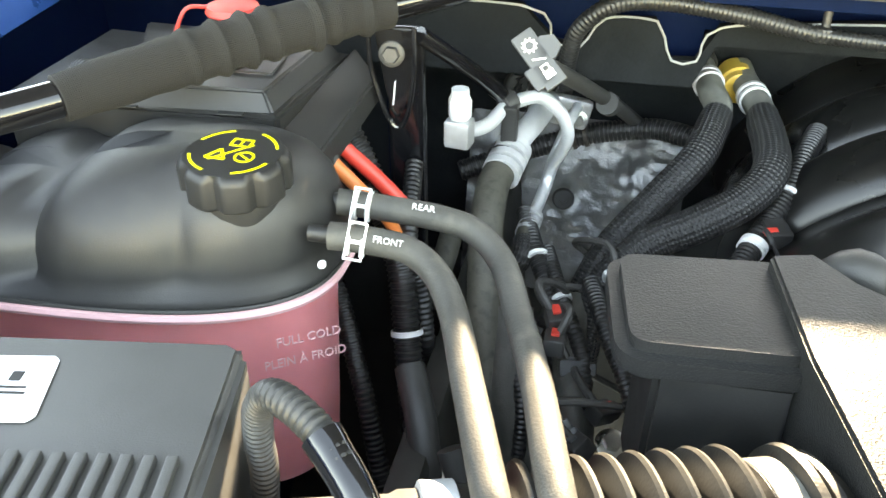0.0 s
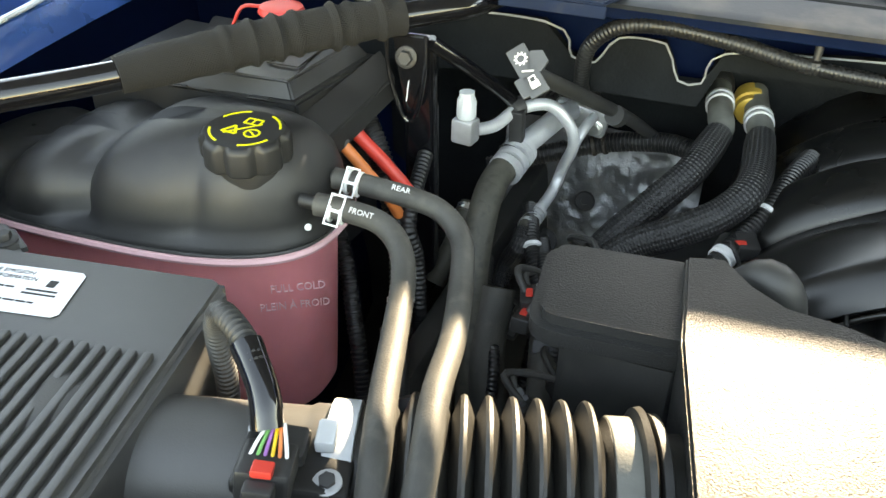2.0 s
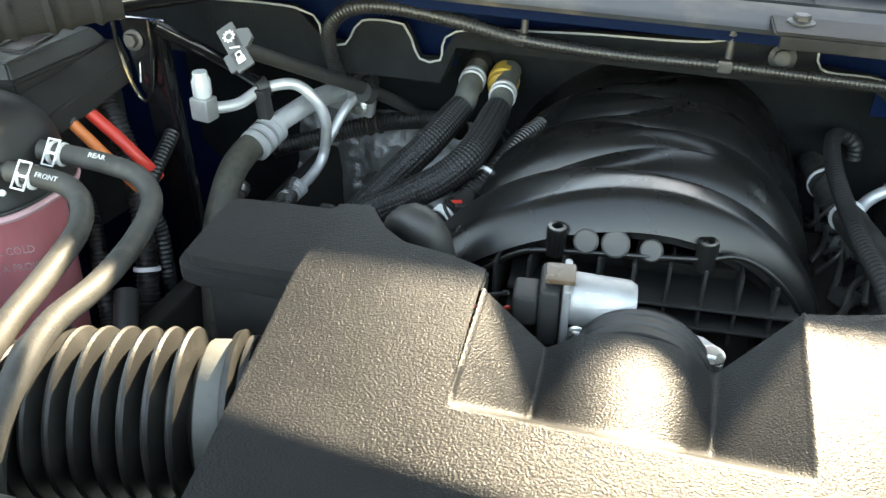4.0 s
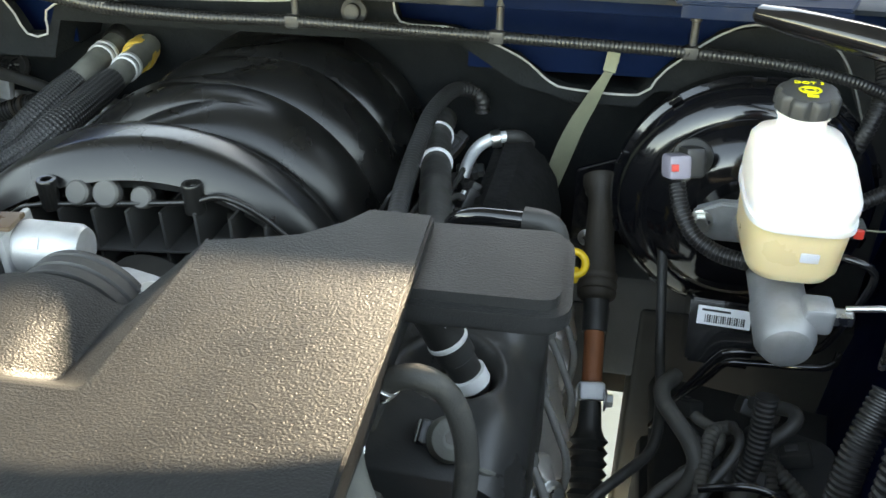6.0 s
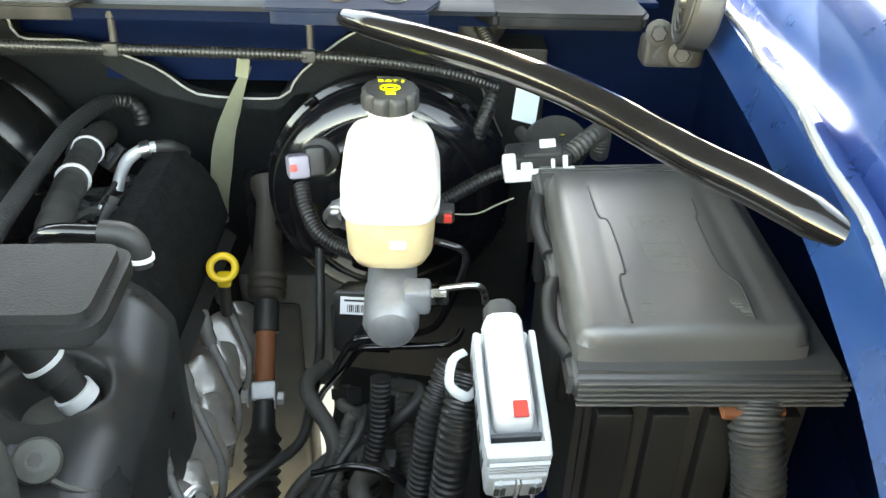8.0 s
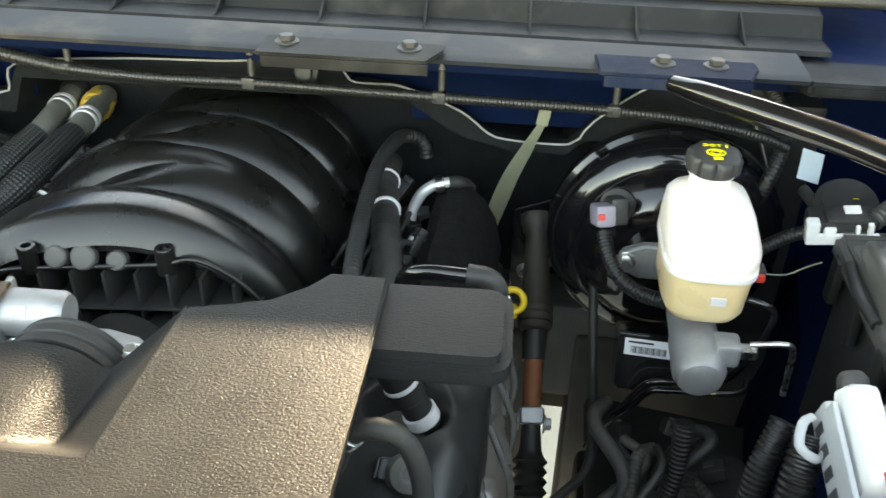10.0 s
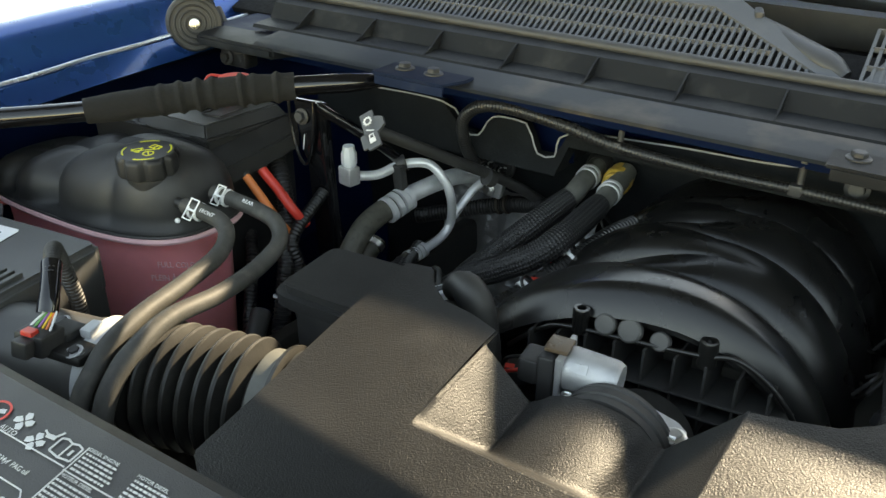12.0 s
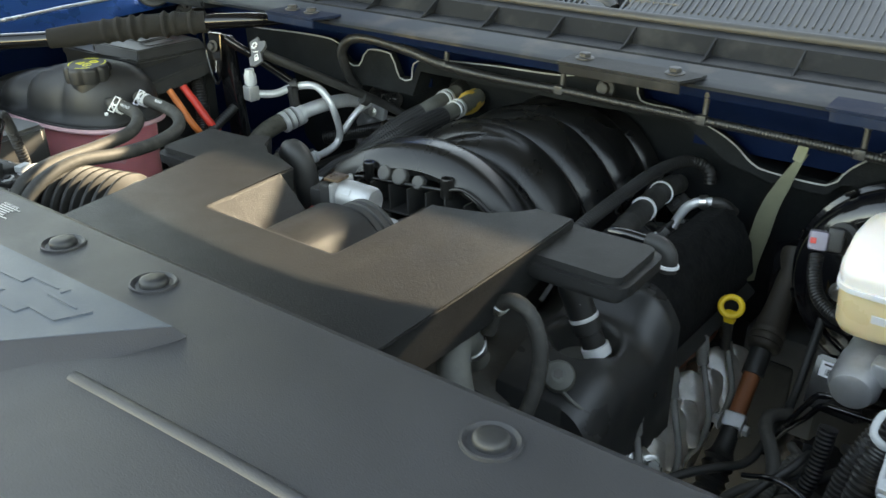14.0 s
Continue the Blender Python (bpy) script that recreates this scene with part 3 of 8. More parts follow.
def fender(s):
    """Outer wing: rounded crown, folded lip, inner drop to the wheel house."""
    prof = [(-0.012, -0.030), (0.0, 0.0), (0.006, 0.003), (0.016, -0.012), (0.030, -0.014), (0.050, 0.035), (0.075, 0.052), (0.10, 0.056), (0.16, 0.050), (0.20, 0.02), (0.22, -0.10), (0.22, -0.5), (0.19, -0.5), (0.19, -0.1), (0.06, 0.01), (0.03, -0.04)]
    verts, faces = [], []
    n = 14
    for i in range(n + 1):
        f = i / n
        y = 0.0 + 1.40 * f
        x = lip_x(y)
        z = 1.292 + 0.024 * f
        wob = 0.003 * math.sin(y * 60) * (0.3 < y < 1.0)
        for k, (dx, dz) in enumerate(prof):
            verts.append((s * (x + dx + (wob if k < 3 else 0)), y, z + dz))
    m = len(prof)
    for i in range(n):
        for k in range(m):
            faces.append((i * m + k, i * m + (k + 1) % m, (i + 1) * m + (k + 1) % m, (i + 1) * m + k))
    return from_lists(verts, faces)


def inner_wing(s):
    """Inner wheel house: falls from the fender lip to the frame, with a stepped shelf."""
    pts = [(0.0, -0.025), (0.10, -0.07), (0.10, -0.28), (-0.16, -0.36), (-0.20, -0.52), (-0.22, -0.75)]
    verts, faces = [], []
    n = 10
    for i in range(n + 1):
        f = i / n
        y = 0.05 + 1.27 * f
        x = lip_x(y)
        z = 1.292 + 0.024 * f
        for dx, dz in pts:
            verts.append((s * (x + dx * (0.6 + 0.4 * math.sin(f * 3.1))), y, z + dz))
    m = len(pts)
    for i in range(n):
        for k in range(m - 1):
            faces.append((i * m + k, i * m + k + 1, (i + 1) * m + k + 1, (i + 1) * m + k))
    return from_lists(verts, faces)


for s, side in ((-1, "left"), (1, "right")):
    structure("fender_" + side, fender(s), M_BLUEOUT, "glossy blue metallic fender with a folded bright lip")
    # pale tube laid along the lip in place of its sun glint
    structure("fender_lip_" + side, tube([(s * (lip_x(0.06 + 0.05 * k) + 0.001 + 0.0025 * math.sin(k * 1.9)), 0.06 + 0.05 * k, 1.2965 + 0.024 * (0.06 + 0.05 * k) / 1.4) for k in range(24)], 0.0032, 8, 0.02), M_LIPGLINT, "bright uneven folded fender edge")
    structure("inner_wing_" + side, inner_wing(s), M_BLUESHADE, "blue painted inner wheel house panel, darkened for shade")
    structure("frame_rail_" + side, box((s * 0.53, 0.45, 0.60), (0.10, 1.3, 0.16), 0.012), M_SHEET, "dark coated steel frame rail")
structure("radiator_wall", box((0, 0.235, 0.95), (1.4, 0.06, 0.55), 0.01), M_DULL, "black radiator shroud below the front cover")

# ---------------------------------------------------------------- engine cover
def engine_cover():
    t = thing("engine_cover", (0.04, 0.5, 1.20), "grained black plastic engine cover with a curved notch", "engine cover")
    Z = 1.216
    # top plate as polygons that share their corners; the notch is left open
    P = {
        "fl": (-0.172, 0.372, Z), "fl2": (-0.140, 0.352, Z), "fr": (0.294, 0.372, Z), "wri": (0.285, 0.628, Z), "wli": (-0.213, 0.586, Z),
        "B": (-0.066, 0.486, Z), "R1": (0.139, 0.494, Z), "R2": (0.136, 0.653, Z), "A": (-0.078, 0.609, Z),
        "sl0": (-0.224, 0.687, Z), "sl1": (-0.196, 0.695, Z), "sl2": (-0.174, 0.667, Z), "sl3": (-0.150, 0.650, Z), "sl4": (-0.113, 0.645, Z), "sl5": (-0.080, 0.634, Z),
        "sr1": (0.163, 0.661, Z), "sr2": (0.195, 0.673, Z), "sr3": (0.218, 0.694, Z), "sr4": (0.232, 0.716, Z), "sr5": (0.280, 0.717, Z),
    }
    keys = list(P)
    idx = {k: i for i, k in enumerate(keys)}
    faces = [("fl", "fl2", "fr", "wri", "R1", "B", "wli"), ("wli", "B", "A", "sl5", "sl4", "sl3", "sl2", "sl1", "sl0"), ("R1", "wri", "sr5", "sr4", "sr3", "sr2", "sr1", "R2")]
    verts = [P[k] for k in keys]
    out = ["fl", "fl2", "fr", "wri", "sr5", "sr4", "sr3", "sr2", "sr1", "R2"]
    outl = ["A", "sl5", "sl4", "sl3", "sl2", "sl1", "sl0", "wli", "fl"]
    F = [tuple(idx[k] for k in f) for f in faces]
    drop = {"fl": (0.008, 0.008, 0.07), "fl2": (0.004, 0.012, 0.07), "fr": (-0.014, 0.004, 0.060), "wri": (-0.014, 0.0, 0.070), "wli": (0.006, 0.006, 0.14)}

    def skirt(chain):
        for a, b in zip(chain, chain[1:]):
            for k in (a, b):
                if k + "_" not in idx:
                    x, y, z = P[k]
                    dx, dy, dz = drop.get(k, (0, -0.004, 0.03))
                    idx[k + "_"] = len(verts)
                    verts.append((x + dx, y + dy, z - dz))
            F.append((idx[a], idx[b], idx[b + "_"], idx[a + "_"]))
    skirt(out)
    skirt(outl)
    bm = from_lists(verts, F)
    bmesh.ops.remove_doubles(bm, verts=bm.verts, dist=0.0012)
    bmesh.ops.recalc_face_normals(bm, faces=bm.faces)
    edges = [e for e in bm.edges if len(e.link_faces) == 2 and e.calc_face_angle(0) > 0.35]
    bmesh.ops.bevel(bm, geom=edges, offset=0.007, segments=4, affect="EDGES", clamp_overlap=True)
    part("top_plate", bm, M_COVER, t, "grained black cover plate", auto=50)

    # notch: a hollow with two sloping walls, a front slope and an arch over the throttle duct
    def depth(v):
        """v runs over plate edge 0, left foot 1, right foot 2, plate edge 3."""
        if v <= 1:
            return 0.041 * v
        if v < 2:
            return 0.041 - 0.027 * math.sqrt(max(0.0, 1 - (2 * v - 3) ** 2))
        return 0.041 * (3 - v)

    def between(seq, v):
        k = min(2, int(v))
        return seq[k] + (seq[k + 1] - seq[k]) * (v - k)
    nv, ns = 96, 40
    raw = [depth(3 * k / nv) for k in range(nv + 1)]
    soft = [sum(raw[min(nv, max(0, k + q))] for q in (-3, -2, -1, 0, 1, 2, 3)) / 7 for k in range(nv + 1)]
    soft[0] = soft[1] = soft[nv] = soft[nv - 1] = 0.0
    verts, faces = [], []
    for j in range(ns + 2):
        for k in range(nv + 1):
            v = 3 * k / nv
            u = min(1.0, j / ns)
            xf, xr = between((-0.066, -0.016, 0.083, 0.139), v), between((-0.078, -0.025, 0.082, 0.136), v)
            yf, yr = 0.486 + 0.008 * (xf + 0.066) / 0.205, between((0.609, 0.605, 0.613, 0.653), v)
            x, y = xf + (xr - xf) * u, yf + (yr - yf) * u
            run = max(0.0, math.sqrt((y - yf) ** 2 + 0.004 ** 2) - 0.004) * 0.95
            d = soft[k]
            h = max(0.006 - abs(d - run), 0.0) / 0.006
            z = 1.216 - max(0.0, min(d, run) - h * h * 0.0015)
            if j > ns:
                z, y = z - 0.014, y - 0.001
            verts.append((x, y, z))
    for j in range(ns + 1):
        for k in range(nv):
            q = j * (nv + 1) + k
            faces.append((q, q + 1, q + nv + 2, q + nv + 1))
    part("notch", from_lists(verts, faces), M_COVER, t, "grained hollow with an arch", auto=60)
    for poly in ([(-0.197, 0.590), (-0.207, 0.703), (-0.328, 0.689), (-0.316, 0.582)], [(0.261, 0.628), (0.386, 0.633), (0.381, 0.736), (0.253, 0.729)]):
        body = prism(rounded(poly, 0.022), 1.178, 1.206, 0.008, 4)
        part("wing", body, M_COVER, t, "rounded side wing of the cover")
    part("skirt", prism([(-0.21, 0.592), (-0.292, 0.590), (-0.300, 0.66), (-0.21, 0.672)], 1.06, 1.186, 0.004), M_DULL, t, "dark inner skirt below the wing")
    return t


engine_cover()


# ---------------------------------------------------------------- intake manifold
def intake_manifold():
    t = thing("intake_manifold", (0.0, 0.95, 1.0), "black composite intake manifold with arched runners", "intake manifold")
    # runners from the two banks interleave: the creases of each bank are deep on its own side and die out past the crown
    na, front = 84, 0.7385
    crease_r = [0.858 + 0.1005 * k for k in range(5)]
    crease_l = [0.897 + 0.1095 * k for k in range(4)]

    def ease(x):
        x = min(1.0, max(0.0, x))
        return x * x * (3 - 2 * x)

    def swell(v, creases):
        """Height of one bank's runners at v: a steep rounded front, a full back and a sharp valley behind it."""
        edges = [front - 0.050] + creases
        for a, b in zip(edges, edges[1:]):
            if v <= b:
                u = max(0.0, (v - a) / (b - a))
                rise = math.sqrt(max(0.0, 1 - (1 - min(1.0, u / 0.62)) ** 2))
                return rise * (1.0 - 0.66 * ease((u - 0.60) / 0.40))
        return 0.4

    def surface(a, v, drop=0.0):
        c, s_ = -math.cos(a), math.sin(a)
        f = ease((c + 0.55) / 1.10)
        amp = 0.046 * (swell(v, crease_r) * f + swell(v, crease_l) * (1 - f)) - 0.020 - drop
        if v < front + 0.03:
            amp -= 0.024 * (1 - (v - front) / 0.03) ** 2
        g = v - 0.75
        side = 0.192 - 0.030 * g + amp * 0.45
        return (-0.012 + c * side, v + 0.010 * (1 - s_) + 0.14 * (c * side + 0.04) * max(0.0, 1 - (v - front) / 0.11), 1.037 - 0.056 * g + 0.166 * s_ ** 1.08 + 0.026 * c * s_ + amp * (0.25 + 0.75 * s_))

    cuts = [front] + crease_r[:4] + [1.185]
    for v0, v1 in zip(cuts, cuts[1:]):
        nv = 56
        verts, faces = [], []
        for j in range(nv + 1):
            v = v0 + 1e-5 + (v1 - v0 - 1e-5) * (0.5 - 0.5 * math.cos(math.pi * j / nv))
            verts += [surface(math.pi * i / na, v) for i in range(na + 1)]
        for j in range(nv):
            for i in range(na):
                q = j * (na + 1) + i
                faces.append((q, q + 1, q + na + 2, q + na + 1))
        part("runner", from_lists(verts, faces), M_MANIFOLD, t, "arched smooth runner", auto=48)
    verts, faces = [], []
    for j in range(13):
        verts += [surface(math.pi * i / na, front + 0.012 + 0.43 * j / 12, 0.030) for i in range(na + 1)]
    for j in range(12):
        for i in range(na):
            q = j * (na + 1) + i
            faces.append((q, q + 1, q + na + 2, q + na + 1))
    part("shell", from_lists(verts, faces), M_DULL, t, "inner plenum shell")
    # front mouth: an angular rolled lip with a ribbed face set back under it
    lip = [(-0.128, 0.734, 1.128), (-0.108, 0.733, 1.148), (-0.084, 0.732, 1.168), (-0.062, 0.733, 1.1765), (0.0, 0.741, 1.180), (0.066, 0.750, 1.184), (0.092, 0.753, 1.190), (0.112, 0.756, 1.183), (0.132, 0.760, 1.166), (0.150, 0.764, 1.142), (0.160, 0.767, 1.115)]
    part("lip", tube(lip, 0.0026, 10, 0.004), M_MANIFOLD, t, "thin rolled lip")
    part("front_face", box((0.01, 0.800, 1.085), (0.21, 0.02, 0.13), 0.004, (0, 0, 5)), M_ROUGHBLACK, t, "recessed ribbed front face")
    for k in range(9):
        x = -0.098 + k * 0.0285
        part("rib", box((x, 0.757 + 0.13 * (x + 0.06), 1.138), (0.003, 0.060, 0.078 - 0.012 * max(0, abs(k - 4.2) - 2)), 0.001), M_DULL, t)
    for z in (1.120, 1.140):
        part("cross_rib", box((0.03, 0.762, z), (0.24, 0.05, 0.003), 0.001, (0, 0, 7)), M_DULL, t)
    for x, y in ((-0.050, 0.737), (0.070, 0.754)):
        part("boss", lathe([(0.0088, -0.022), (0.0088, 0.002), (0.0078, 0.004), (0.0048, 0.004), (0.0048, -0.004)], (x, y, 1.196), seg=20), M_MANIFOLD, t, "hollow mounting boss")
    for x, r in ((-0.026, 0.0105), (-0.002, 0.0118), (0.027, 0.0095)):
        part("pad", lathe([(r, 0), (r, 0.007), (r * 0.85, 0.0085)], (x, 0.7415 + 0.14 * (x + 0.05), 1.186 - 0.003 * (r < 0.01)), (0, -0.88, 0.45), 24), M_PAD, t, "greyed moulded round pad")
    part("body", box((0.0, 0.97, 1.03), (0.26, 0.36, 0.12), 0.02), M_DULL, t, "lower body of the manifold")
    for v in crease_r[:3]:
        part("runner_foot", box((0.160, v - 0.020, 1.035), (0.030, 0.050, 0.050), 0.006, (0, 24, 4)), M_DULL, t, "dark runner foot")
        part("foot_rim", tube([(0.158, v - 0.046, 1.092), (0.178, v - 0.044, 1.088), (0.186, v - 0.020, 1.080), (0.180, v + 0.006, 1.076)], 0.0022, 8, 0.004), M_MANIFOLD, t, "thin moulded rim")
    for s, y in ((1, 0.90), (1, 1.0), (1, 1.09), (-1, 0.86), (-1, 0.97), (-1, 1.07)):
        x = 0.180 if s > 0 else -0.172
        part("clip_loop", tube([(x, y, 1.10), (x + s * 0.014, y - 0.002, 1.125), (x + s * 0.018, y + 0.014, 1.126), (x + s * 0.006, y + 0.024, 1.11)], 0.0020, 8, 0.003), M_PLASTIC, t, "open wiring clip")
    return t


intake_manifold()


# ---------------------------------------------------------------- coolant tank
def coolant_tank():
    t = thing("coolant_tank", (-0.68, 0.66, 0.95), "black and translucent pink coolant expansion tank", "coolant tank")
    # plan: long rounded body from the fender to the hose side
    def outline(grow, lobes):
        pts = []
        n = 144
        x0, x1, yc, half = -0.886, -0.516, 0.669, 0.087
        for k in range(n):
            a = 2 * math.pi * k / n
            c, s_ = math.cos(a), math.sin(a)
            x = (x0 + x1) / 2 + math.copysign(abs(c) ** 0.70, c) * ((x1 - x0) / 2 + grow)
            y = yc + math.copysign(abs(s_) ** 0.70, s_) * (half + grow) 
            y += (x + 0.68) * 0.06
            if lobes and s_ < 0:
                y += lobes * (abs(math.sin((x + 0.492) / 0.105 * math.pi)) ** 0.5 - 0.8) * -0.010
            pts.append((x, y))
        return pts
    n = 144
    verts, faces = [], []
    # (height, inset) rings of the black top
    levels = [(1.177, 0.003, 0.1), (1.180, 0.006, 0.2), (1.185, 0.005, 0.3), (1.189, 0.001, 0.6), (1.198, 0.0, 1), (1.214, -0.002, 1), (1.229, -0.007, 1), (1.241, -0.016, 1), (1.249, -0.029, 0.8), (1.2535, -0.048, 0.4), (1.255, -0.072, 0.1)]
    for z, g, lob in levels:
        for (x, y) in outline(g, lob):
            valley = 0.0
            for xv in (-0.795, -0.708):
                valley += math.exp(-((x - xv) / 0.017) ** 2)
            low = 0.042 * max(0.0, (-0.66 - x) / 0.22)
            fz = (z - 1.172) / 0.076
            inw = 0.012 * valley * min(1.0, fz * 3) * (1 if y < 0.66 else -0.5)
            verts.append((x, y + inw, z - valley * 0.013 * fz - low * fz + 0.014 * fz * math.exp(-((x + 0.566) ** 2 + (y - 0.645) ** 2) / 0.0050)))
    m = len(levels)
    for i in range(m - 1):
        for k in range(n):
            faces.append((i * n + k, i * n + (k + 1) % n, (i + 1) * n + (k + 1) % n, (i + 1) * n + k))
    faces.append(tuple((m - 1) * n + k for k in range(n)))
    part("upper_shell", from_lists(verts, faces), M_TANKTOP, t, "lobed black upper shell")
    verts, faces = [], []
    levels = [(0.975, -0.03), (0.985, -0.016), (1.02, -0.014), (1.09, -0.011), (1.163, -0.008), (1.170, 0.001), (1.173, 0.004), (1.178, 0.004)]
    for z, g in levels:
        for (x, y) in outline(g, 0):
            verts.append((x, y, z))
    m = len(levels)
    for i in range(m - 1):
        for k in range(n):
            faces.append((i * n + k, i * n + (k + 1) % n, (i + 1) * n + (k + 1) % n, (i + 1) * n + k))
    faces.append(tuple(range(n)))
    part("lower_shell", from_lists(verts, faces), M_PINK, t, "translucent pink lower shell with coolant")
    part("rim", tube([(x, y, 1.1725) for x, y in outline(0.0045, 0)] + [(*outline(0.0045, 0)[0], 1.1725)], 0.0042, 8, 0.01), M_PALEPINK, t, "pale translucent weld rim")
    part("seam", tube([(x, y, 1.1785) for x, y in outline(0.0055, 0)] + [(*outline(0.0055, 0)[0], 1.1785)], 0.0018, 6, 0.01), M_RUBBER_BLACK, t, "welded seam")
    cx, cy = -0.568, 0.640
    cap = part("cap", lathe([(0.031, -0.001), (0.0345, 0.000), (0.0360, 0.002), (0.0360, 0.019), (0.0342, 0.0225), (0.031, 0.0250)], (cx, cy, 1.2480), (0.02, -0.04, 1), 96, 8, 0.0042, (-0.01, 0.0230)), M_BOX, t, "fluted black pressure cap")
    part("neck", lathe([(0.031, -0.020), (0.031, -0.008), (0.031, -0.004), (0.031, 0.002), (0.030, 0.006)], (cx, cy + 0.002, 1.2445), seg=48), M_TANKTOP, t)
    top = pose(cx, cy, 1.2727, 2.3, 1.1, 0) @ Matrix.Diagonal((1.06, 1.06, 1, 1))
    marks = []
    for a0 in (20, 110, 200, 290):
        seg = [(0.026 * math.cos(radians(a0 + q)), 0.026 * math.sin(radians(a0 + q))) for q in range(0, 51, 10)]
        for (xa, ya), (xb, yb) in zip(seg, seg[1:]):
            marks.append(box(((xa + xb) / 2, (ya + yb) / 2, 0.0003), (0.0045, 0.0018, 0.0005), 0, (0, 0, math.degrees(math.atan2(yb - ya, xb - xa)))))
    tri = [(-0.014, -0.010), (-0.002, -0.010), (-0.008, 0.001)]
    for (xa, ya), (xb, yb) in zip(tri, tri[1:] + tri[:1]):
        marks.append(box(((xa + xb) / 2, (ya + yb) / 2, 0.0003), (math.hypot(xb - xa, yb - ya), 0.002, 0.0005), 0, (0, 0, math.degrees(math.atan2(yb - ya, xb - xa)))))
    for k in range(12):
        a = radians(k * 30)
        marks.append(box((0.009 + 0.0055 * math.cos(a), -0.005 + 0.0055 * math.sin(a), 0.0003), (0.0031, 0.0016, 0.0005), 0, (0, 0, 90 + k * 30)))
    marks.append(box((0.009, -0.005, 0.0003), (0.011, 0.0014, 0.0005), 0, (0, 0, -35)))
    marks += [box((0.001 + dx, 0.011 + dy, 0.0003), (w, h, 0.0005), 0) for dx, dy, w, h in ((-0.006, 0, 0.0016, 0.008), (0.006, 0, 0.0016, 0.008), (0, -0.004, 0.013, 0.0016), (0, 0.004, 0.013, 0.0016), (0, 0, 0.0016, 0.008))]
    marks.append(box((-0.001, -0.001, 0.0003), (0.03, 0.0016, 0.0005), 0, (0, 0, 48)))
    part("print", _placed(join(*marks), top), M_YELLOWPRINT, cap, "yellow warning print")
    part("plug", lathe([(0.002, 0), (0.0032, 0.002), (0.002, 0.004)], (-0.510, 0.626, 1.205), (0.8, -0.7, 0.1), 10), M_WHITE, t, "white plastic plug")
    mp = pose(-0.541, 0.6105, 1.118, 90, 0, 34)
    part("level_print", join(text_mesh("FULL COLD", 0.011, _m(mp, 0.0, 0.022), 0.045), text_mesh("PLEIN À FROID", 0.011, _m(mp, -0.01, 0.004), 0.058)), M_PALEPINK, t, "pale moulded level lettering")
    for name, p in (("nipple", (-0.500, 0.637, 1.221), ), ("nipple", (-0.512, 0.687, 1.217))):
        part(name, lathe([(0.006, -0.02), (0.006, 0.012)], p, (1, 0, 0), 14), M_TANKTOP, t, "hose nipple")
    part("bracket", prism([(-0.905, 0.575), (-0.86, 0.555), (-0.84, 0.60), (-0.89, 0.63)], 1.145, 1.151, 0.002), M_PINK, t, "fixing ear")
    return t


def _m(mp, dx, dy):
    return mp @ Matrix.Translation((dx, dy, 0))


coolant_tank()


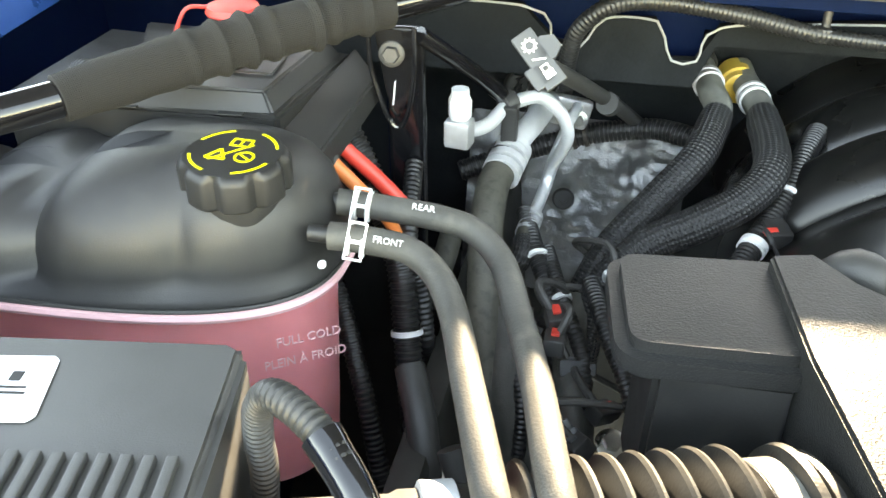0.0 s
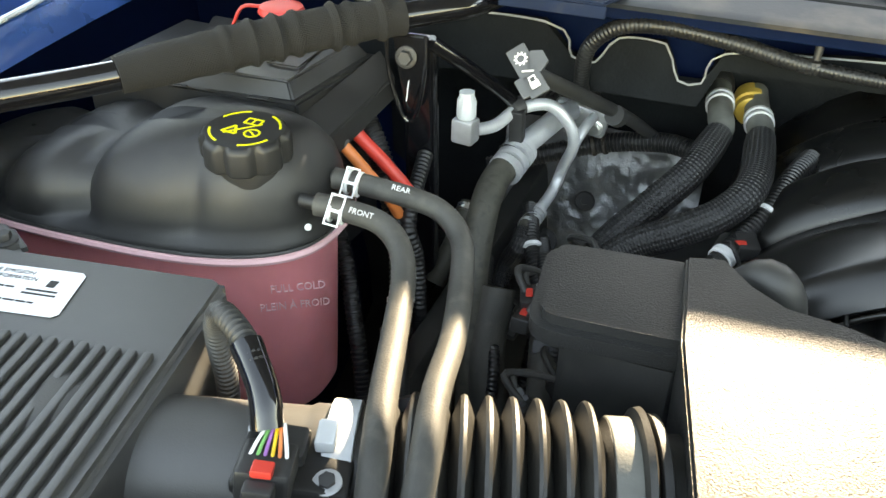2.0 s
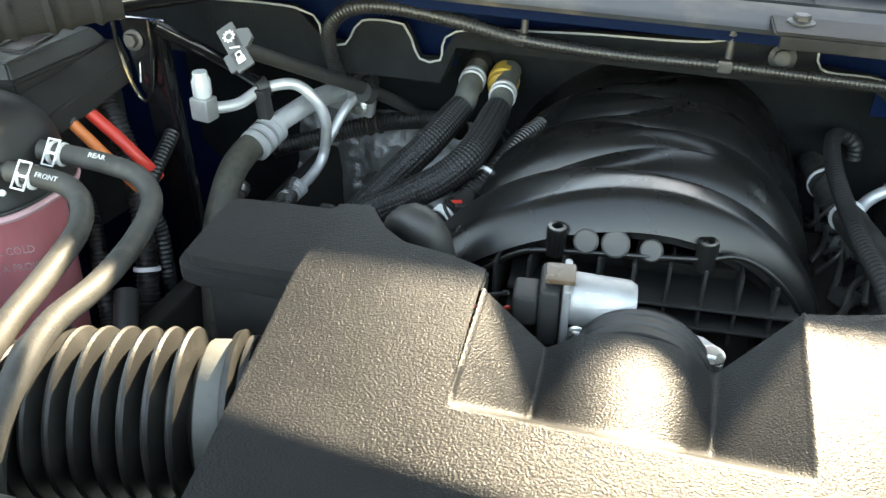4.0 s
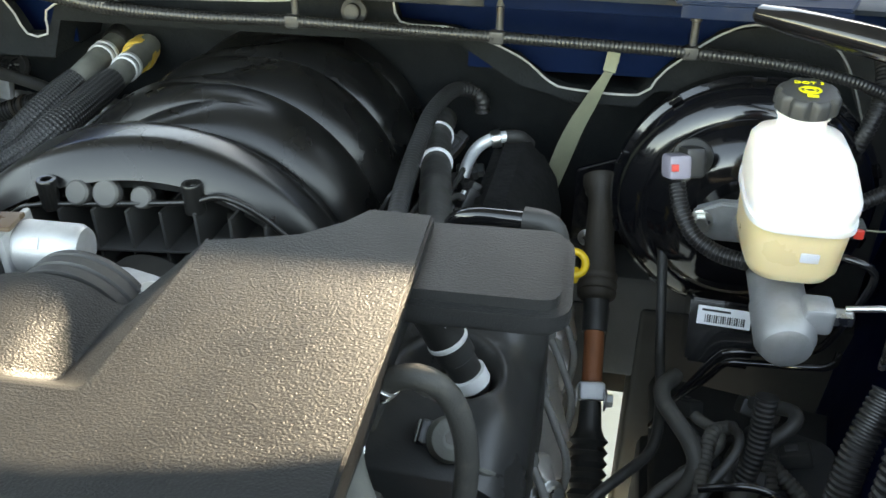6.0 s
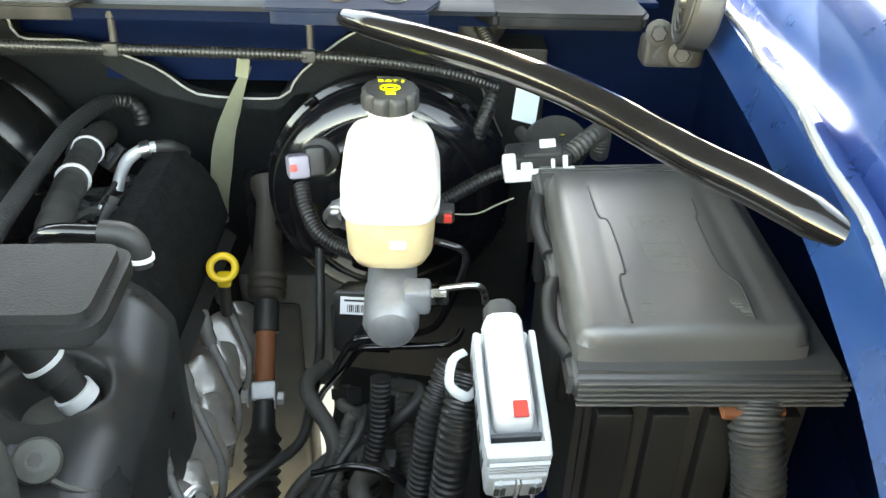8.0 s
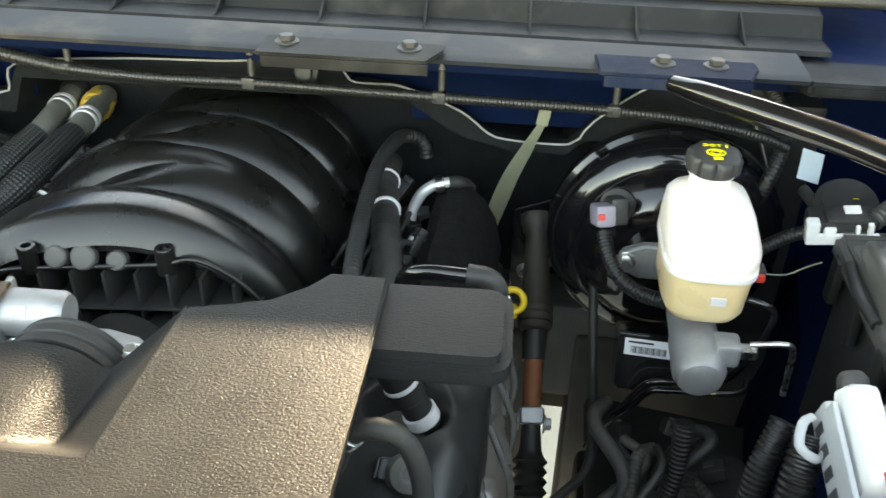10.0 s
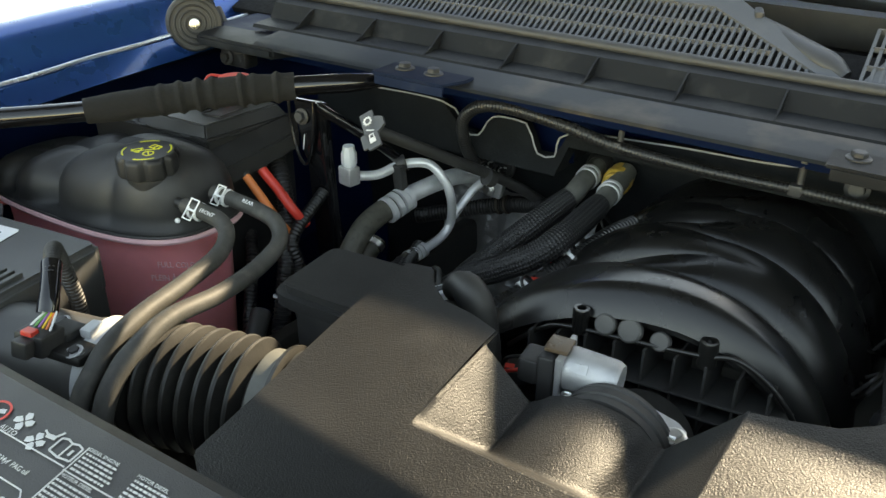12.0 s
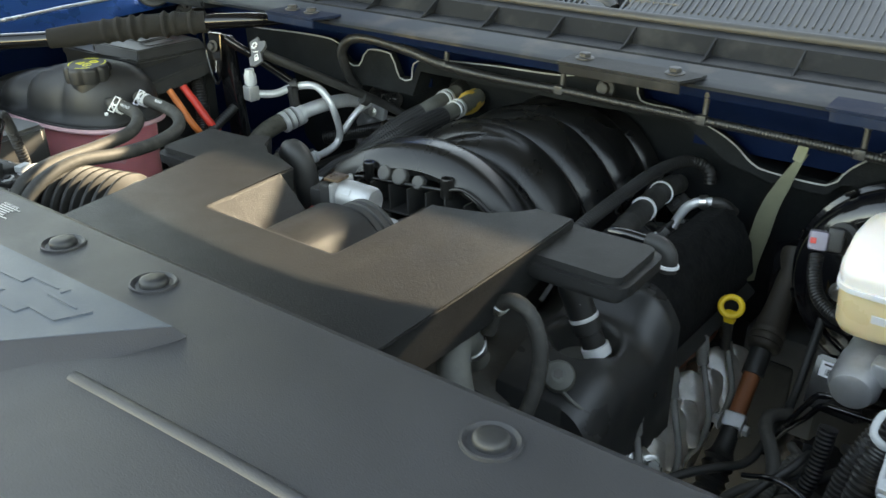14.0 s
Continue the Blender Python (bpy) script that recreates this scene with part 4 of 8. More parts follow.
# ---------------------------------------------------------------- air filter box, duct and bellows
def airbox():
    t = thing("air_filter_box", (-0.68, 0.42, 1.0), "black plastic air filter box with a ribbed lid", "air box")
    poly = [(-0.519, 0.530), (-0.53, 0.535), (-0.79, 0.490), (-0.80, 0.48), (-0.755, 0.215), (-0.745, 0.205), (-0.475, 0.25), (-0.467, 0.262)]
    part("body", prism([(x * 0.99 - 0.008, y) for x, y in poly], 0.95, 1.16, 0.008), M_AIRBOX, t, "lower filter housing")
    part("lid", prism(poly, 1.150, 1.211, 0.012, 3), M_AIRBOX, t, "flat lid with rounded shoulder")
    d = Vector((0.023, -0.114, 0)).normalized()
    for k in range(22):
        a = Vector((-0.519 - 0.0108 * k, 0.444 - 0.0019 * k, 1.2115)) + d * 0.085
        part("groove_bar", box((a.x, a.y, 1.2128), (0.17, 0.0062, 0.0056), 0.0014, (0, 0, math.degrees(math.atan2(d.y, d.x)))), M_AIRBOX, t)
    lm = pose(-0.7155, 0.4265, 1.2118, 0, 0, 10.5) @ Matrix.Diagonal((0.90, 1.06, 1, 1))
    lab = part("emission_label", prism([(0, 0), (0.128, 0.002), (0.132, 0.006), (0.126, 0.046), (0.122, 0.049), (0.0, 0.047)], 0, 0.0006, 0, m=lm), M_LABEL, t, "white emission information label")
    rng = random.Random(7)
    label_rows = []
    for full in (0.046, 0.072, 0.066, 0.060, 0.100, 0.05):
        x0, words = 0.0, []
        while x0 < full:
            w = rng.uniform(0.003, 0.010)
            words.append((x0, w))
            x0 += w + 0.0014
        label_rows.append(words)
    tx = lambda b, s, x, y, w: text_mesh(b, s, lm @ Matrix.Translation((x, y, 0.0008)), w, 0.0001)
    part("print", join(tx("VEHICLE EMISSION", 0.0055, 0.034, 0.040, 0.052), tx("CONTROL INFORMATION", 0.0055, 0.026, 0.034, 0.066),
                       _placed(join(*[box((0.003 + x0 + w / 2, 0.0295 - 0.0043 * i, 0.001), (w, 0.0015, 0.0003), 0) for i, words in enumerate(label_rows) for x0, w in words]), lm),
                       _placed(join(box((0.008, 0.042, 0.001), (0.009, 0.007, 0.0003), 0), box((0.107, 0.033, 0.001), (0.007, 0.007, 0.0003), 0), box((0.104, 0.025, 0.001), (0.026, 0.0016, 0.0003), 0), box((0.104, 0.021, 0.001), (0.028, 0.0016, 0.0003), 0)), lm)), M_INK, lab, "black print")
    part("ear", prism([(-0.80, 0.475), (-0.70, 0.492), (-0.685, 0.515), (-0.72, 0.535), (-0.82, 0.52)], 1.195, 1.209, 0.005), M_AIRBOX, t, "fixing ear")
    part("screw", hexbolt((-0.703, 0.511, 1.209), size=0.006, height=0.008), M_SHEET, t, "dark lid screw")
    return t


airbox()


def intake_duct():
    t = thing("intake_duct", (-0.35, 0.45, 1.15), "dusty black intake duct with ribbed bellows", "intake duct")
    a = Vector((-0.505, 0.408, 1.155))
    b = Vector((-0.399, 0.444, 1.150))
    d = (b - a).normalized()
    r = 0.0455
    part("maf_housing", lathe([(0.060, -0.055), (0.055, -0.02), (r, 0.0), (r, 0.098), (r + 0.002, 0.102), (r + 0.002, 0.112)], a, d, 40), M_AIRBOX, t, "smooth sensor housing tube")
    part("clamp", lathe([(r + 0.004, 0), (r + 0.006, 0.001), (r + 0.006, 0.018), (r + 0.004, 0.019)], a + d * 0.112, d, 40), M_GREY, t, "pale band clamp")
    part("clamp_screw", box(tuple(a + d * 0.121 + Vector((0.0, -0.012, r + 0.007))), (0.012, 0.020, 0.009), 0.002, (0, 0, 18)), M_GREY, t, "clamp screw housing")
    c = a + d * 0.131
    prof = [(r + 0.003, 0.0), (r + 0.003, 0.022)]
    n = 8
    p = 0.0152
    for k in range(n):
        h = 0.026 + k * p
        prof += [(r - 0.002, h), (r + 0.006, h + p * 0.18), (r + 0.0125, h + p * 0.36), (r + 0.0135, h + p * 0.5), (r + 0.0125, h + p * 0.64), (r + 0.006, h + p * 0.82), (r - 0.002, h + p)]
    h = 0.026 + n * p
    prof += [(r + 0.004, h + 0.004), (r + 0.004, h + 0.02), (r + 0.011, h + 0.022), (r + 0.012, h + 0.026), (r + 0.005, h + 0.029), (r - 0.004, h + 0.03), (r - 0.004, h + 0.06)]
    d2 = Vector((1.0, 0.34, -0.01)).normalized()
    part("bellows", lathe(prof, c, d2, 64), M_BELLOWS, t, "ribbed rubber bellows grey with dust")
    part("rear_clamp", lathe([(r + 0.006, 0), (r + 0.008, 0.001), (r + 0.008, 0.006), (r + 0.006, 0.007)], c + d2 * (h + 0.030), d2, 40), M_RUBBER_BLACK, t, "thick black cuff")
    part("cuff", lathe([(r + 0.0044, 0), (r + 0.0052, 0.001), (r + 0.0052, 0.015), (r + 0.0044, 0.016)], c + d2 * (h + 0.0045), d2, 48), M_PALEHOSE, t, "smooth pale end section")
    part("outlet", tube([c + d2 * (h + 0.04), c + d2 * (h + 0.12), (0.0, 0.535, 1.112), (0.05, 0.56, 1.105), (0.05, 0.62, 1.105)], r - 0.010, 28, 0.01), M_DULL, t, "outlet duct below the cover")
    return t


intake_duct()


# ---------------------------------------------------------------- left of the engine
def spring_clamp(parent, center, axis, r):
    """Flat spring clamp with two finger ears."""
    c = Vector(center)
    a = Vector(axis).normalized()
    cl = part("spring_clamp", join(lathe([(r, -0.0065), (r + 0.0012, -0.006), (r + 0.0012, -0.0035), (r, -0.003)], c, a, 24), lathe([(r, 0.003), (r + 0.0012, 0.0035), (r + 0.0012, 0.006), (r, 0.0065)], c, a, 24)), M_WHITE, parent, "pale zinc spring clamp")
    up = Vector((0, -0.75, 0.66))
    up = (up - a * up.dot(a)).normalized()
    side = up.cross(a).normalized()
    f = Matrix((-side if side.z < 0 else side, a, up)).transposed().to_4x4()
    for h0, h1 in ((-0.014, -0.003), (-0.002, 0.010)):
        f.translation = c + up * (r + 0.0018)
        mid, h = (h0 + h1) / 2, h1 - h0
        frame_ = join(box((mid, -0.0055, 0), (h, 0.0015, 0.0015), 0.0004), box((mid, 0.0055, 0), (h, 0.0015, 0.0015), 0.0004), box((h0, 0, 0), (0.0015, 0.0125, 0.0015), 0.0004), box((h1, 0, 0), (0.0015, 0.0125, 0.0015), 0.0004))
        part("ear", _placed(frame_, f.copy()), M_WHITE, cl, "square finger ear")


def coolant_hose(label, pts, word, at):
    t = thing("coolant_hose", pts[0], label, "hose", "coolant return hoses")
    part("hose", tube(pts, 0.0095, 16, 0.006), M_RUBBER, t, "smooth weathered rubber hose")
    a = Vector(pts[2]) - Vector(pts[0])
    spring_clamp(t, Vector(pts[0]) + a.normalized() * 0.018, a, 0.0098)
    x = a.normalized()
    n = (Vector((0, -0.62, 0.78)) - x * x.dot(Vector((0, -0.62, 0.78)))).normalized()
    y = n.cross(x)
    o = Vector(at) + n * 0.0112 - y * 0.003
    m = Matrix((x, y, n)).transposed().to_4x4()
    m.translation = o
    part("print", text_mesh(word, 0.0066, m, 0.0195 if word == "FRONT" else 0.016, 0.0003), M_PRINTWHITE, t, "white stamped word")
    return t


coolant_hose("weathered grey rubber coolant hose stamped FRONT on its tank end",
             [(-0.506, 0.636, 1.221), (-0.487, 0.638, 1.220), (-0.456, 0.643, 1.213), (-0.434, 0.632, 1.205), (-0.416, 0.602, 1.198), (-0.395, 0.540, 1.199), (-0.374, 0.476, 1.203), (-0.358, 0.430, 1.200), (-0.350, 0.405, 1.187), (-0.345, 0.385, 1.165), (-0.340, 0.37, 1.10)], "FRONT", (-0.478, 0.640, 1.217))
coolant_hose("weathered grey rubber coolant hose stamped REAR on its tank end",
             [(-0.517, 0.686, 1.217), (-0.497, 0.689, 1.215), (-0.447, 0.692, 1.210), (-0.419, 0.692, 1.202), (-0.396, 0.673, 1.191), (-0.377, 0.620, 1.187), (-0.358, 0.553, 1.194), (-0.344, 0.486, 1.206), (-0.331, 0.437, 1.202), (-0.326, 0.412, 1.190), (-0.320, 0.39, 1.165), (-0.315, 0.37, 1.10)], "REAR", (-0.464, 0.691, 1.214))


def tube_brace_left():
    t = thing("strut_brace", (-0.62, 0.72, 1.30), "black tubular brace wrapped in a woven fabric sleeve", "brace", "diagonal braces")
    pts = [(-0.815, 0.475, 1.296), (-0.770, 0.527, 1.297), (-0.687, 0.651, 1.294), (-0.605, 0.748, 1.305), (-0.524, 0.831, 1.311), (-0.475, 0.90, 1.309), (-0.462, 0.950, 1.304)]
    part("tube", tube(pts, 0.0125, 20, 0.008, radii=[(0, 0.004), (0.10, 0.010), (0.2, 0.0125), (0.9, 0.0125), (1, 0.009)]), M_GLOSS, t, "gloss black steel tube")
    sl = [(-0.690, 0.646, 1.294), (-0.65, 0.697, 1.299), (-0.605, 0.748, 1.305), (-0.56, 0.796, 1.309), (-0.520, 0.836, 1.311)]
    bumps = [(0, 0.0165), (0.1, 0.017), (0.3, 0.0185)]
    for f, h in ((0.36, 0.0205), (0.45, 0.0215), (0.535, 0.0222), (0.60, 0.0208), (0.74, 0.0226), (0.80, 0.0206), (0.91, 0.0214)):
        bumps += [(f - 0.02, 0.0178), (f - 0.004, h), (f + 0.008, h), (f + 0.022, 0.0180)]
    bumps += [(1.0, 0.0175)]
    part("sleeve", tube(sl, 0.018, 26, 0.003, radii=bumps, wobble=0.07), M_SLEEVE, t, "wrinkled woven black sleeve")
    part("end_plate", prism([(-0.485, 0.945), (-0.445, 0.945), (-0.438, 1.02), (-0.492, 1.02)], 1.3085, 1.3125, 0.0015), M_GLOSS, t, "flattened black end")
    return t


tube_brace_left()


def power_box():
    t = thing("fuse_center", (-0.66, 0.82, 1.15), "black plastic battery fuse center with a stepped lid", "fuse box")
    part("body", prism([(-0.80, 0.720), (-0.579, 0.734), (-0.565, 0.87), (-0.80, 0.88)], 1.06, 1.246, 0.004), M_BOX, t, "box with vents")
    part("tier", prism([(-0.80, 0.717), (-0.576, 0.731), (-0.562, 0.872), (-0.80, 0.882)], 1.240, 1.2555, 0.003), M_BOX, t, "lid rim")
    lid = from_lists([(-0.705, 0.722, 1.254), (-0.581, 0.735, 1.254), (-0.570, 0.868, 1.254), (-0.76, 0.872, 1.254), (-0.692, 0.732, 1.2715), (-0.590, 0.743, 1.2700), (-0.580, 0.858, 1.2715), (-0.748, 0.862, 1.2725)],
                     [(4, 5, 6, 7), (0, 1, 5, 4), (1, 2, 6, 5), (2, 3, 7, 6), (3, 0, 4, 7), (3, 2, 1, 0)])
    bmesh.ops.bevel(lid, geom=lid.edges[:], offset=0.002, segments=2, affect="EDGES")
    part("lid", lid, M_BOX, t, "stepped lid")
    for x, y, w, d in ((-0.665, 0.80, 0.055, 0.05), (-0.612, 0.795, 0.03, 0.05)):
        for dx, dy, sx, sy in ((0, d / 2, w, 0.0016), (0, -d / 2, w, 0.0016), (w / 2, 0, 0.0016, d), (-w / 2, 0, 0.0016, d)):
            part("lid_relief", box((x + dx, y + dy, 1.2722), (sx, sy, 0.0016), 0.0004, (0, 0, 4)), M_BOX, t)
    for x in (-0.695, -0.612):
        part("slot", box((x, 0.7235 + (x + 0.695) * 0.06, 1.2560), (0.020, 0.006, 0.001), 0.0003, (0, 0, 4)), M_INK, t, "black slot")
    ch = from_lists([(-0.577, 0.734, 1.2435), (-0.550, 0.732, 1.222), (-0.547, 0.735, 1.200), (-0.577, 0.742, 1.205), (-0.560, 0.872, 1.262), (-0.534, 0.850, 1.245), (-0.533, 0.850, 1.222), (-0.562, 0.872, 1.222)],
                    [(0, 1, 5, 4), (1, 2, 6, 5), (2, 3, 7, 6), (3, 0, 4, 7), (0, 3, 2, 1), (4, 5, 6, 7)])
    bmesh.ops.bevel(ch, geom=ch.edges[:], offset=0.002, segments=2, affect="EDGES")
    part("cable_hood", ch, M_BOX, t, "sloping cable hood")
    part("vent", box((-0.668, 0.7265, 1.230), (0.05, 0.006, 0.012), 0.001), M_BOX, t, "slotted vent")
    for k in range(3):
        part("vent_bar", box((-0.668, 0.7245, 1.2265 + k * 0.0035), (0.046, 0.004, 0.0014), 0.0004), M_BOX, t)
    part("sticker", box((-0.619, 0.7305, 1.232), (0.020, 0.0012, 0.016), 0.0003, (0, 0, 4)), M_LABEL, t, "small white sticker")
    return t


power_box()
t = thing("terminal_cover", (-0.668, 0.865, 1.28), "red plastic jump terminal cover with a strap", "terminal cover")
part("cap", _placed(lathe([(0.022, 0), (0.024, 0.003), (0.022, 0.008), (0.012, 0.010)], (0, 0, 0), seg=24), pose(-0.665, 0.862, 1.285)), M_RED, t)
part("strap", tube([(-0.685, 0.855, 1.292), (-0.70, 0.845, 1.292), (-0.712, 0.84, 1.27)], 0.003, 8, 0.004, flat=0.6), M_RED, t)


def cable(label, pts, r, mat, boot=None, name="battery_cable"):
    t = thing(name, pts[0], label, "cable")
    part("jacket", tube(pts, r, 12, 0.006), mat, t)
    if boot:
        part("boot", tube(pts[:2], r * 1.35, 12, 0.005), M_RUBBER_BLACK, t, "black rubber boot")
    return t


cable("red battery cable with a black boot", [(-0.562, 0.792, 1.222), (-0.548, 0.792, 1.205), (-0.524, 0.796, 1.180), (-0.502, 0.80, 1.154), (-0.498, 0.815, 1.13)], 0.0068, M_RED, True)
cable("orange battery cable with a black boot", [(-0.560, 0.762, 1.218), (-0.548, 0.764, 1.205), (-0.526, 0.767, 1.180), (-0.506, 0.770, 1.156), (-0.502, 0.785, 1.13)], 0.0058, M_ORANGE, True)


def loom(label, pts, r=0.010, pitch=0.005, bands=(), band_mat=None, mat=None, group=""):
    t = thing("wiring_loom", pts[0], label, "wiring loom", group)
    part("conduit", tube(pts, r, 14, ribs=r * 0.13, pitch=pitch), mat or M_LOOM, t, "corrugated conduit")
    for f in bands:
        part("tie", ring(pts, f, r + 0.0004, 0.005), band_mat or M_WHITE, t, "pale cable tie")
    return t


loom("black corrugated wiring loom with a white tie", [(-0.568, 0.840, 1.224), (-0.560, 0.831, 1.206), (-0.541, 0.818, 1.182), (-0.52, 0.804, 1.142), (-0.498, 0.778, 1.104), (-0.488, 0.758, 1.057), (-0.477, 0.732, 1.0), (-0.465, 0.71, 0.93), (-0.45, 0.69, 0.85)], 0.0125, 0.0050, (0.50,))
loom("thin black corrugated wiring loom", [(-0.66, 0.83, 1.14), (-0.57, 0.78, 1.10), (-0.52, 0.72, 1.02), (-0.49, 0.68, 0.94), (-0.45, 0.64, 0.9)], 0.009, 0.005)
loom("black corrugated wiring loom on the inner fender", [(-0.80, 0.80, 1.18), (-0.765, 0.775, 1.255), (-0.72, 0.745, 1.26), (-0.69, 0.74, 1.245)], 0.010, 0.005)


def post_bracket():
    t = thing("post_bracket", (-0.518, 0.857, 1.051), "black steel bracket with a bolt and scratched paint", "bracket")
    m = Matrix.Translation((-0.518, 0.849, 1.251)) @ pose(0, 0, 0, 90, 0, 6)
    part("plate", prism([(-0.017, 0.04), (0.019, 0.04), (0.017, 0.0), (0.006, -0.036), (0.0, -0.044), (-0.005, -0.036)], -0.004, 0.004, 0.0025, m=m), M_GLOSS, t, "tapered plate")
    part("rim", tube([(-0.538, 0.84, 1.291), (-0.536, 0.839, 1.256), (-0.524, 0.837, 1.219), (-0.513, 0.837, 1.206), (-0.505, 0.839, 1.219), (-0.5, 0.843, 1.256), (-0.501, 0.847, 1.291)], 0.0022, 8, 0.004), M_GLOSS, t, "rolled plate rim")
    part("bolt", hexbolt((-0.519, 0.843, 1.269), (0.1, -1, 0.15), 0.0075, 0.008, 1.45), M_SHEET, t, "dark hex bolt")
    part("scratch", prism([(0.000, -0.012), (0.0012, -0.011), (0.0022, 0.000), (0.003, 0.010), (0.0018, 0.008), (0.001, -0.002)], 0, 0.0006, 0, m=pose(-0.519, 0.8425, 1.236, 84, 0, 6)), M_PRINTWHITE, t, "bare scratched metal")
    part("post", box((-0.513, 0.872, 1.131), (0.034, 0.022, 0.31), 0.006, (4, 0, 6)), M_GLOSS, t, "upright post")
    part("arm", tube([(-0.498, 0.852, 1.284), (-0.463, 0.897, 1.241), (-0.428, 0.952, 1.186)], 0.0075, 10, 0.01), M_GLOSS, t, "slanting arm")
    return t


post_bracket()


def ac_lines():
    t = thing("ac_pipe", (-0.436, 0.918, 1.109), "bare aluminium air conditioning pipe with a service port", "pipe", "air conditioning pipes")
    pts = [(-0.466, 0.873, 1.189), (-0.446, 0.905, 1.185), (-0.432, 0.938, 1.192), (-0.404, 0.962, 1.193), (-0.382, 0.971, 1.172), (-0.375, 0.978, 1.144), (-0.389, 1, 1.101), (-0.394, 0.993, 1.079), (-0.4, 0.963, 1.067), (-0.407, 0.93, 1.067)]
    part("pipe", tube(pts, 0.0066, 14, 0.004), M_ALUPIPE, t, "bent bare pipe")
    part("port_block", box((-0.466, 0.871, 1.191), (0.024, 0.020, 0.026), 0.003, (0, 0, -8)), M_ALU, t, "square port block")
    part("port_cap", lathe([(0.0085, 0), (0.0105, 0.003), (0.0105, 0.018), (0.008, 0.023), (0.008, 0.028)], (-0.466, 0.872, 1.204), seg=8), M_GREY, t, "grey plastic valve cap")
    for k in range(4):
        part("crimp", ring([(-0.4, 0.963, 1.067), (-0.406, 0.898, 1.064)], 0.25 + k * 0.15, 0.0090, 0.007, 0.002), M_ALUPIPE, t)
    part("hose_end", tube([(-0.404, 0.943, 1.067), (-0.405, 0.915, 1.067), (-0.404, 0.895, 1.060)], 0.0085, 12, 0.004), M_SPECKLED, t, "rubber hose end")
    part("braid", tube([(-0.404, 0.905, 1.064), (-0.404, 0.885, 1.055), (-0.417, 0.896, 1.025), (-0.421, 0.877, 0.985), (-0.429, 0.881, 0.930)], 0.0112, 18, 0.005), M_BRAID, t, "black braided sleeve")
    t = thing("ac_pipe", (-0.416, 0.988, 1.129), "thick aluminium air conditioning pipe crimped to a rubber hose", "pipe", "air conditioning pipes")
    big = [(-0.404, 1.083, 1.137), (-0.406, 1.038, 1.149), (-0.411, 0.996, 1.152), (-0.424, 0.953, 1.146), (-0.434, 0.918, 1.137)]
    part("pipe", tube(big, 0.0125, 16, 0.006), M_ALUPIPE, t)
    for k in range(4):
        part("crimp", ring([(-0.424, 0.953, 1.146), (-0.434, 0.888, 1.131)], 0.20 + k * 0.17, 0.0168, 0.009, 0.0022), M_ALUPIPE, t)
    part("hose", tube([(-0.43, 0.923, 1.138), (-0.435, 0.888, 1.133), (-0.434, 0.848, 1.117), (-0.426, 0.798, 1.069), (-0.411, 0.758, 0.989), (-0.396, 0.728, 0.889)], 0.0158, 16, 0.008), M_SPECKLED, t, "speckled brown rubber hose")
    part("flange", _placed(box((0, 0, 0), (0.07, 0.016, 0.036), 0.006), pose(-0.392, 1.088, 1.128, 0, 12, 8)), M_ALU, t, "cast flange block on the firewall")
    part("flange_bolt", hexbolt((-0.369, 1.067, 1.127), (0, -1, 0.1), 0.006, 0.007), M_STEEL, t)
    part("thin_pipe", tube([(-0.371, 1.063, 1.144), (-0.378, 1.038, 1.134), (-0.391, 1.008, 1.099)], 0.006, 12, 0.004), M_ALUPIPE, t)
    t = thing("pipe_clip", (-0.432, 0.933, 1.139), "black plastic pipe clip around the pipes", "clip")
    part("clip_body", join(box((-0.429, 0.935, 1.159), (0.016, 0.014, 0.075), 0.003, (8, 0, 0)), lathe([(0.0095, -0.007), (0.0105, -0.006), (0.0105, 0.006), (0.0095, 0.007)], (-0.432, 0.938, 1.195), (0.6, 0.7, 0.2), 20),
                           lathe([(0.015, -0.008), (0.018, -0.007), (0.018, 0.007), (0.015, 0.008)], (-0.43, 0.935, 1.14), (-0.3, -0.9, -0.2), 20)), M_PLASTIC, t)


ac_lines()


def tag():
    """Grey wiring tag with a gear, a slash and a padlock."""
    t = thing("wiring_tag", (-0.393, 0.828, 1.287), "grey plastic tag with white gear and padlock symbols", "tag")
    m = Matrix.Translation((-0.397, 0.838, 1.277)) @ pose(0, 0, 0, 52, 0, 0) @ pose(0, 0, 0, 0, 0, -48)
    part("plate", join(_placed(box((0, 0, 0), (0.052, 0.019, 0.004), 0.0015), m), _placed(lathe([(0.011, -0.002), (0.011, 0.002)], (0, 0, 0), seg=6), m @ Matrix.Translation((-0.004, 0.011, 0))), _placed(box((0.012, -0.006, 0), (0.02, 0.02, 0.004), 0.002), m)), M_GREYDARK, t)
    s = []
    for k in range(10):
        a = radians(36 * k)
        s.append(box((-0.013 + 0.0042 * math.cos(a), 0.0042 * math.sin(a), 0.0022), (0.0028, 0.0016, 0.0006), 0, (0, 0, 90 + 36 * k)))
        s.append(box((-0.013 + 0.0058 * math.cos(a), 0.0058 * math.sin(a), 0.0022), (0.0014, 0.0014, 0.0006), 0, (0, 0, 36 * k)))
    s.append(box((0.0005, 0, 0.0022), (0.011, 0.0014, 0.0006), 0, (0, 0, 62)))
    s += [box((0.015, 0, 0.0022), (0.0065, 0.0085, 0.0006), 0), box((0.0092, 0.0028, 0.0022), (0.0055, 0.0013, 0.0006), 0), box((0.0092, -0.0028, 0.0022), (0.0055, 0.0013, 0.0006), 0), box((0.0068, 0, 0.0022), (0.0013, 0.0068, 0.0006), 0)]
    part("symbols", _placed(join(*s), m), M_PRINTWHITE, t, "white printed symbols")
    return t


tag()
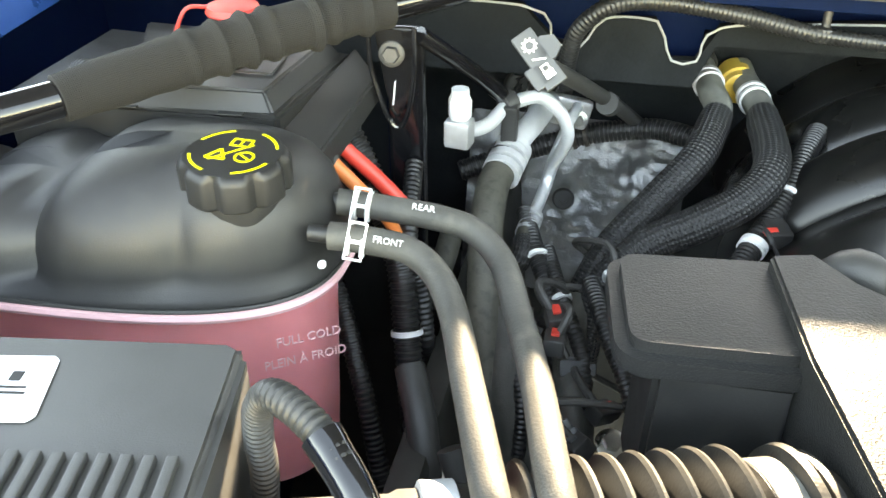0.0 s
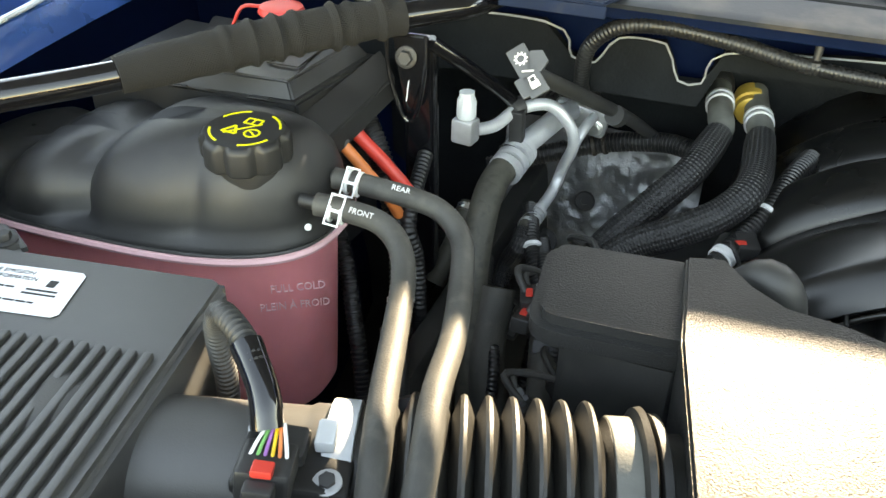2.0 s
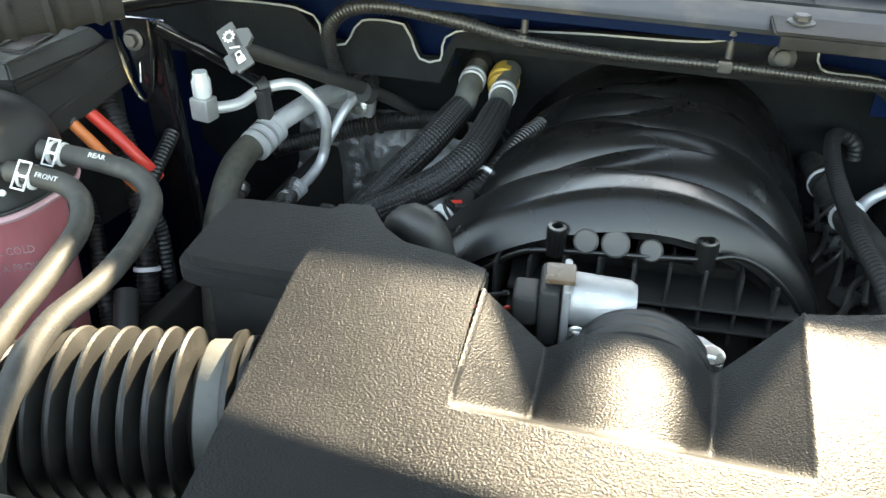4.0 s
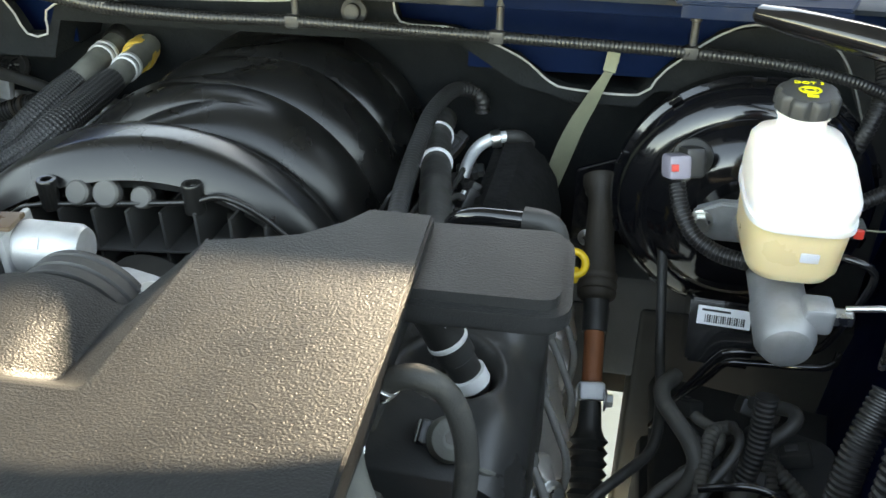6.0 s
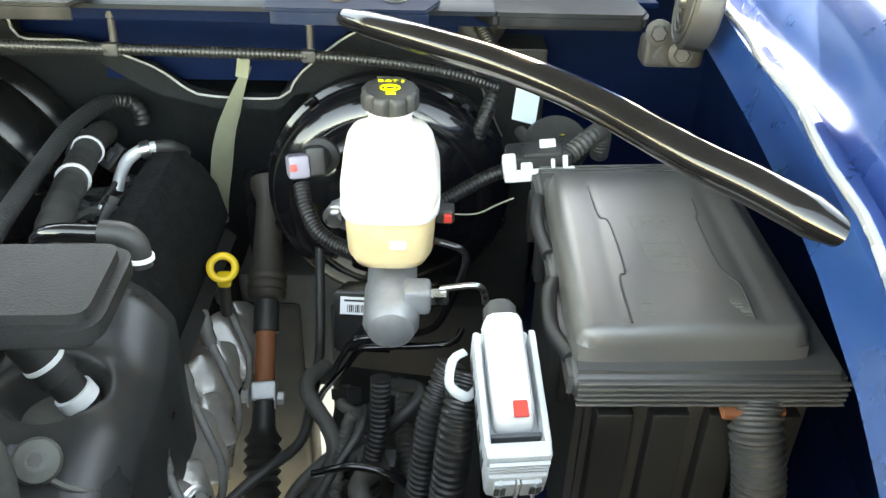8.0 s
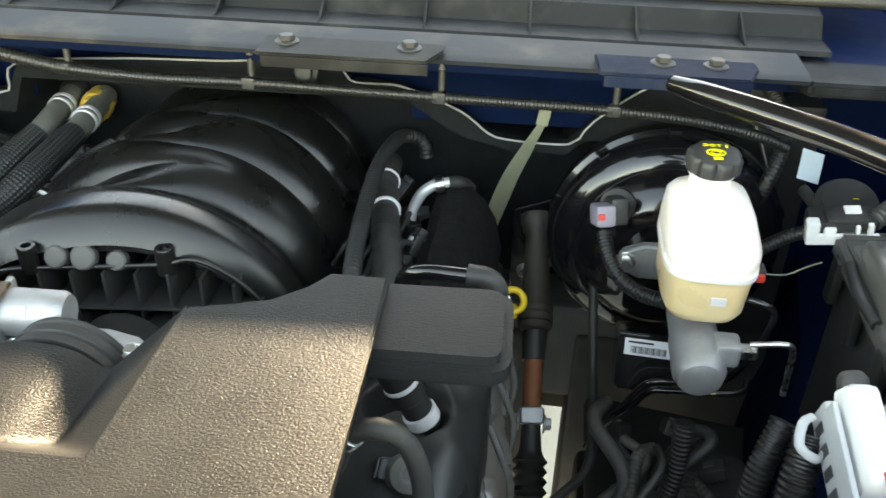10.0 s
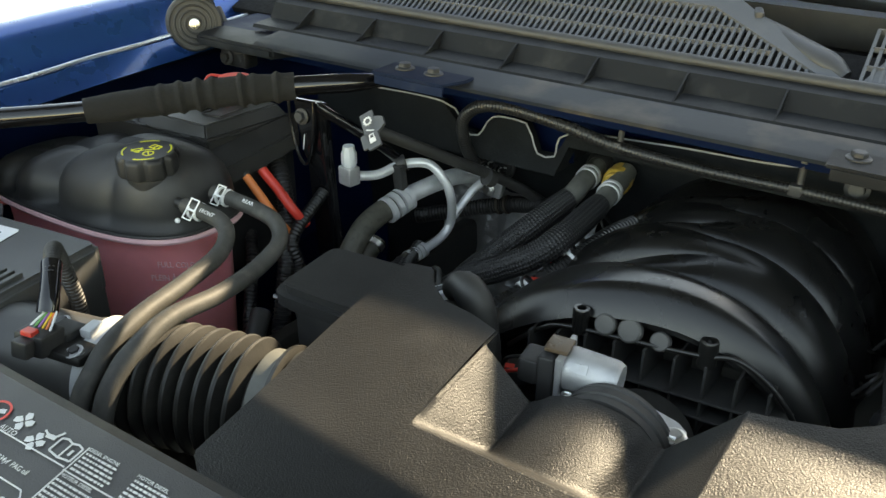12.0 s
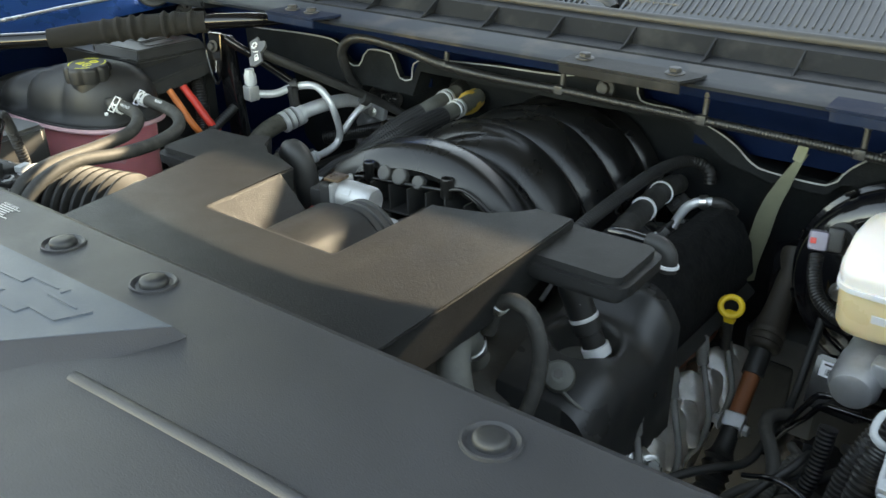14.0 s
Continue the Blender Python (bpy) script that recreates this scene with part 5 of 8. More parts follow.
t = thing("vent_rod", (-0.354, 0.96, 1.21), "slim black rod running down to the firewall", "rod")
part("rod", tube([(-0.402, 0.852, 1.272), (-0.369, 0.945, 1.218), (-0.331, 1.06, 1.15), (-0.304, 1.11, 1.11)], 0.0078, 12, 0.01), M_DULL, t)
part("rod_end", lathe([(0.012, -0.006), (0.012, 0.006)], (-0.339, 1.02, 1.168), (0.3, 0.8, -0.5), 14), M_DULL, t)


def heater_hose(label, pts, amber):
    t = thing("heater_hose", pts[0], label, "hose", "braided heater hoses")
    part("rubber_end", tube(pts[:5], 0.0145, 16, 0.006), M_PALEHOSE, t, "grey rubber hose end")
    part("braid", tube(pts[3:], 0.0172, 22, 0.005, radii=[(0, 0.0155), (0.06, 0.0172), (1, 0.0178)]), M_BRAID, t, "woven black sleeve")
    for f in ((0.13, 0.155) if amber else (0.08, 0.105)):
        part("clamp", ring(pts, f, 0.0146, 0.006, 0.0022), M_ALUPIPE, t, "bright band clamp")
    if amber:
        part("connector", lathe([(0.014, -0.016), (0.0185, -0.014), (0.0185, 0.000), (0.0205, 0.002), (0.0205, 0.014), (0.0180, 0.016), (0.0180, 0.026), (0.0155, 0.028)], Vector(pts[0]) + Vector((-0.004, -0.014, -0.006)), (Vector(pts[1]) - Vector(pts[0])), 26), M_AMBER, t, "amber plastic connector")
    else:
        part("connector", lathe([(0.015, -0.03), (0.018, -0.028), (0.018, 0.004), (0.015, 0.008)], Vector(pts[0]), (Vector(pts[1]) - Vector(pts[0])), 24), M_RUBBER_BLACK, t)
    return t


heater_hose("black braided heater hose with a grey end and band clamp", [(-0.241, 1.162, 1.167), (-0.236, 1.127, 1.164), (-0.231, 1.087, 1.162), (-0.227, 1.045, 1.158), (-0.246, 0.985, 1.135), (-0.281, 0.955, 1.097), (-0.323, 0.922, 1.047), (-0.348, 0.887, 0.977), (-0.358, 0.857, 0.877)], False)
heater_hose("black braided heater hose with an amber connector", [(-0.198, 1.166, 1.164), (-0.194, 1.134, 1.161), (-0.188, 1.089, 1.16), (-0.183, 1.049, 1.159), (-0.182, 0.949, 1.152), (-0.204, 0.914, 1.132), (-0.241, 0.899, 1.11), (-0.291, 0.889, 1.08), (-0.329, 0.859, 1.03), (-0.339, 0.824, 0.92)], True)

loom("black corrugated loom with a tan tape band", [(-0.235, 1.075, 1.112), (-0.28, 1.098, 1.110), (-0.33, 1.108, 1.098), (-0.375, 1.108, 1.085), (-0.445, 1.085, 1.065), (-0.50, 1.06, 1.05)], 0.0125, 0.005, (0.48, 0.52), M_BROWNRUBBER)
loom("short black corrugated loom with white tape bands", [(-0.128, 1.04, 1.150), (-0.145, 0.995, 1.144), (-0.163, 0.944, 1.127), (-0.194, 0.884, 1.102), (-0.216, 0.840, 1.086), (-0.232, 0.800, 1.062)], 0.0115, 0.005, (0.40, 0.655, 0.675))
for p in ((-0.182, 0.885, 1.118), (-0.205, 0.955, 1.105), (-0.112, 0.71, 1.12)):
    t = thing("connector_clip", p, "small red locking clip on a wiring plug", "clip", "red locking clips")
    part("plug", box((p[0] + 0.006, p[1] + 0.008, p[2] - 0.006), (0.022, 0.026, 0.018), 0.003, (10, 0, 20)), M_PLASTIC, t, "black plug")
    part("lock", box(p, (0.012, 0.006, 0.006), 0.001, (15, 0, 20)), M_RED, t)
t = thing("firewall_grommet", (-0.345, 1.085, 1.17), "round black wiring grommet with plugs on the firewall", "grommet")
part("plate", _placed(lathe([(0.034, 0), (0.034, 0.004), (0.031, 0.007), (0.028, 0.004)], (0, 0, 0), (0, 0, 1), 36), pose(-0.425, 1.163, 1.122, 70, 0, 4) @ Matrix.Diagonal((1.25, 0.82, 1, 1))), M_RUBBER_BLACK, t)
for k in range(24):
    a, b = divmod(k, 8)
    u = random.Random(40 + k)
    px, pz = -0.452 + b * 0.0078, 1.112 + a * 0.009 + 0.003 * (b % 2)
    part("wire", tube([(px, 1.161, pz), (px + u.uniform(-.004, .004), 1.148, pz + u.uniform(-.003, .004)), (px + u.uniform(-.006, .006), 1.146, pz - 0.006), (px + u.uniform(-.008, .008), 1.158, pz - 0.014)], 0.0014, 6, 0.004), M_GREY if k % 5 == 0 else M_GREYDARK if k % 3 == 0 else M_LOOM, t, "thin wire")
t = thing("breather_elbow", (-0.155, 0.71, 1.15), "smooth black rubber breather elbow", "hose")
part("elbow", tube([(-0.180, 0.706, 1.190), (-0.165, 0.703, 1.200), (-0.150, 0.704, 1.185), (-0.143, 0.706, 1.150), (-0.140, 0.71, 1.11)], 0.0175, 18, 0.005, radii=[(0, 0.013), (0.2, 0.018), (1, 0.0175)]), M_RUBBER_BLACK, t)


def foil_panel():
    t = thing("heat_foil", (-0.40, 1.1, 0.98), "crumpled silver foil insulation on the firewall", "insulation")
    verts, faces = [], []
    n, m = 60, 48
    for i in range(n + 1):
        for j in range(m + 1):
            x = -0.505 + 0.27 * i / n
            f = j / m
            z = 1.085 - 0.22 * f
            y = 1.165 - 0.06 * f + 0.006 * noise.noise(Vector((x * 30, f * 6, 1.0))) + 0.004 * noise.noise(Vector((x * 110, f * 26, 4.0)))
            verts.append((x, y, z))
    for i in range(n):
        for j in range(m):
            a = i * (m + 1) + j
            faces.append((a, a + 1, a + m + 2, a + m + 1))
    part("sheet", from_lists(verts, faces), M_FOIL, t, "embossed foil sheet")
    part("washer", lathe([(0.014, 0), (0.012, 0.003), (0.005, 0.003), (0.005, -0.002)], (-0.380, 1.128, 0.990), (0, -0.95, 0.3), 22), M_SHEET, t, "dark washer")
    return t


foil_panel()


def maf_sensor():
    t = thing("air_flow_sensor", (-0.395, 0.42, 1.19), "black air flow sensor with a red locked plug", "sensor")
    m = pose(-0.404, 0.417, 1.190, -8, 6, 18) @ Matrix.Diagonal((0.84, 0.84, 0.84, 1))
    part("base", _placed(box((0.003, -0.002, 0.004), (0.078, 0.064, 0.012), 0.004), m), M_BOX, t, "sensor base plate")
    for q in ((-0.026, 0.022), (0.027, -0.024)):
        part("seat", lathe([(0.0085, -0.004), (0.0085, 0.0015), (0.006, 0.002)], m @ Vector((q[0], q[1], 0.0095)), (0, -0.2, 1), 18), M_ALU, t, "pale screw seat")
        part("screw", lathe([(0.005, 0), (0.005, 0.003), (0.003, 0.0035)], m @ Vector((q[0], q[1], 0.0112)), (0, -0.2, 1), 6), M_SHEET, t, "dark screw")
    part("tower", _placed(box((-0.006, 0.004, 0.011), (0.030, 0.034, 0.016), 0.004), m), M_PLASTIC, t)
    plug = part("plug", _placed(box((-0.012, -0.028, 0.016), (0.036, 0.036, 0.026), 0.004), m), M_PLASTIC, t, "black wiring plug")
    part("lock", _placed(box((-0.012, -0.042, 0.030), (0.014, 0.012, 0.006), 0.0015), m), M_RED, plug, "red plug lock")
    part("tongue", _placed(box((-0.012, -0.052, 0.016), (0.020, 0.014, 0.020), 0.003), m), M_PLASTIC, plug)
    for k, mat in enumerate((M_WHITE, M_GREENWIRE, M_PURPLEWIRE, M_YELLOW, M_ORANGE, M_WHITE)):
        x0 = -0.024 + 0.005 * k
        a, b, c = m @ Vector((x0, -0.030, 0.026)), m @ Vector((x0 * 0.8 - 0.002, -0.022, 0.033)), m @ Vector((x0 * 0.4 - 0.006, -0.010, 0.042))
        part("wire", tube([a, b, c], 0.0011, 6, 0.004), mat, plug, "thin coloured wire")
    return t


maf_sensor()
pts = [(-0.412, 0.409, 1.224), (-0.420, 0.42, 1.240), (-0.440, 0.437, 1.253), (-0.468, 0.456, 1.252), (-0.484, 0.468, 1.231), (-0.491, 0.476, 1.201), (-0.494, 0.482, 1.166), (-0.502, 0.486, 1.106)]
t = loom("black corrugated loom arching from the air flow sensor", pts, 0.0080, 0.0045, mat=M_RUBBER_BLACK)
part("tape", tube(pts[:3], 0.0092, 16, 0.003, wobble=0.12), M_GLOSS, t, "glossy wound tape")

# dim hoses deep between tank and engine
for label, pts, r, mat in (
        ("thick grey rubber hose deep in the bay", [(-0.40, 0.80, 1.06), (-0.395, 0.76, 1.0), (-0.37, 0.72, 0.92), (-0.35, 0.68, 0.8)], 0.019, M_RUBBER),
        ("dusty rubber hose bending to the engine", [(-0.35, 0.86, 1.03), (-0.345, 0.80, 1.01), (-0.33, 0.74, 0.97), (-0.33, 0.70, 0.85)], 0.016, M_RUBBER),
        ("black rubber hose beside the tank", [(-0.47, 0.70, 1.06), (-0.45, 0.66, 1.03), (-0.44, 0.62, 0.98), (-0.46, 0.58, 0.9)], 0.013, M_RUBBER_BLACK),
        ("ribbed black hose below the cover", [(-0.42, 0.62, 1.06), (-0.40, 0.60, 1.02), (-0.38, 0.60, 0.95), (-0.37, 0.60, 0.85)], 0.010, M_RUBBER_BLACK),
        ("black rubber hose under the tank", [(-0.50, 0.57, 1.02), (-0.465, 0.56, 1.04), (-0.43, 0.55, 1.03), (-0.40, 0.53, 0.98)], 0.012, M_RUBBER_BLACK)):
    t = thing("rubber_hose", pts[0], label, "hose")
    part("hose", tube(pts, r, 14, 0.008), mat, t)
t = thing("hose_clip", (-0.46, 0.565, 1.06), "grey plastic hose clip", "clip")
part("clip", join(lathe([(0.0125, -0.006), (0.0145, -0.005), (0.0145, 0.005), (0.0125, 0.006)], (-0.47, 0.562, 1.035), (1, 0, 0.3), 18), box((-0.452, 0.562, 1.058), (0.03, 0.005, 0.006), 0.001, (0, -30, 10)), box((-0.447, 0.558, 1.052), (0.03, 0.004, 0.005), 0.001, (0, 20, 10))), M_GREY, t)
for p in ((-0.425, 0.64, 1.0), (-0.28, 0.80, 1.0), (-0.30, 0.73, 0.98)):
    t = thing("bolt", p, "dull steel bolt with a washer", "bolt", "bay bolts")
    part("head", hexbolt(p, (0.1, -0.3, 1), 0.009, 0.008), M_STEEL, t)

loom("thick black corrugated loom between the coolant hoses", [(-0.505, 0.86, 1.16), (-0.492, 0.786, 1.125), (-0.481, 0.781, 1.085), (-0.473, 0.769, 1.035), (-0.472, 0.762, 0.985), (-0.40, 0.585, 0.90)], 0.0085, 0.0052, (0.55,), M_WHITE)
t = thing("rubber_hose", (-0.44, 0.80, 1.02), "pale dusty rubber hose behind the coolant hoses", "hose")
pts = [(-0.481, 0.945, 1.060), (-0.485, 0.903, 1.030), (-0.497, 0.873, 0.990)]
part("hose", tube(pts, 0.0125, 14, 0.006), M_SPECKLED, t)
part("clamp", ring(pts, 0.1, 0.0128, 0.009, 0.0016), M_STEEL, t, "dull band clamp")
t = thing("mount_bolt", (-0.426, 1.10, 0.931), "large dark bolt with a round washer on the foil", "bolt")
part("head", join(lathe([(0.019, 0), (0.019, 0.004), (0.016, 0.006)], (-0.424, 1.098, 0.931), (0, -0.8, 0.6), 24), hexbolt((-0.424, 1.094, 0.934), (0, -0.8, 0.6), 0.0105, 0.009)), M_SHEET, t)

# tangle of small plugs, wires and hoses between the tank hoses and the engine cover
rng = random.Random(11)
for k in range(9):
    p = Vector((rng.uniform(-0.40, -0.31), rng.uniform(0.66, 0.86), rng.uniform(1.0, 1.08)))
    t = thing("wiring_plug", p, "small dusty wiring plug below the hoses", "plug", "small wiring plugs")
    turn = (rng.uniform(-40, 40), rng.uniform(-40, 40), rng.uniform(0, 180))
    part("shell", _placed(join(box((0, 0, 0), (0.026, 0.018, 0.016), 0.003), box((0.016, 0, 0), (0.010, 0.014, 0.012), 0.002)), pose(*p, *turn)), (M_PLASTIC, M_PLASTIC, M_GREYDARK, M_PLASTIC, M_GREY)[k % 5], t)
    part("latch", _placed(box((0.002, 0, 0.009), (0.012, 0.007, 0.003), 0.001), pose(*p, *turn)), M_GREYDARK if k % 3 else M_RED, t)
    part("wire", tube([p, p + Vector((rng.uniform(-.03, .03), 0.02, 0.02)), p + Vector((rng.uniform(-.05, .05), 0.06, -0.01)), p + Vector((rng.uniform(-.06, .06), 0.09, -0.07))], 0.0035, 8, 0.006), M_TAPE, t, "taped wires")
for k, (x, y, z) in enumerate(((-0.43, 0.86, 1.05), (-0.38, 0.90, 1.06), (-0.335, 0.84, 1.07), (-0.41, 0.95, 1.07))):
    pts = [(x, y, z), (x + 0.02, y - 0.06, z - 0.01), (x + 0.05, y - 0.12, z - 0.05), (x + 0.05, y - 0.16, z - 0.14)]
    loom("thin black corrugated loom deep beside the engine", pts, 0.0065 + 0.001 * k, 0.0045, (0.3,) if k % 2 else ())


# ---------------------------------------------------------------- right of the engine
def brake_booster():
    t = thing("brake_booster", (0.537, 1.08, 1.06), "gloss black round brake booster", "brake booster")
    c = (0.550, 1.118, 1.056)
    ax = (0.0, -1.0, 0.04)
    part("shell", lathe([(0.135, 0.0), (0.143, 0.004), (0.145, 0.014), (0.143, 0.022), (0.137, 0.026), (0.135, 0.040), (0.128, 0.052), (0.112, 0.060), (0.106, 0.0605), (0.098, 0.070), (0.085, 0.084), (0.070, 0.090), (0.055, 0.092), (0.052, 0.110), (0.030, 0.112)], c, ax, 72), M_GLOSS, t, "domed steel shell")
    for k in range(10):
        a = radians(20 + 36 * k)
        part("crimp", box((0.550 + 0.143 * math.cos(a), 1.096, 1.056 + 0.143 * math.sin(a)), (0.014, 0.010, 0.005), 0.001, (0, -math.degrees(a) + 90, 0)), M_GLOSS, t)
    part("ring", lathe([(0.105, 0.058), (0.109, 0.060), (0.109, 0.063), (0.105, 0.0635)], c, ax, 64), M_GLOSS, t)
    lab = part("barcode_label", _placed(box((0, 0, 0), (0.052, 0.019, 0.001), 0.0003), pose(0.5305, 0.935, 1.003, 62, 0, -3)), M_LABEL, t, "white barcode label")
    part("barcode", _placed(join(*[box((-0.018 + 0.0022 * k, -0.003, 0.0008), (0.0008 + 0.0005 * (k % 3), 0.008, 0.0004), 0) for k in range(18)], box((-0.008, 0.0055, 0.0008), (0.028, 0.0022, 0.0004), 0)), pose(0.5305, 0.935, 1.003, 62, 0, -3)), M_INK, lab, "black bars")
    part("label_bracket", prism([(-0.032, -0.05), (0.032, -0.05), (0.034, 0.016), (-0.034, 0.016)], -0.095, -0.002, 0.003, m=pose(0.5305, 0.935, 1.003, 62, 0, -3)), M_GLOSS, t, "black bracket block")
    part("valve", lathe([(0.020, 0), (0.020, 0.008), (0.014, 0.012), (0.012, 0.022)], (0.483, 1.017, 1.14), (-0.15, -1, 0.2), 24), M_RUBBER_BLACK, t, "vacuum valve grommet")
    conn = part("plug", box((0.464, 0.974, 1.148), (0.022, 0.03, 0.024), 0.004, (-20, 0, 15)), M_GREYPLUG, t, "grey plug with a pink lock")
    part("lock", box((0.462, 0.959, 1.153), (0.007, 0.004, 0.007), 0.001, (-20, 0, 15)), M_RED, conn)
    part("plug_body", box((0.479, 0.987, 1.148), (0.020, 0.03, 0.030), 0.004, (-20, 0, 15)), M_PLASTIC, t, "black plug body")
    return t


brake_booster()
loom("black corrugated loom from the booster plug", [(0.467, 0.967, 1.131), (0.473, 0.95, 1.114), (0.487, 0.932, 1.096), (0.51, 0.917, 1.088), (0.535, 0.902, 1.091)], 0.0085, 0.004)
loom("black corrugated loom to the booster", [(0.593, 0.93, 1.122), (0.628, 0.955, 1.132), (0.658, 0.968, 1.144), (0.683, 0.968, 1.154)], 0.0075, 0.0045)


def master_cylinder():
    t = thing("master_cylinder", (0.552, 0.87, 1.07), "cast aluminium brake master cylinder with a fluid reservoir", "master cylinder")
    part("cylinder", lathe([(0.032, 0.0), (0.032, 0.02), (0.024, 0.03), (0.024, 0.14), (0.026, 0.142), (0.026, 0.185), (0.021, 0.196), (0.010, 0.200)], (0.56, 1.009, 1.086), (0.02, -1, -0.12), 32), M_ALU, t, "bead-blasted cylinder")
    part("flange", prism([(-0.055, -0.012), (-0.03, -0.024), (0.03, -0.024), (0.055, -0.012), (0.055, 0.012), (0.03, 0.024), (-0.03, 0.024), (-0.055, 0.012)], -0.006, 0.006, 0.003, m=pose(0.545, 0.995, 1.082, 96, 0, 0)), M_ALU, t)
    for x in (0.497, 0.592):
        part("nut", hexbolt((x, 0.988, 1.082), (0, -1, 0.1), 0.008, 0.012), M_STEEL, t)
    part("port", box((0.587, 0.84, 1.084), (0.026, 0.028, 0.026), 0.005), M_ALU, t)
    part("port_nut", lathe([(0.0085, 0), (0.0085, 0.016), (0.006, 0.018)], (0.598, 0.838, 1.085), (1, 0, 0.05), 6), M_STEEL, t)
    # reservoir: amber lower half, milky upper half, with a seam band
    def rings(levels, mat, name, label):
        n = 48
        verts, faces = [], []
        for cx, cy, z, hx, hy, p in levels:
            for k in range(n):
                a = 2 * math.pi * k / n
                c, s_ = math.cos(a), math.sin(a)
                verts.append((cx + hx * math.copysign(abs(c) ** p, c), cy + hy * math.copysign(abs(s_) ** p, s_), z))
        m = len(levels)
        for i in range(m - 1):
            for k in range(n):
                faces.append((i * n + k, i * n + (k + 1) % n, (i + 1) * n + (k + 1) % n, (i + 1) * n + k))
        faces.append(tuple(range(n)))
        faces.append(tuple((m - 1) * n + k for k in range(n)))
        return part(name, from_lists(verts, faces), mat, t, label)
    X, Y = 0.5615, 0.902
    rings([(X, Y, 1.106, 0.030, 0.046, 0.6), (X, Y, 1.110, 0.036, 0.056, 0.55), (X, Y, 1.120, 0.040, 0.061, 0.5), (X, Y, 1.161, 0.0425, 0.064, 0.5)], M_FLUID, "reservoir_base", "amber fluid-filled lower half")
    rings([(X, Y, 1.161, 0.0425, 0.064, 0.5), (X, Y, 1.1615, 0.0455, 0.067, 0.5), (X, Y, 1.167, 0.0455, 0.067, 0.5), (X, Y, 1.1675, 0.0430, 0.064, 0.5), (X, Y, 1.176, 0.0450, 0.065, 0.5), (X, Y, 1.184, 0.0448, 0.064, 0.48), (X - 0.001, Y + 0.004, 1.194, 0.0425, 0.058, 0.48),
           (X - 0.002, Y + 0.010, 1.204, 0.0405, 0.049, 0.5), (X - 0.002, Y + 0.017, 1.211, 0.036, 0.038, 0.6), (X - 0.002, Y + 0.027, 1.2145, 0.025, 0.026, 0.85), (X - 0.002, Y + 0.032, 1.2160, 0.0205, 0.0205, 1.0), (X - 0.002, Y + 0.033, 1.2255, 0.0200, 0.0200, 1.0), (X - 0.002, Y + 0.033, 1.2265, 0.0225, 0.0225, 1.0), (X - 0.002, Y + 0.033, 1.2290, 0.0225, 0.0225, 1.0), (X - 0.002, Y + 0.033, 1.2300, 0.0195, 0.0195, 1.0), (X - 0.002, Y + 0.033, 1.236, 0.0195, 0.0195, 1.0)], M_WHITE_TANK, "reservoir_top", "milky white upper half")
    cap = part("cap", lathe([(0.024, 0), (0.027, 0.002), (0.027, 0.013), (0.024, 0.017), (0.022, 0.0175)], (X - 0.002, Y + 0.033, 1.2320), (0, -0.12, 1), 64, 8, 0.004, (0.001, 0.0172)), M_PLASTIC, t, "fluted black filler cap")
    m = pose(X - 0.002, Y + 0.031, 1.2505, 7, 0, 0)
    marks = [box((0.0085 * math.cos(radians(15 * k)), 0.0055 * math.sin(radians(15 * k)) - 0.002, 0), (0.003, 0.0018, 0.0006), 0, (0, 0, 90 + 15 * k)) for k in range(24)]
    marks += [box((0.0045 * math.cos(radians(30 * k)), 0.003 * math.sin(radians(30 * k)) - 0.002, 0), (0.0026, 0.0012, 0.0006), 0, (0, 0, 90 + 30 * k)) for k in range(12)]
    part("print", join(_placed(join(*marks), m), text_mesh("DOT 3", 0.006, m @ Matrix.Translation((-0.012, 0.009, 0)), 0.024, 0.0003), _placed(box((0.001, -0.0125, 0), (0.009, 0.004, 0.0006), 0), m)), M_YELLOWPRINT, cap, "yellow print")
    part("window", box((X + 0.008, Y - 0.0630, 1.139), (0.015, 0.002, 0.009), 0.001), M_WHITE_TANK, t)
    part("level_sensor", box((X + 0.05, Y - 0.01, 1.143), (0.018, 0.02, 0.014), 0.003), M_PLASTIC, t, "black level sensor plug")
    part("sensor_lock", box((X + 0.0525, Y - 0.022, 1.144), (0.008, 0.005, 0.008), 0.001), M_RED, t)
    return t


master_cylinder()


def line(label, pts, r=0.0028, mat=None, name="brake_line", category="pipe"):
    t = thing(name, pts[0], label, category)
    part("pipe", tube(pts, r, 10, 0.006), mat or M_SHEET, t)
    return t


line("bright steel brake pipe from the master cylinder", [(0.608, 0.838, 1.094), (0.625, 0.836, 1.098), (0.64, 0.832, 1.102), (0.649, 0.839, 1.087), (0.653, 0.844, 1.032)], 0.0032, M_STEEL)
line("thin black brake pipe looping below the booster", [(0.593, 0.874, 1.126), (0.616, 0.864, 1.125), (0.63, 0.864, 1.117), (0.63, 0.864, 1.097), (0.615, 0.864, 1.051), (0.601, 0.864, 1.028), (0.573, 0.864, 1.02), (0.529, 0.864, 1.014), (0.514, 0.869, 0.992), (0.494, 0.874, 0.949)], 0.0036, M_GLOSS)
line("thin black brake pipe with a clip", [(0.633, 0.894, 1.005), (0.619, 0.876, 1.001), (0.555, 0.874, 0.997), (0.53, 0.874, 0.993), (0.514, 0.876, 0.968), (0.489, 0.884, 0.928), (0.473, 0.894, 0.881)], 0.0036, M_GLOSS)
line("thin black brake pipe on the inner fender", [(0.50, 0.72, 0.98), (0.54, 0.71, 1.0), (0.58, 0.71, 0.98), (0.59, 0.73, 0.93)], 0.0036, M_GLOSS)
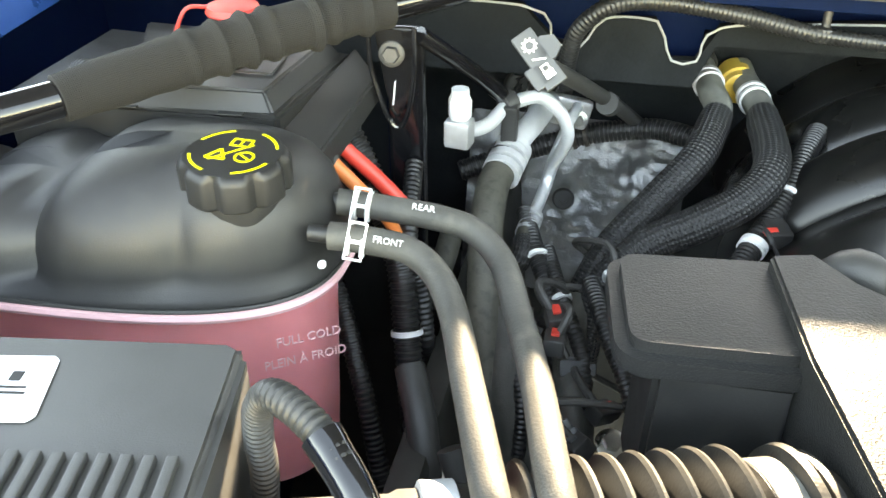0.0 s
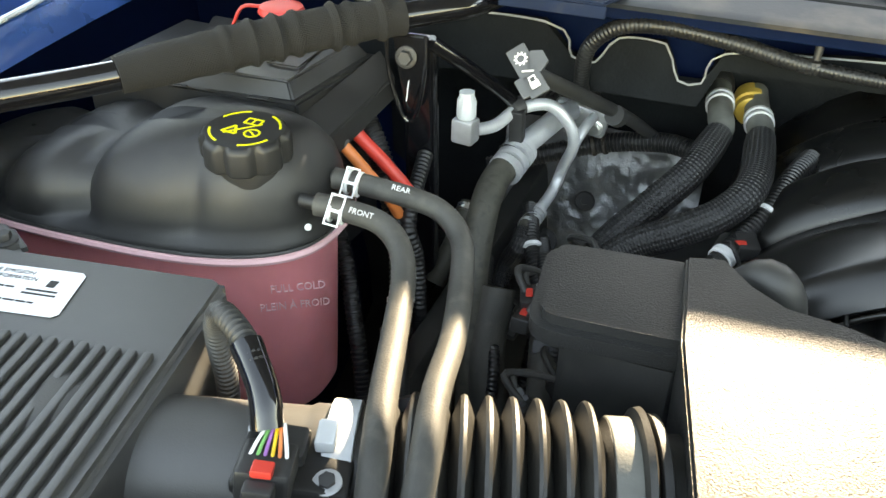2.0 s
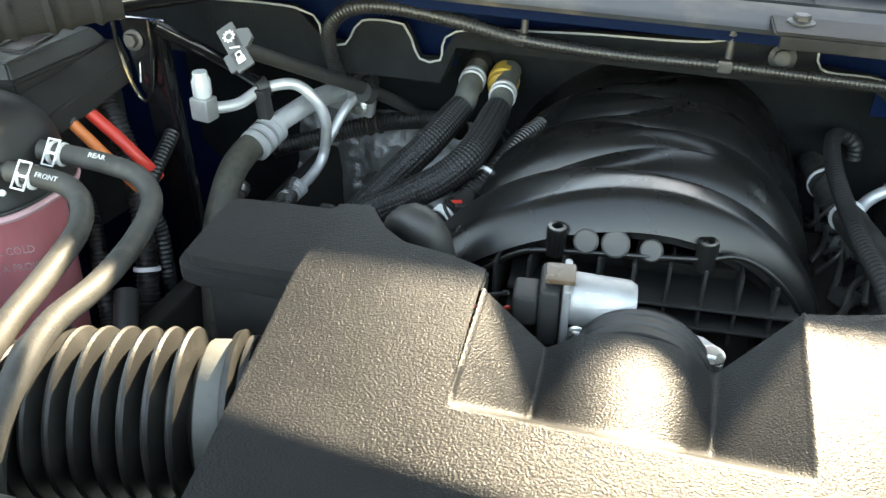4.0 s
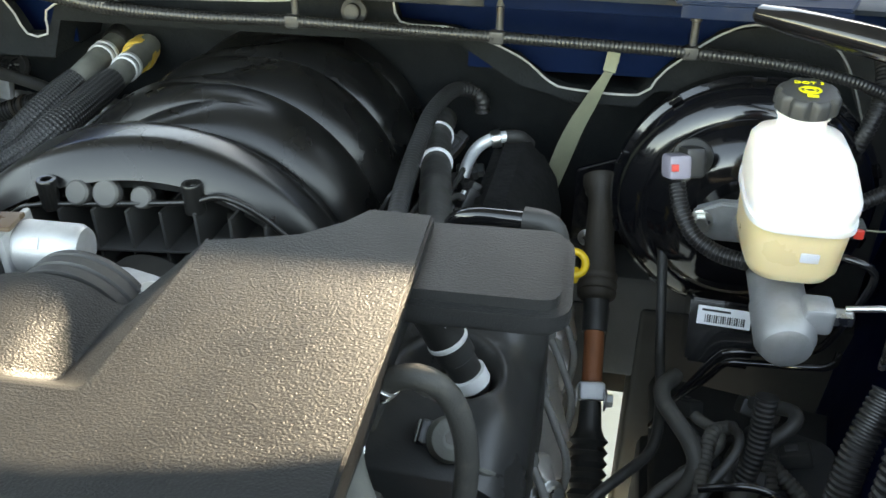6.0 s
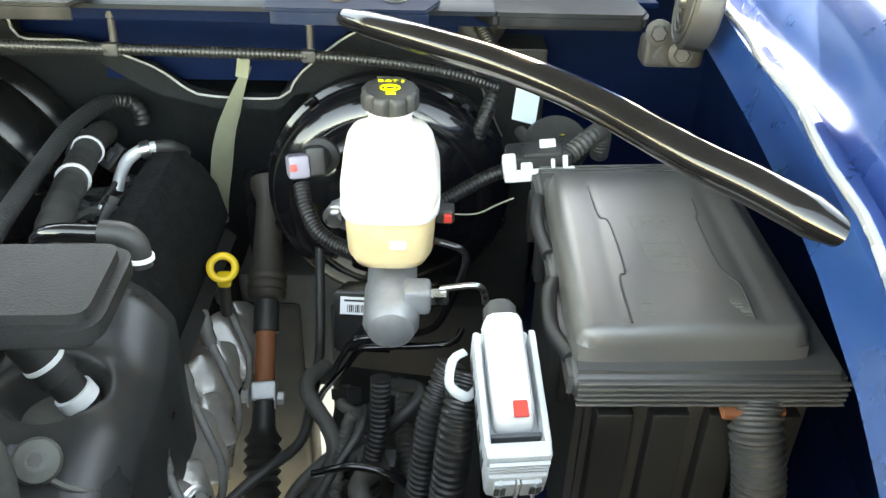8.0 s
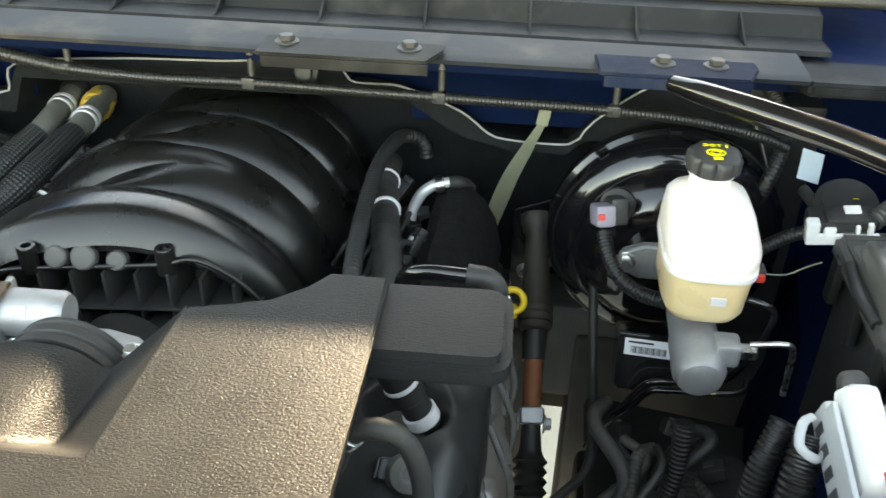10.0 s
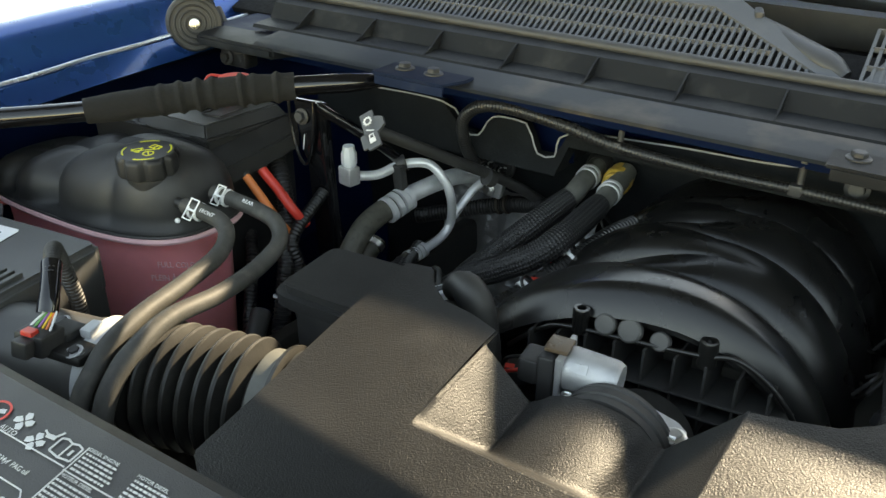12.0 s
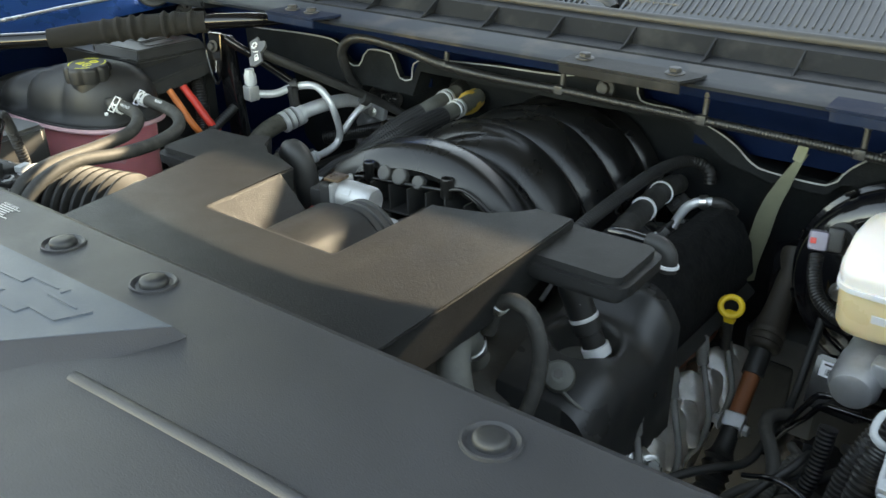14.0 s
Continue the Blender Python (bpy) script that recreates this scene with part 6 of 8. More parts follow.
line("pale thin brake fluid sensor wire", [(0.617, 0.89, 1.143), (0.642, 0.897, 1.14), (0.662, 0.905, 1.146), (0.677, 0.91, 1.15)], 0.0008, M_STRAP, "sensor_wire", "wire")


def fuse_box():
    t = thing("fuse_box", (0.77, 0.79, 1.05), "large black underhood fuse box with embossed lid", "fuse box")
    part("body", prism([(0.705, 0.66), (0.875, 0.66), (0.88, 0.945), (0.71, 0.94)], 0.93, 1.142, 0.006), M_PLASTIC, t, "lower housing")
    tray = prism([(0.692, 0.638), (0.885, 0.641), (0.892, 0.945), (0.866, 0.970), (0.698, 0.953)], 1.136, 1.163, 0.006, 3)
    part("rim", tray, M_AIRBOX, t, "grooved black rim")
    for k in range(5):
        part("rim_groove", box((0.79, 0.6365 - 0.0002 * k, 1.1405 + 0.0047 * k), (0.186, 0.0030, 0.0020), 0.0006, (0, 0, 1)), M_FUSE, t)
    for k in range(3):
        part("rim_groove", box((0.785, 0.945 + 0.006 * k, 1.1635), (0.160, 0.0020, 0.0016), 0.0004, (0, 0, 4.5)), M_FUSE, t)
    # lid: softly domed edges, the rear slope longer than the other three
    nu, nv = 56, 72
    verts, faces = [], []
    for j in range(nv + 1):
        v = -math.cos(math.pi * j / nv)
        for i in range(nu + 1):
            u = -math.cos(math.pi * i / nu)
            x = 0.7835 + 0.0830 * u * (1 - 0.035 * v ** 14) + 0.004 * v
            y = 0.7905 + 0.1345 * v * (1 - 0.020 * u ** 14) + 0.003 * u
            qx = 1 - min((1 - abs(u)) * 0.085 / 0.013, 1)
            qy = 1 - min((1 + v) * 0.1365 / 0.009, 1) if v < 0 else 1 - min((1 - v) * 0.1365 / 0.075, 1)
            q = min(math.hypot(qx, qy), 1)
            low = 1.173 if v < 0.2 else 1.173 - 0.006 * (v - 0.2) / 0.8
            waist = 0.0010 * math.exp(-((abs(u) - 0.60) / 0.05) ** 2) * max(0, 1 - q)
            verts.append((x, y, low + (1.1885 - low) * math.sqrt(1 - q * q) - waist))
    w = nu + 1
    for j in range(nv):
        for i in range(nu):
            faces.append((j * w + i, j * w + i + 1, (j + 1) * w + i + 1, (j + 1) * w + i))
    edge = list(range(w)) + [j * w + nu for j in range(1, nv + 1)] + [nv * w + i for i in range(nu - 1, -1, -1)] + [j * w for j in range(nv - 1, 0, -1)]
    base = len(verts)
    for k in edge:
        x, y, z = verts[k]
        verts.append((0.784 + (x - 0.784) * 1.012, 0.787 + (y - 0.787) * 1.010, 1.160))
    for k in range(len(edge)):
        n = (k + 1) % len(edge)
        faces.append((edge[n], edge[k], base + k, base + n))
    l = part("lid", from_lists(verts, faces), M_FUSE, t, "satin lid with embossed panel", auto=60)
    left = [(0.7365, 0.866), (0.737, 0.812), (0.7435, 0.799), (0.743, 0.730), (0.737, 0.719), (0.735, 0.664)]
    right = [(0.8255, 0.871), (0.821, 0.820), (0.8175, 0.806), (0.816, 0.734), (0.824, 0.712), (0.822, 0.670)]
    # dark strips laid on the lid to draw the shade in its creases
    for side in (left, right):
        part("crease", tube([(x, y, 1.1882 if y < 0.86 else 1.1868) for x, y in side], 0.0011, 6, 0.003), M_PLASTIC, l, "dark strip for the crease shade of the raised panel")
    # four embossed signs in a column, two small marks in front
    m = pose(0.7795, 0.770, 1.1884, 0, 0, 3)
    def mark(cx, cy, sx, sy, r=0):
        part("embossed_line", _placed(box((cx, cy, 0), (sx, sy, 0.0008), 0.0002, (0, 0, r)), m), M_PALEHOSE, l)
    for cy in (0.0325, 0.0115, -0.0100, -0.0325):
        for k in (-1, 1):
            mark(0, cy + k * 0.0088, 0.033, 0.0009)
            mark(k * 0.0165, cy, 0.0009, 0.0176)
    for r in (0, 35, -35):
        mark(-0.003, 0.0325, 0.017, 0.0010, r)
    mark(0.010, 0.0325, 0.005, 0.005)
    mark(0, 0.0115, 0.004, 0.0010)
    mark(0.001, -0.0125, 0.011, 0.008)
    mark(0.007, -0.0055, 0.009, 0.0010, 40)
    for k in (-1, 1):
        mark(0, -0.0325 + k * 0.0055, 0.019, 0.0010)
        mark(k * 0.0095, -0.0325, 0.0010, 0.011)
    mark(0, -0.0325, 0.0010, 0.011)
    mark(0.005, -0.0305, 0.006, 0.0010)
    mark(0.005, -0.0345, 0.006, 0.0010)
    for cx, cy in ((-0.034, -0.079), (-0.036, -0.088), (0.030, -0.081), (0.034, -0.091)):
        mark(cx, cy, 0.007, 0.0055)
        mark(cx + 0.001, cy - 0.006, 0.006, 0.0010)
    for x in (0.71, 0.75, 0.79, 0.83):
        part("fin", box((x + 0.02, 0.654, 1.06), (0.028, 0.014, 0.12), 0.003), M_BOX, t, "housing rib")
    for y in (0.68, 0.76, 0.84, 0.91):
        part("side_clip", box((0.698, y + 0.01, 1.125), (0.010, 0.02, 0.05), 0.003), M_BOX, t, "side latch")
    part("corner_post", tube([(0.697, 0.665, 1.156), (0.688, 0.700, 1.154), (0.691, 0.745, 1.160), (0.699, 0.76, 1.156)], 0.006, 10, 0.006), M_BOX, t, "curved latch bar")
    part("hinge_bar", tube([(0.697, 0.80, 1.156), (0.692, 0.84, 1.160), (0.698, 0.895, 1.158)], 0.006, 10, 0.006), M_BOX, t, "curved latch bar")
    return t


fuse_box()
loom("thick taped loom below the fuse box", [(0.826, 0.648, 1.135), (0.826, 0.632, 1.115), (0.832, 0.622, 1.08), (0.836, 0.616, 1.03), (0.836, 0.612, 0.92)], 0.019, 0.006, mat=M_TAPE)
t = thing("cable_grommet", (0.82, 0.64, 1.13), "faded red plastic cable guide at the fuse box", "cable guide")
part("guide", box((0.822, 0.641, 1.133), (0.046, 0.014, 0.008), 0.003, (20, 0, 4)), M_RUST, t)



def lever_connector():
    t = thing("lever_connector", (0.634, 0.635, 1.13), "large pale grey lever-locked wiring connector", "connector")
    m = Matrix.Translation((0.653, 0.653, 1.135)) @ pose(0, 0, 0, 22, 0, 0) @ pose(0, 0, 0, 0, 0, 4)
    P = lambda b: _placed(b, m)
    part("housing", P(box((0, -0.006, -0.018), (0.042, 0.112, 0.034), 0.004)), M_GREY, t, "ribbed grey housing")
    part("cover", P(box((0, 0.012, 0.012), (0.030, 0.092, 0.030), 0.007, taper=0.15)), M_WHITE, t, "white curved cover")
    for s in (-1, 1):
        part("lever_arm", P(box((s * 0.020, -0.004, 0.006), (0.005, 0.088, 0.022), 0.002)), M_GREY, t, "lever arm")
        part("slot", P(box((s * 0.009, -0.063, -0.016), (0.014, 0.004, 0.022), 0.001)), M_GREY, t)
    part("lever_bar", P(box((0, -0.050, 0.010), (0.044, 0.012, 0.016), 0.003)), M_GREY, t, "stepped lever bar")
    for k in range(3):
        part("step", P(box((0, -0.058, 0.002 + 0.005 * k), (0.040, 0.003, 0.002), 0.0005)), M_GREY, t)
    part("lock", P(box((0.003, -0.026, 0.0275), (0.010, 0.012, 0.003), 0.001)), M_RED, t, "faded red lock")
    for s in (-0.006, 0.006):
        part("cover_rib", P(box((s, 0.010, 0.0275), (0.002, 0.05, 0.0015), 0.0005)), M_WHITE, t)
    for s in (-0.012, 0.0, 0.012):
        part("tooth", P(box((s, -0.064, -0.018), (0.002, 0.004, 0.03), 0.0005)), M_GREY, t)
    for k in range(5):
        part("side_slot", P(box((-0.0212, -0.040 + 0.018 * k, -0.020), (0.0012, 0.009, 0.016), 0.0003)), M_GREYDARK, t, "dark slot")
    for s in (-0.012, 0.012):
        part("front_slot", P(box((s, -0.0655, -0.016), (0.008, 0.001, 0.012), 0.0003)), M_GREYDARK, t, "dark slot")
    part("cover_gap", P(box((0, -0.038, 0.004), (0.034, 0.003, 0.018), 0.0005)), M_GREYDARK, t, "dark gap")
    part("wire_boot", P(lathe([(0.012, 0), (0.012, 0.008), (0.008, 0.013)], (0, 0.055, 0.008), (0, 1, 0.3), 18)), M_TAPE, t, "taped wires")
    t2 = thing("cable_strap", (0.617, 0.664, 1.117), "pale grey cable strap", "strap")
    part("strap", tube([(0.624, 0.694, 1.137), (0.615, 0.687, 1.135), (0.613, 0.674, 1.122), (0.625, 0.667, 1.117), (0.631, 0.674, 1.117)], 0.004, 8, 0.003, flat=0.5), M_GREY, t2)
    return t


lever_connector()
loom("thick black corrugated loom beside the connector", [(0.628, 0.696, 1.115), (0.621, 0.678, 1.09), (0.616, 0.664, 1.05), (0.611, 0.656, 0.99), (0.606, 0.646, 0.89)], 0.0145, 0.006)
loom("black corrugated loom behind the connector", [(0.616, 0.726, 1.1), (0.601, 0.706, 1.06), (0.594, 0.691, 1.01), (0.586, 0.676, 0.91)], 0.012, 0.005)
loom("dusty black corrugated loom under the master cylinder", [(0.555, 0.80, 1.02), (0.553, 0.785, 0.97), (0.545, 0.77, 0.92), (0.555, 0.75, 0.87), (0.57, 0.72, 0.82)], 0.010, 0.005)

t = thing("white_connector", (0.705, 0.965, 1.16), "white and black wiring connector block", "connector")
wc = pose(0.706, 0.968, 1.162, 10, -8, -4)
part("shell", _placed(join(box((0, 0.004, 0), (0.066, 0.030, 0.024), 0.004), box((0.004, 0.0, 0.012), (0.040, 0.022, 0.008), 0.003)), wc), M_PLASTIC, t, "black cover")
part("latch", _placed(join(box((-0.029, -0.010, 0.002), (0.014, 0.014, 0.026), 0.003), box((0.0, -0.015, -0.006), (0.070, 0.005, 0.013), 0.0015), box((0.026, -0.014, 0.002), (0.005, 0.006, 0.022), 0.001), box((0.014, -0.014, 0.004), (0.004, 0.006, 0.012), 0.001), box((-0.012, -0.014, 0.003), (0.012, 0.006, 0.010), 0.002)), wc), M_WHITE, t, "white stepped latch")
part("latch_tab", _placed(box((0.010, 0.004, 0.0175), (0.016, 0.012, 0.003), 0.001), wc), M_WHITE, t, "white tab")
loom("grey taped wires behind the white connector", [(0.735, 0.965, 1.17), (0.76, 0.985, 1.182), (0.775, 1.01, 1.175), (0.78, 1.03, 1.14)], 0.010, 0.006, mat=M_TAPE)
t = thing("wire_sticker", (0.708, 1.114, 1.154), "pale blue paper sticker folded round a cable", "sticker")
part("paper", _placed(box((0, 0, 0), (0.032, 0.036, 0.0012), 0.0004), pose(0.706, 1.104, 1.164, 62, 20, 18)), M_ENCAP, t)
loom("black corrugated loom through a firewall grommet", [(0.655, 1.17, 1.235), (0.668, 1.13, 1.215), (0.668, 1.10, 1.185), (0.655, 1.08, 1.15), (0.64, 1.08, 1.10)], 0.009, 0.0045)
t = thing("firewall_grommet", (0.655, 1.19, 1.225), "oval black rubber grommet in the blue panel", "grommet")
part("ring", lathe([(0.034, 0), (0.036, 0.006), (0.028, 0.010), (0.020, 0.004)], (0.652, 1.212, 1.232), (0, -1, 0.2), 30), M_RUBBER_BLACK, t)
line("black cable along the inner fender", [(0.70, 1.09, 1.14), (0.72, 1.02, 1.13), (0.73, 0.98, 1.13)], 0.007, M_RUBBER_BLACK, "rubber_cable", "cable")
t = thing("round_valve", (0.735, 1.03, 1.15), "round black valve with a yellow mark", "valve")
part("body", lathe([(0.034, 0), (0.036, 0.01), (0.03, 0.02), (0.012, 0.022)], (0.735, 1.045, 1.14), (0, -0.5, 0.9), 28), M_DULL, t)
part("mark", box((0.738, 1.032, 1.162), (0.004, 0.010, 0.001), 0.0003, (-30, 0, 0)), M_YELLOWPRINT, t)


def tube_brace_right():
    t = thing("strut_brace", (0.65, 0.86, 1.30), "gloss black tubular brace to the fender", "brace", "diagonal braces")
    pts = [(0.510, 0.990, 1.297), (0.551, 0.950, 1.299), (0.601, 0.905, 1.300), (0.647, 0.864, 1.300), (0.690, 0.815, 1.300), (0.722, 0.768, 1.300), (0.748, 0.724, 1.299), (0.770, 0.688, 1.298), (0.798, 0.650, 1.297), (0.84, 0.590, 1.292)]
    part("tube", tube(pts, 0.0128, 20, 0.008, radii=[(0, 0.008), (0.08, 0.0115), (0.2, 0.0128), (0.92, 0.0128), (1, 0.005)]), M_GLOSS, t, "gloss black steel tube")
    part("end_plate", prism([(0.461, 1.002), (0.526, 0.989), (0.536, 1.007), (0.506, 1.037), (0.466, 1.037)], 1.2875, 1.2915, 0.0015), M_GLOSS, t, "flattened black end")
    return t


tube_brace_right()

# harness along the cowl, with its push-in clips
H = [(-0.385, 1.050, 1.172), (-0.385, 1.027, 1.204), (-0.376, 1.006, 1.248), (-0.345, 1.000, 1.276), (-0.296, 1.003, 1.281), (-0.224, 1.011, 1.271), (-0.153, 1.017, 1.257), (-0.05, 1.018, 1.252), (0.061, 1.023, 1.252), (0.165, 1.030, 1.248), (0.274, 1.038, 1.244), (0.37, 1.052, 1.238), (0.468, 1.067, 1.231), (0.56, 1.075, 1.222), (0.63, 1.080, 1.208), (0.672, 1.092, 1.190)]
t = thing("wiring_loom", H[8], "long thin corrugated loom clipped along the cowl", "wiring loom")
part("conduit", tube(H, 0.0062, 12, ribs=0.0009, pitch=0.0045, radii=[(0, 0.009), (0.25, 0.0085), (0.4, 0.006), (1, 0.0065)]), M_LOOM, t, "thin corrugated conduit")
for p in (H[6], H[8], H[10], H[12]):
    part("clip", join(box(p, (0.016, 0.012, 0.014), 0.003), lathe([(0.004, 0), (0.004, 0.026), (0.006, 0.027), (0.005, 0.033)], (p[0] + 0.002, p[1] + 0.004, p[2] + 0.004), (0, 0.1, 1), 10)), M_PLASTIC, t, "push-in clip")

# strap, looms and fittings between manifold and booster
t = thing("ground_strap", (0.35, 1.15, 1.09), "flat woven olive strap hanging down the firewall", "strap")
sv, sf = [], []
sp = spline([(0.394, 1.1, 1.203), (0.385, 1.101, 1.185), (0.372, 1.108, 1.155), (0.354, 1.123, 1.107), (0.339, 1.148, 1.05), (0.324, 1.173, 0.99), (0.318, 1.188, 0.95)], 0.006)
for i, c in enumerate(sp):
    f = i / (len(sp) - 1)
    w = 0.006 + 0.006 * min(1, f * 4) + 0.003 * math.sin(f * 3)
    d = Vector((0.92, 0.25, 0.38)).normalized()
    for k, q in ((-w, 0), (w, 0), (w, 0.0016), (-w, 0.0016)):
        sv.append(c + d * k + Vector((0, q, 0)))
for i in range(len(sp) - 1):
    for k in range(4):
        sf.append((i * 4 + k, i * 4 + (k + 1) % 4, (i + 1) * 4 + (k + 1) % 4, (i + 1) * 4 + k))
part("webbing", from_lists(sv, sf), M_STRAP, t, "woven webbing")
part("lug", box((0.391, 1.096, 1.206), (0.014, 0.003, 0.022), 0.001, (-10, 10, 0)), M_STRAP, t, "crimped metal lug")
loom("black corrugated loom arching over the manifold flank", [(0.236, 1.195, 1.095), (0.234, 1.195, 1.112), (0.220, 1.192, 1.124), (0.203, 1.165, 1.132), (0.196, 1.085, 1.138), (0.200, 1.00, 1.139), (0.210, 0.90, 1.142), (0.222, 0.82, 1.145), (0.23, 0.76, 1.13)], 0.0095, 0.0066, mat=M_PLASTIC)
fat = [(0.188, 1.19, 1.083), (0.192, 1.15, 1.093), (0.2, 1.09, 1.098), (0.216, 1.01, 1.106), (0.233, 0.93, 1.113), (0.248, 0.86, 1.113), (0.253, 0.8, 1.098)]
t = thing("taped_harness", fat[0], "thick cloth-taped harness with white tape bands", "wiring harness")
part("wrap", tube(fat, 0.0165, 18, 0.005, wobble=0.10), M_TAPE, t, "wound cloth tape")
for f in (0.22, 0.45):
    part("band", ring(fat, f, 0.0172, 0.004), M_WHITE, t, "white tape band")
t = thing("fuel_fitting", (0.24, 1.15, 1.07), "bright metal fuel line elbow", "fitting")
part("elbow", tube([(0.233, 1.082, 1.058), (0.237, 1.090, 1.074), (0.247, 1.094, 1.092), (0.262, 1.099, 1.102), (0.280, 1.104, 1.105)], 0.0072, 12, 0.004), M_ALUPIPE, t)
part("collar", ring([(0.255, 1.097, 1.100), (0.285, 1.105, 1.106)], 0.55, 0.0078, 0.012, 0.003), M_STEEL, t, "bright collar")
part("hose", tube([(0.278, 1.103, 1.105), (0.294, 1.112, 1.102), (0.304, 1.130, 1.085)], 0.008, 12, 0.005), M_RUBBER_BLACK, t)
part("body", box((0.234, 1.085, 1.042), (0.022, 0.03, 0.03), 0.004, (0, 0, 20)), M_PLASTIC, t)
for k in range(5):
    p = (0.215 + 0.012 * k, 1.06 - 0.035 * k, 1.04 + 0.006 * (k % 2))
    t = thing("injector_plug", p, "small black injector plug with a grey latch", "plug", "injector plugs")
    part("plug", box(p, (0.022, 0.026, 0.02), 0.004, (15, 10 * k, 30)), M_PLASTIC, t)
    part("latch", box((p[0], p[1] - 0.006, p[2] + 0.011), (0.010, 0.012, 0.003), 0.001, (15, 10 * k, 30)), M_GREYDARK, t)
t = thing("vent_tube", (0.32, 0.78, 1.18), "gloss black breather tube with an elbow", "tube")
part("tube", tube([(0.272, 0.805, 1.145), (0.281, 0.792, 1.168), (0.30, 0.785, 1.179), (0.342, 0.778, 1.183)], 0.0078, 14, 0.004), M_GLOSS, t)
part("elbow_cuff", tube([(0.338, 0.780, 1.183), (0.356, 0.778, 1.182), (0.364, 0.778, 1.172), (0.365, 0.776, 1.155)], 0.0102, 14, 0.004), M_RUBBER_BLACK, t)
part("band", ring([(0.365, 0.778, 1.170), (0.365, 0.776, 1.150)], 0.55, 0.0103, 0.004), M_WHITE, t, "white band")


def valve_cover():
    t = thing("valve_cover", (0.27, 0.90, 1.0), "black plastic valve cover with an oil filler cap", "valve cover")
    upright = pose(0, 0, 0, 90, 0, 0)
    foam = prism([(0.256, 1.055), (0.268, 1.098), (0.290, 1.104), (0.318, 1.088), (0.340, 1.050), (0.352, 0.995), (0.330, 0.975)], -1.13, -0.815, 0.014, 3, upright)
    part("sound_foam", foam, M_FOAMSHADE, t, "fuzzy black sound foam")
    nx, ny = 44, 56
    verts, faces = [], []
    for iy in range(ny + 1):
        for ix in range(nx + 1):
            x, y = 0.228 + 0.138 * ix / nx, 0.640 + 0.205 * iy / ny
            z = 1.056 - 0.9 * max(0.0, 0.712 - y) ** 1.25 - 22.0 * max(0.0, x - 0.318) ** 2 + 0.040 * min(1.0, max(0.0, (y - 0.772) / 0.05)) ** 2
            hole = ((x - 0.288) / 0.036) ** 2 + ((y - 0.742) / 0.033) ** 2
            z -= 0.042 / (1 + hole ** 4) - 0.006 * math.exp(-((hole - 1.5) / 0.5) ** 2)
            if ix in (0, nx) or iy in (0, ny):
                z = 0.90
            verts.append((min(0.362, max(0.232, x)), min(0.842, max(0.643, y)), z))
    for iy in range(ny):
        for ix in range(nx):
            q = iy * (nx + 1) + ix
            faces.append((q, q + 1, q + nx + 2, q + nx + 1))
    part("front_housing", from_lists(verts, faces), M_VALVE, t, "rounded glossy front housing with a recess", auto=60)
    part("rail", box((0.342, 0.95, 0.972), (0.022, 0.36, 0.016), 0.004, (0, 40, 0)), M_DULL, t, "gasket rail")
    m = Matrix.Translation((0.326, 0.831, 1.060)) @ Vector((0, 0, 1)).rotation_difference(Vector((0.66, -0.28, 0.70)).normalized()).to_matrix().to_4x4()
    P = lambda b: _placed(b, m)
    cap = part("oil_cap", P(lathe([(0.027, -0.010), (0.029, 0.000), (0.029, 0.006), (0.026, 0.009), (0.020, 0.0095)], (0, 0, 0.0), seg=40)), M_VALVE, t, "round black oil filler cap")
    part("grip", P(box((0, 0, 0.011), (0.044, 0.010, 0.006), 0.003, (0, 0, 25))), M_VALVE, cap)
    marks = [box((0.021 * math.cos(radians(a)), 0.021 * math.sin(radians(a)), 0.0098), (w, h, 0.0008), 0, (0, 0, a + 90)) for a, w, h in ((150, 0.010, 0.005), (165, 0.005, 0.009), (235, 0.014, 0.003), (245, 0.009, 0.008), (310, 0.012, 0.006), (325, 0.007, 0.008))]
    part("print", P(join(*marks)), M_PRINTWHITE, cap, "worn white print")
    return t


valve_cover()
t = thing("oil_tube", (0.285, 0.765, 1.06), "black oil control sensor with white bands", "sensor")
ax0, ax1 = Vector((0.264, 0.743, 1.122)), Vector((0.308, 0.747, 1.030))
d = ax1 - ax0
part("barrel", lathe([(0.016, 0), (0.017, 0.004), (0.017, d.length * 0.62), (0.0145, d.length * 0.64), (0.0145, d.length)], ax0, d, 26), M_RUBBER_BLACK, t)
part("band", lathe([(0.0172, d.length * 0.42), (0.018, d.length * 0.43), (0.018, d.length * 0.46), (0.0172, d.length * 0.47)], ax0, d, 26), M_WHITE, t, "white band")
part("collar", lathe([(0.015, d.length * 0.80), (0.017, d.length * 0.81), (0.017, d.length * 0.93), (0.015, d.length * 0.94)], ax0, d, 26), M_WHITE, t, "white collar")
part("seat", lathe([(0.034, d.length * 0.93), (0.034, d.length * 0.97), (0.024, d.length)], ax0, (0.10, -0.10, -1.0), 30), M_PALEHOSE, t, "dusty metal seat")
rot = Vector((0, 0, 1)).rotation_difference(d.normalized()).to_matrix()
part("print", join(*[_placed(box((0, 0, 0), (0.006, 0.0015, 0.003), 0), pose(*(ax0 + d * (0.22 + 0.05 * k) + Vector((0.004 * k - 0.004, -0.0125, 0.0105)))), ) for k in range(3)]), M_PRINTWHITE, t, "white print")

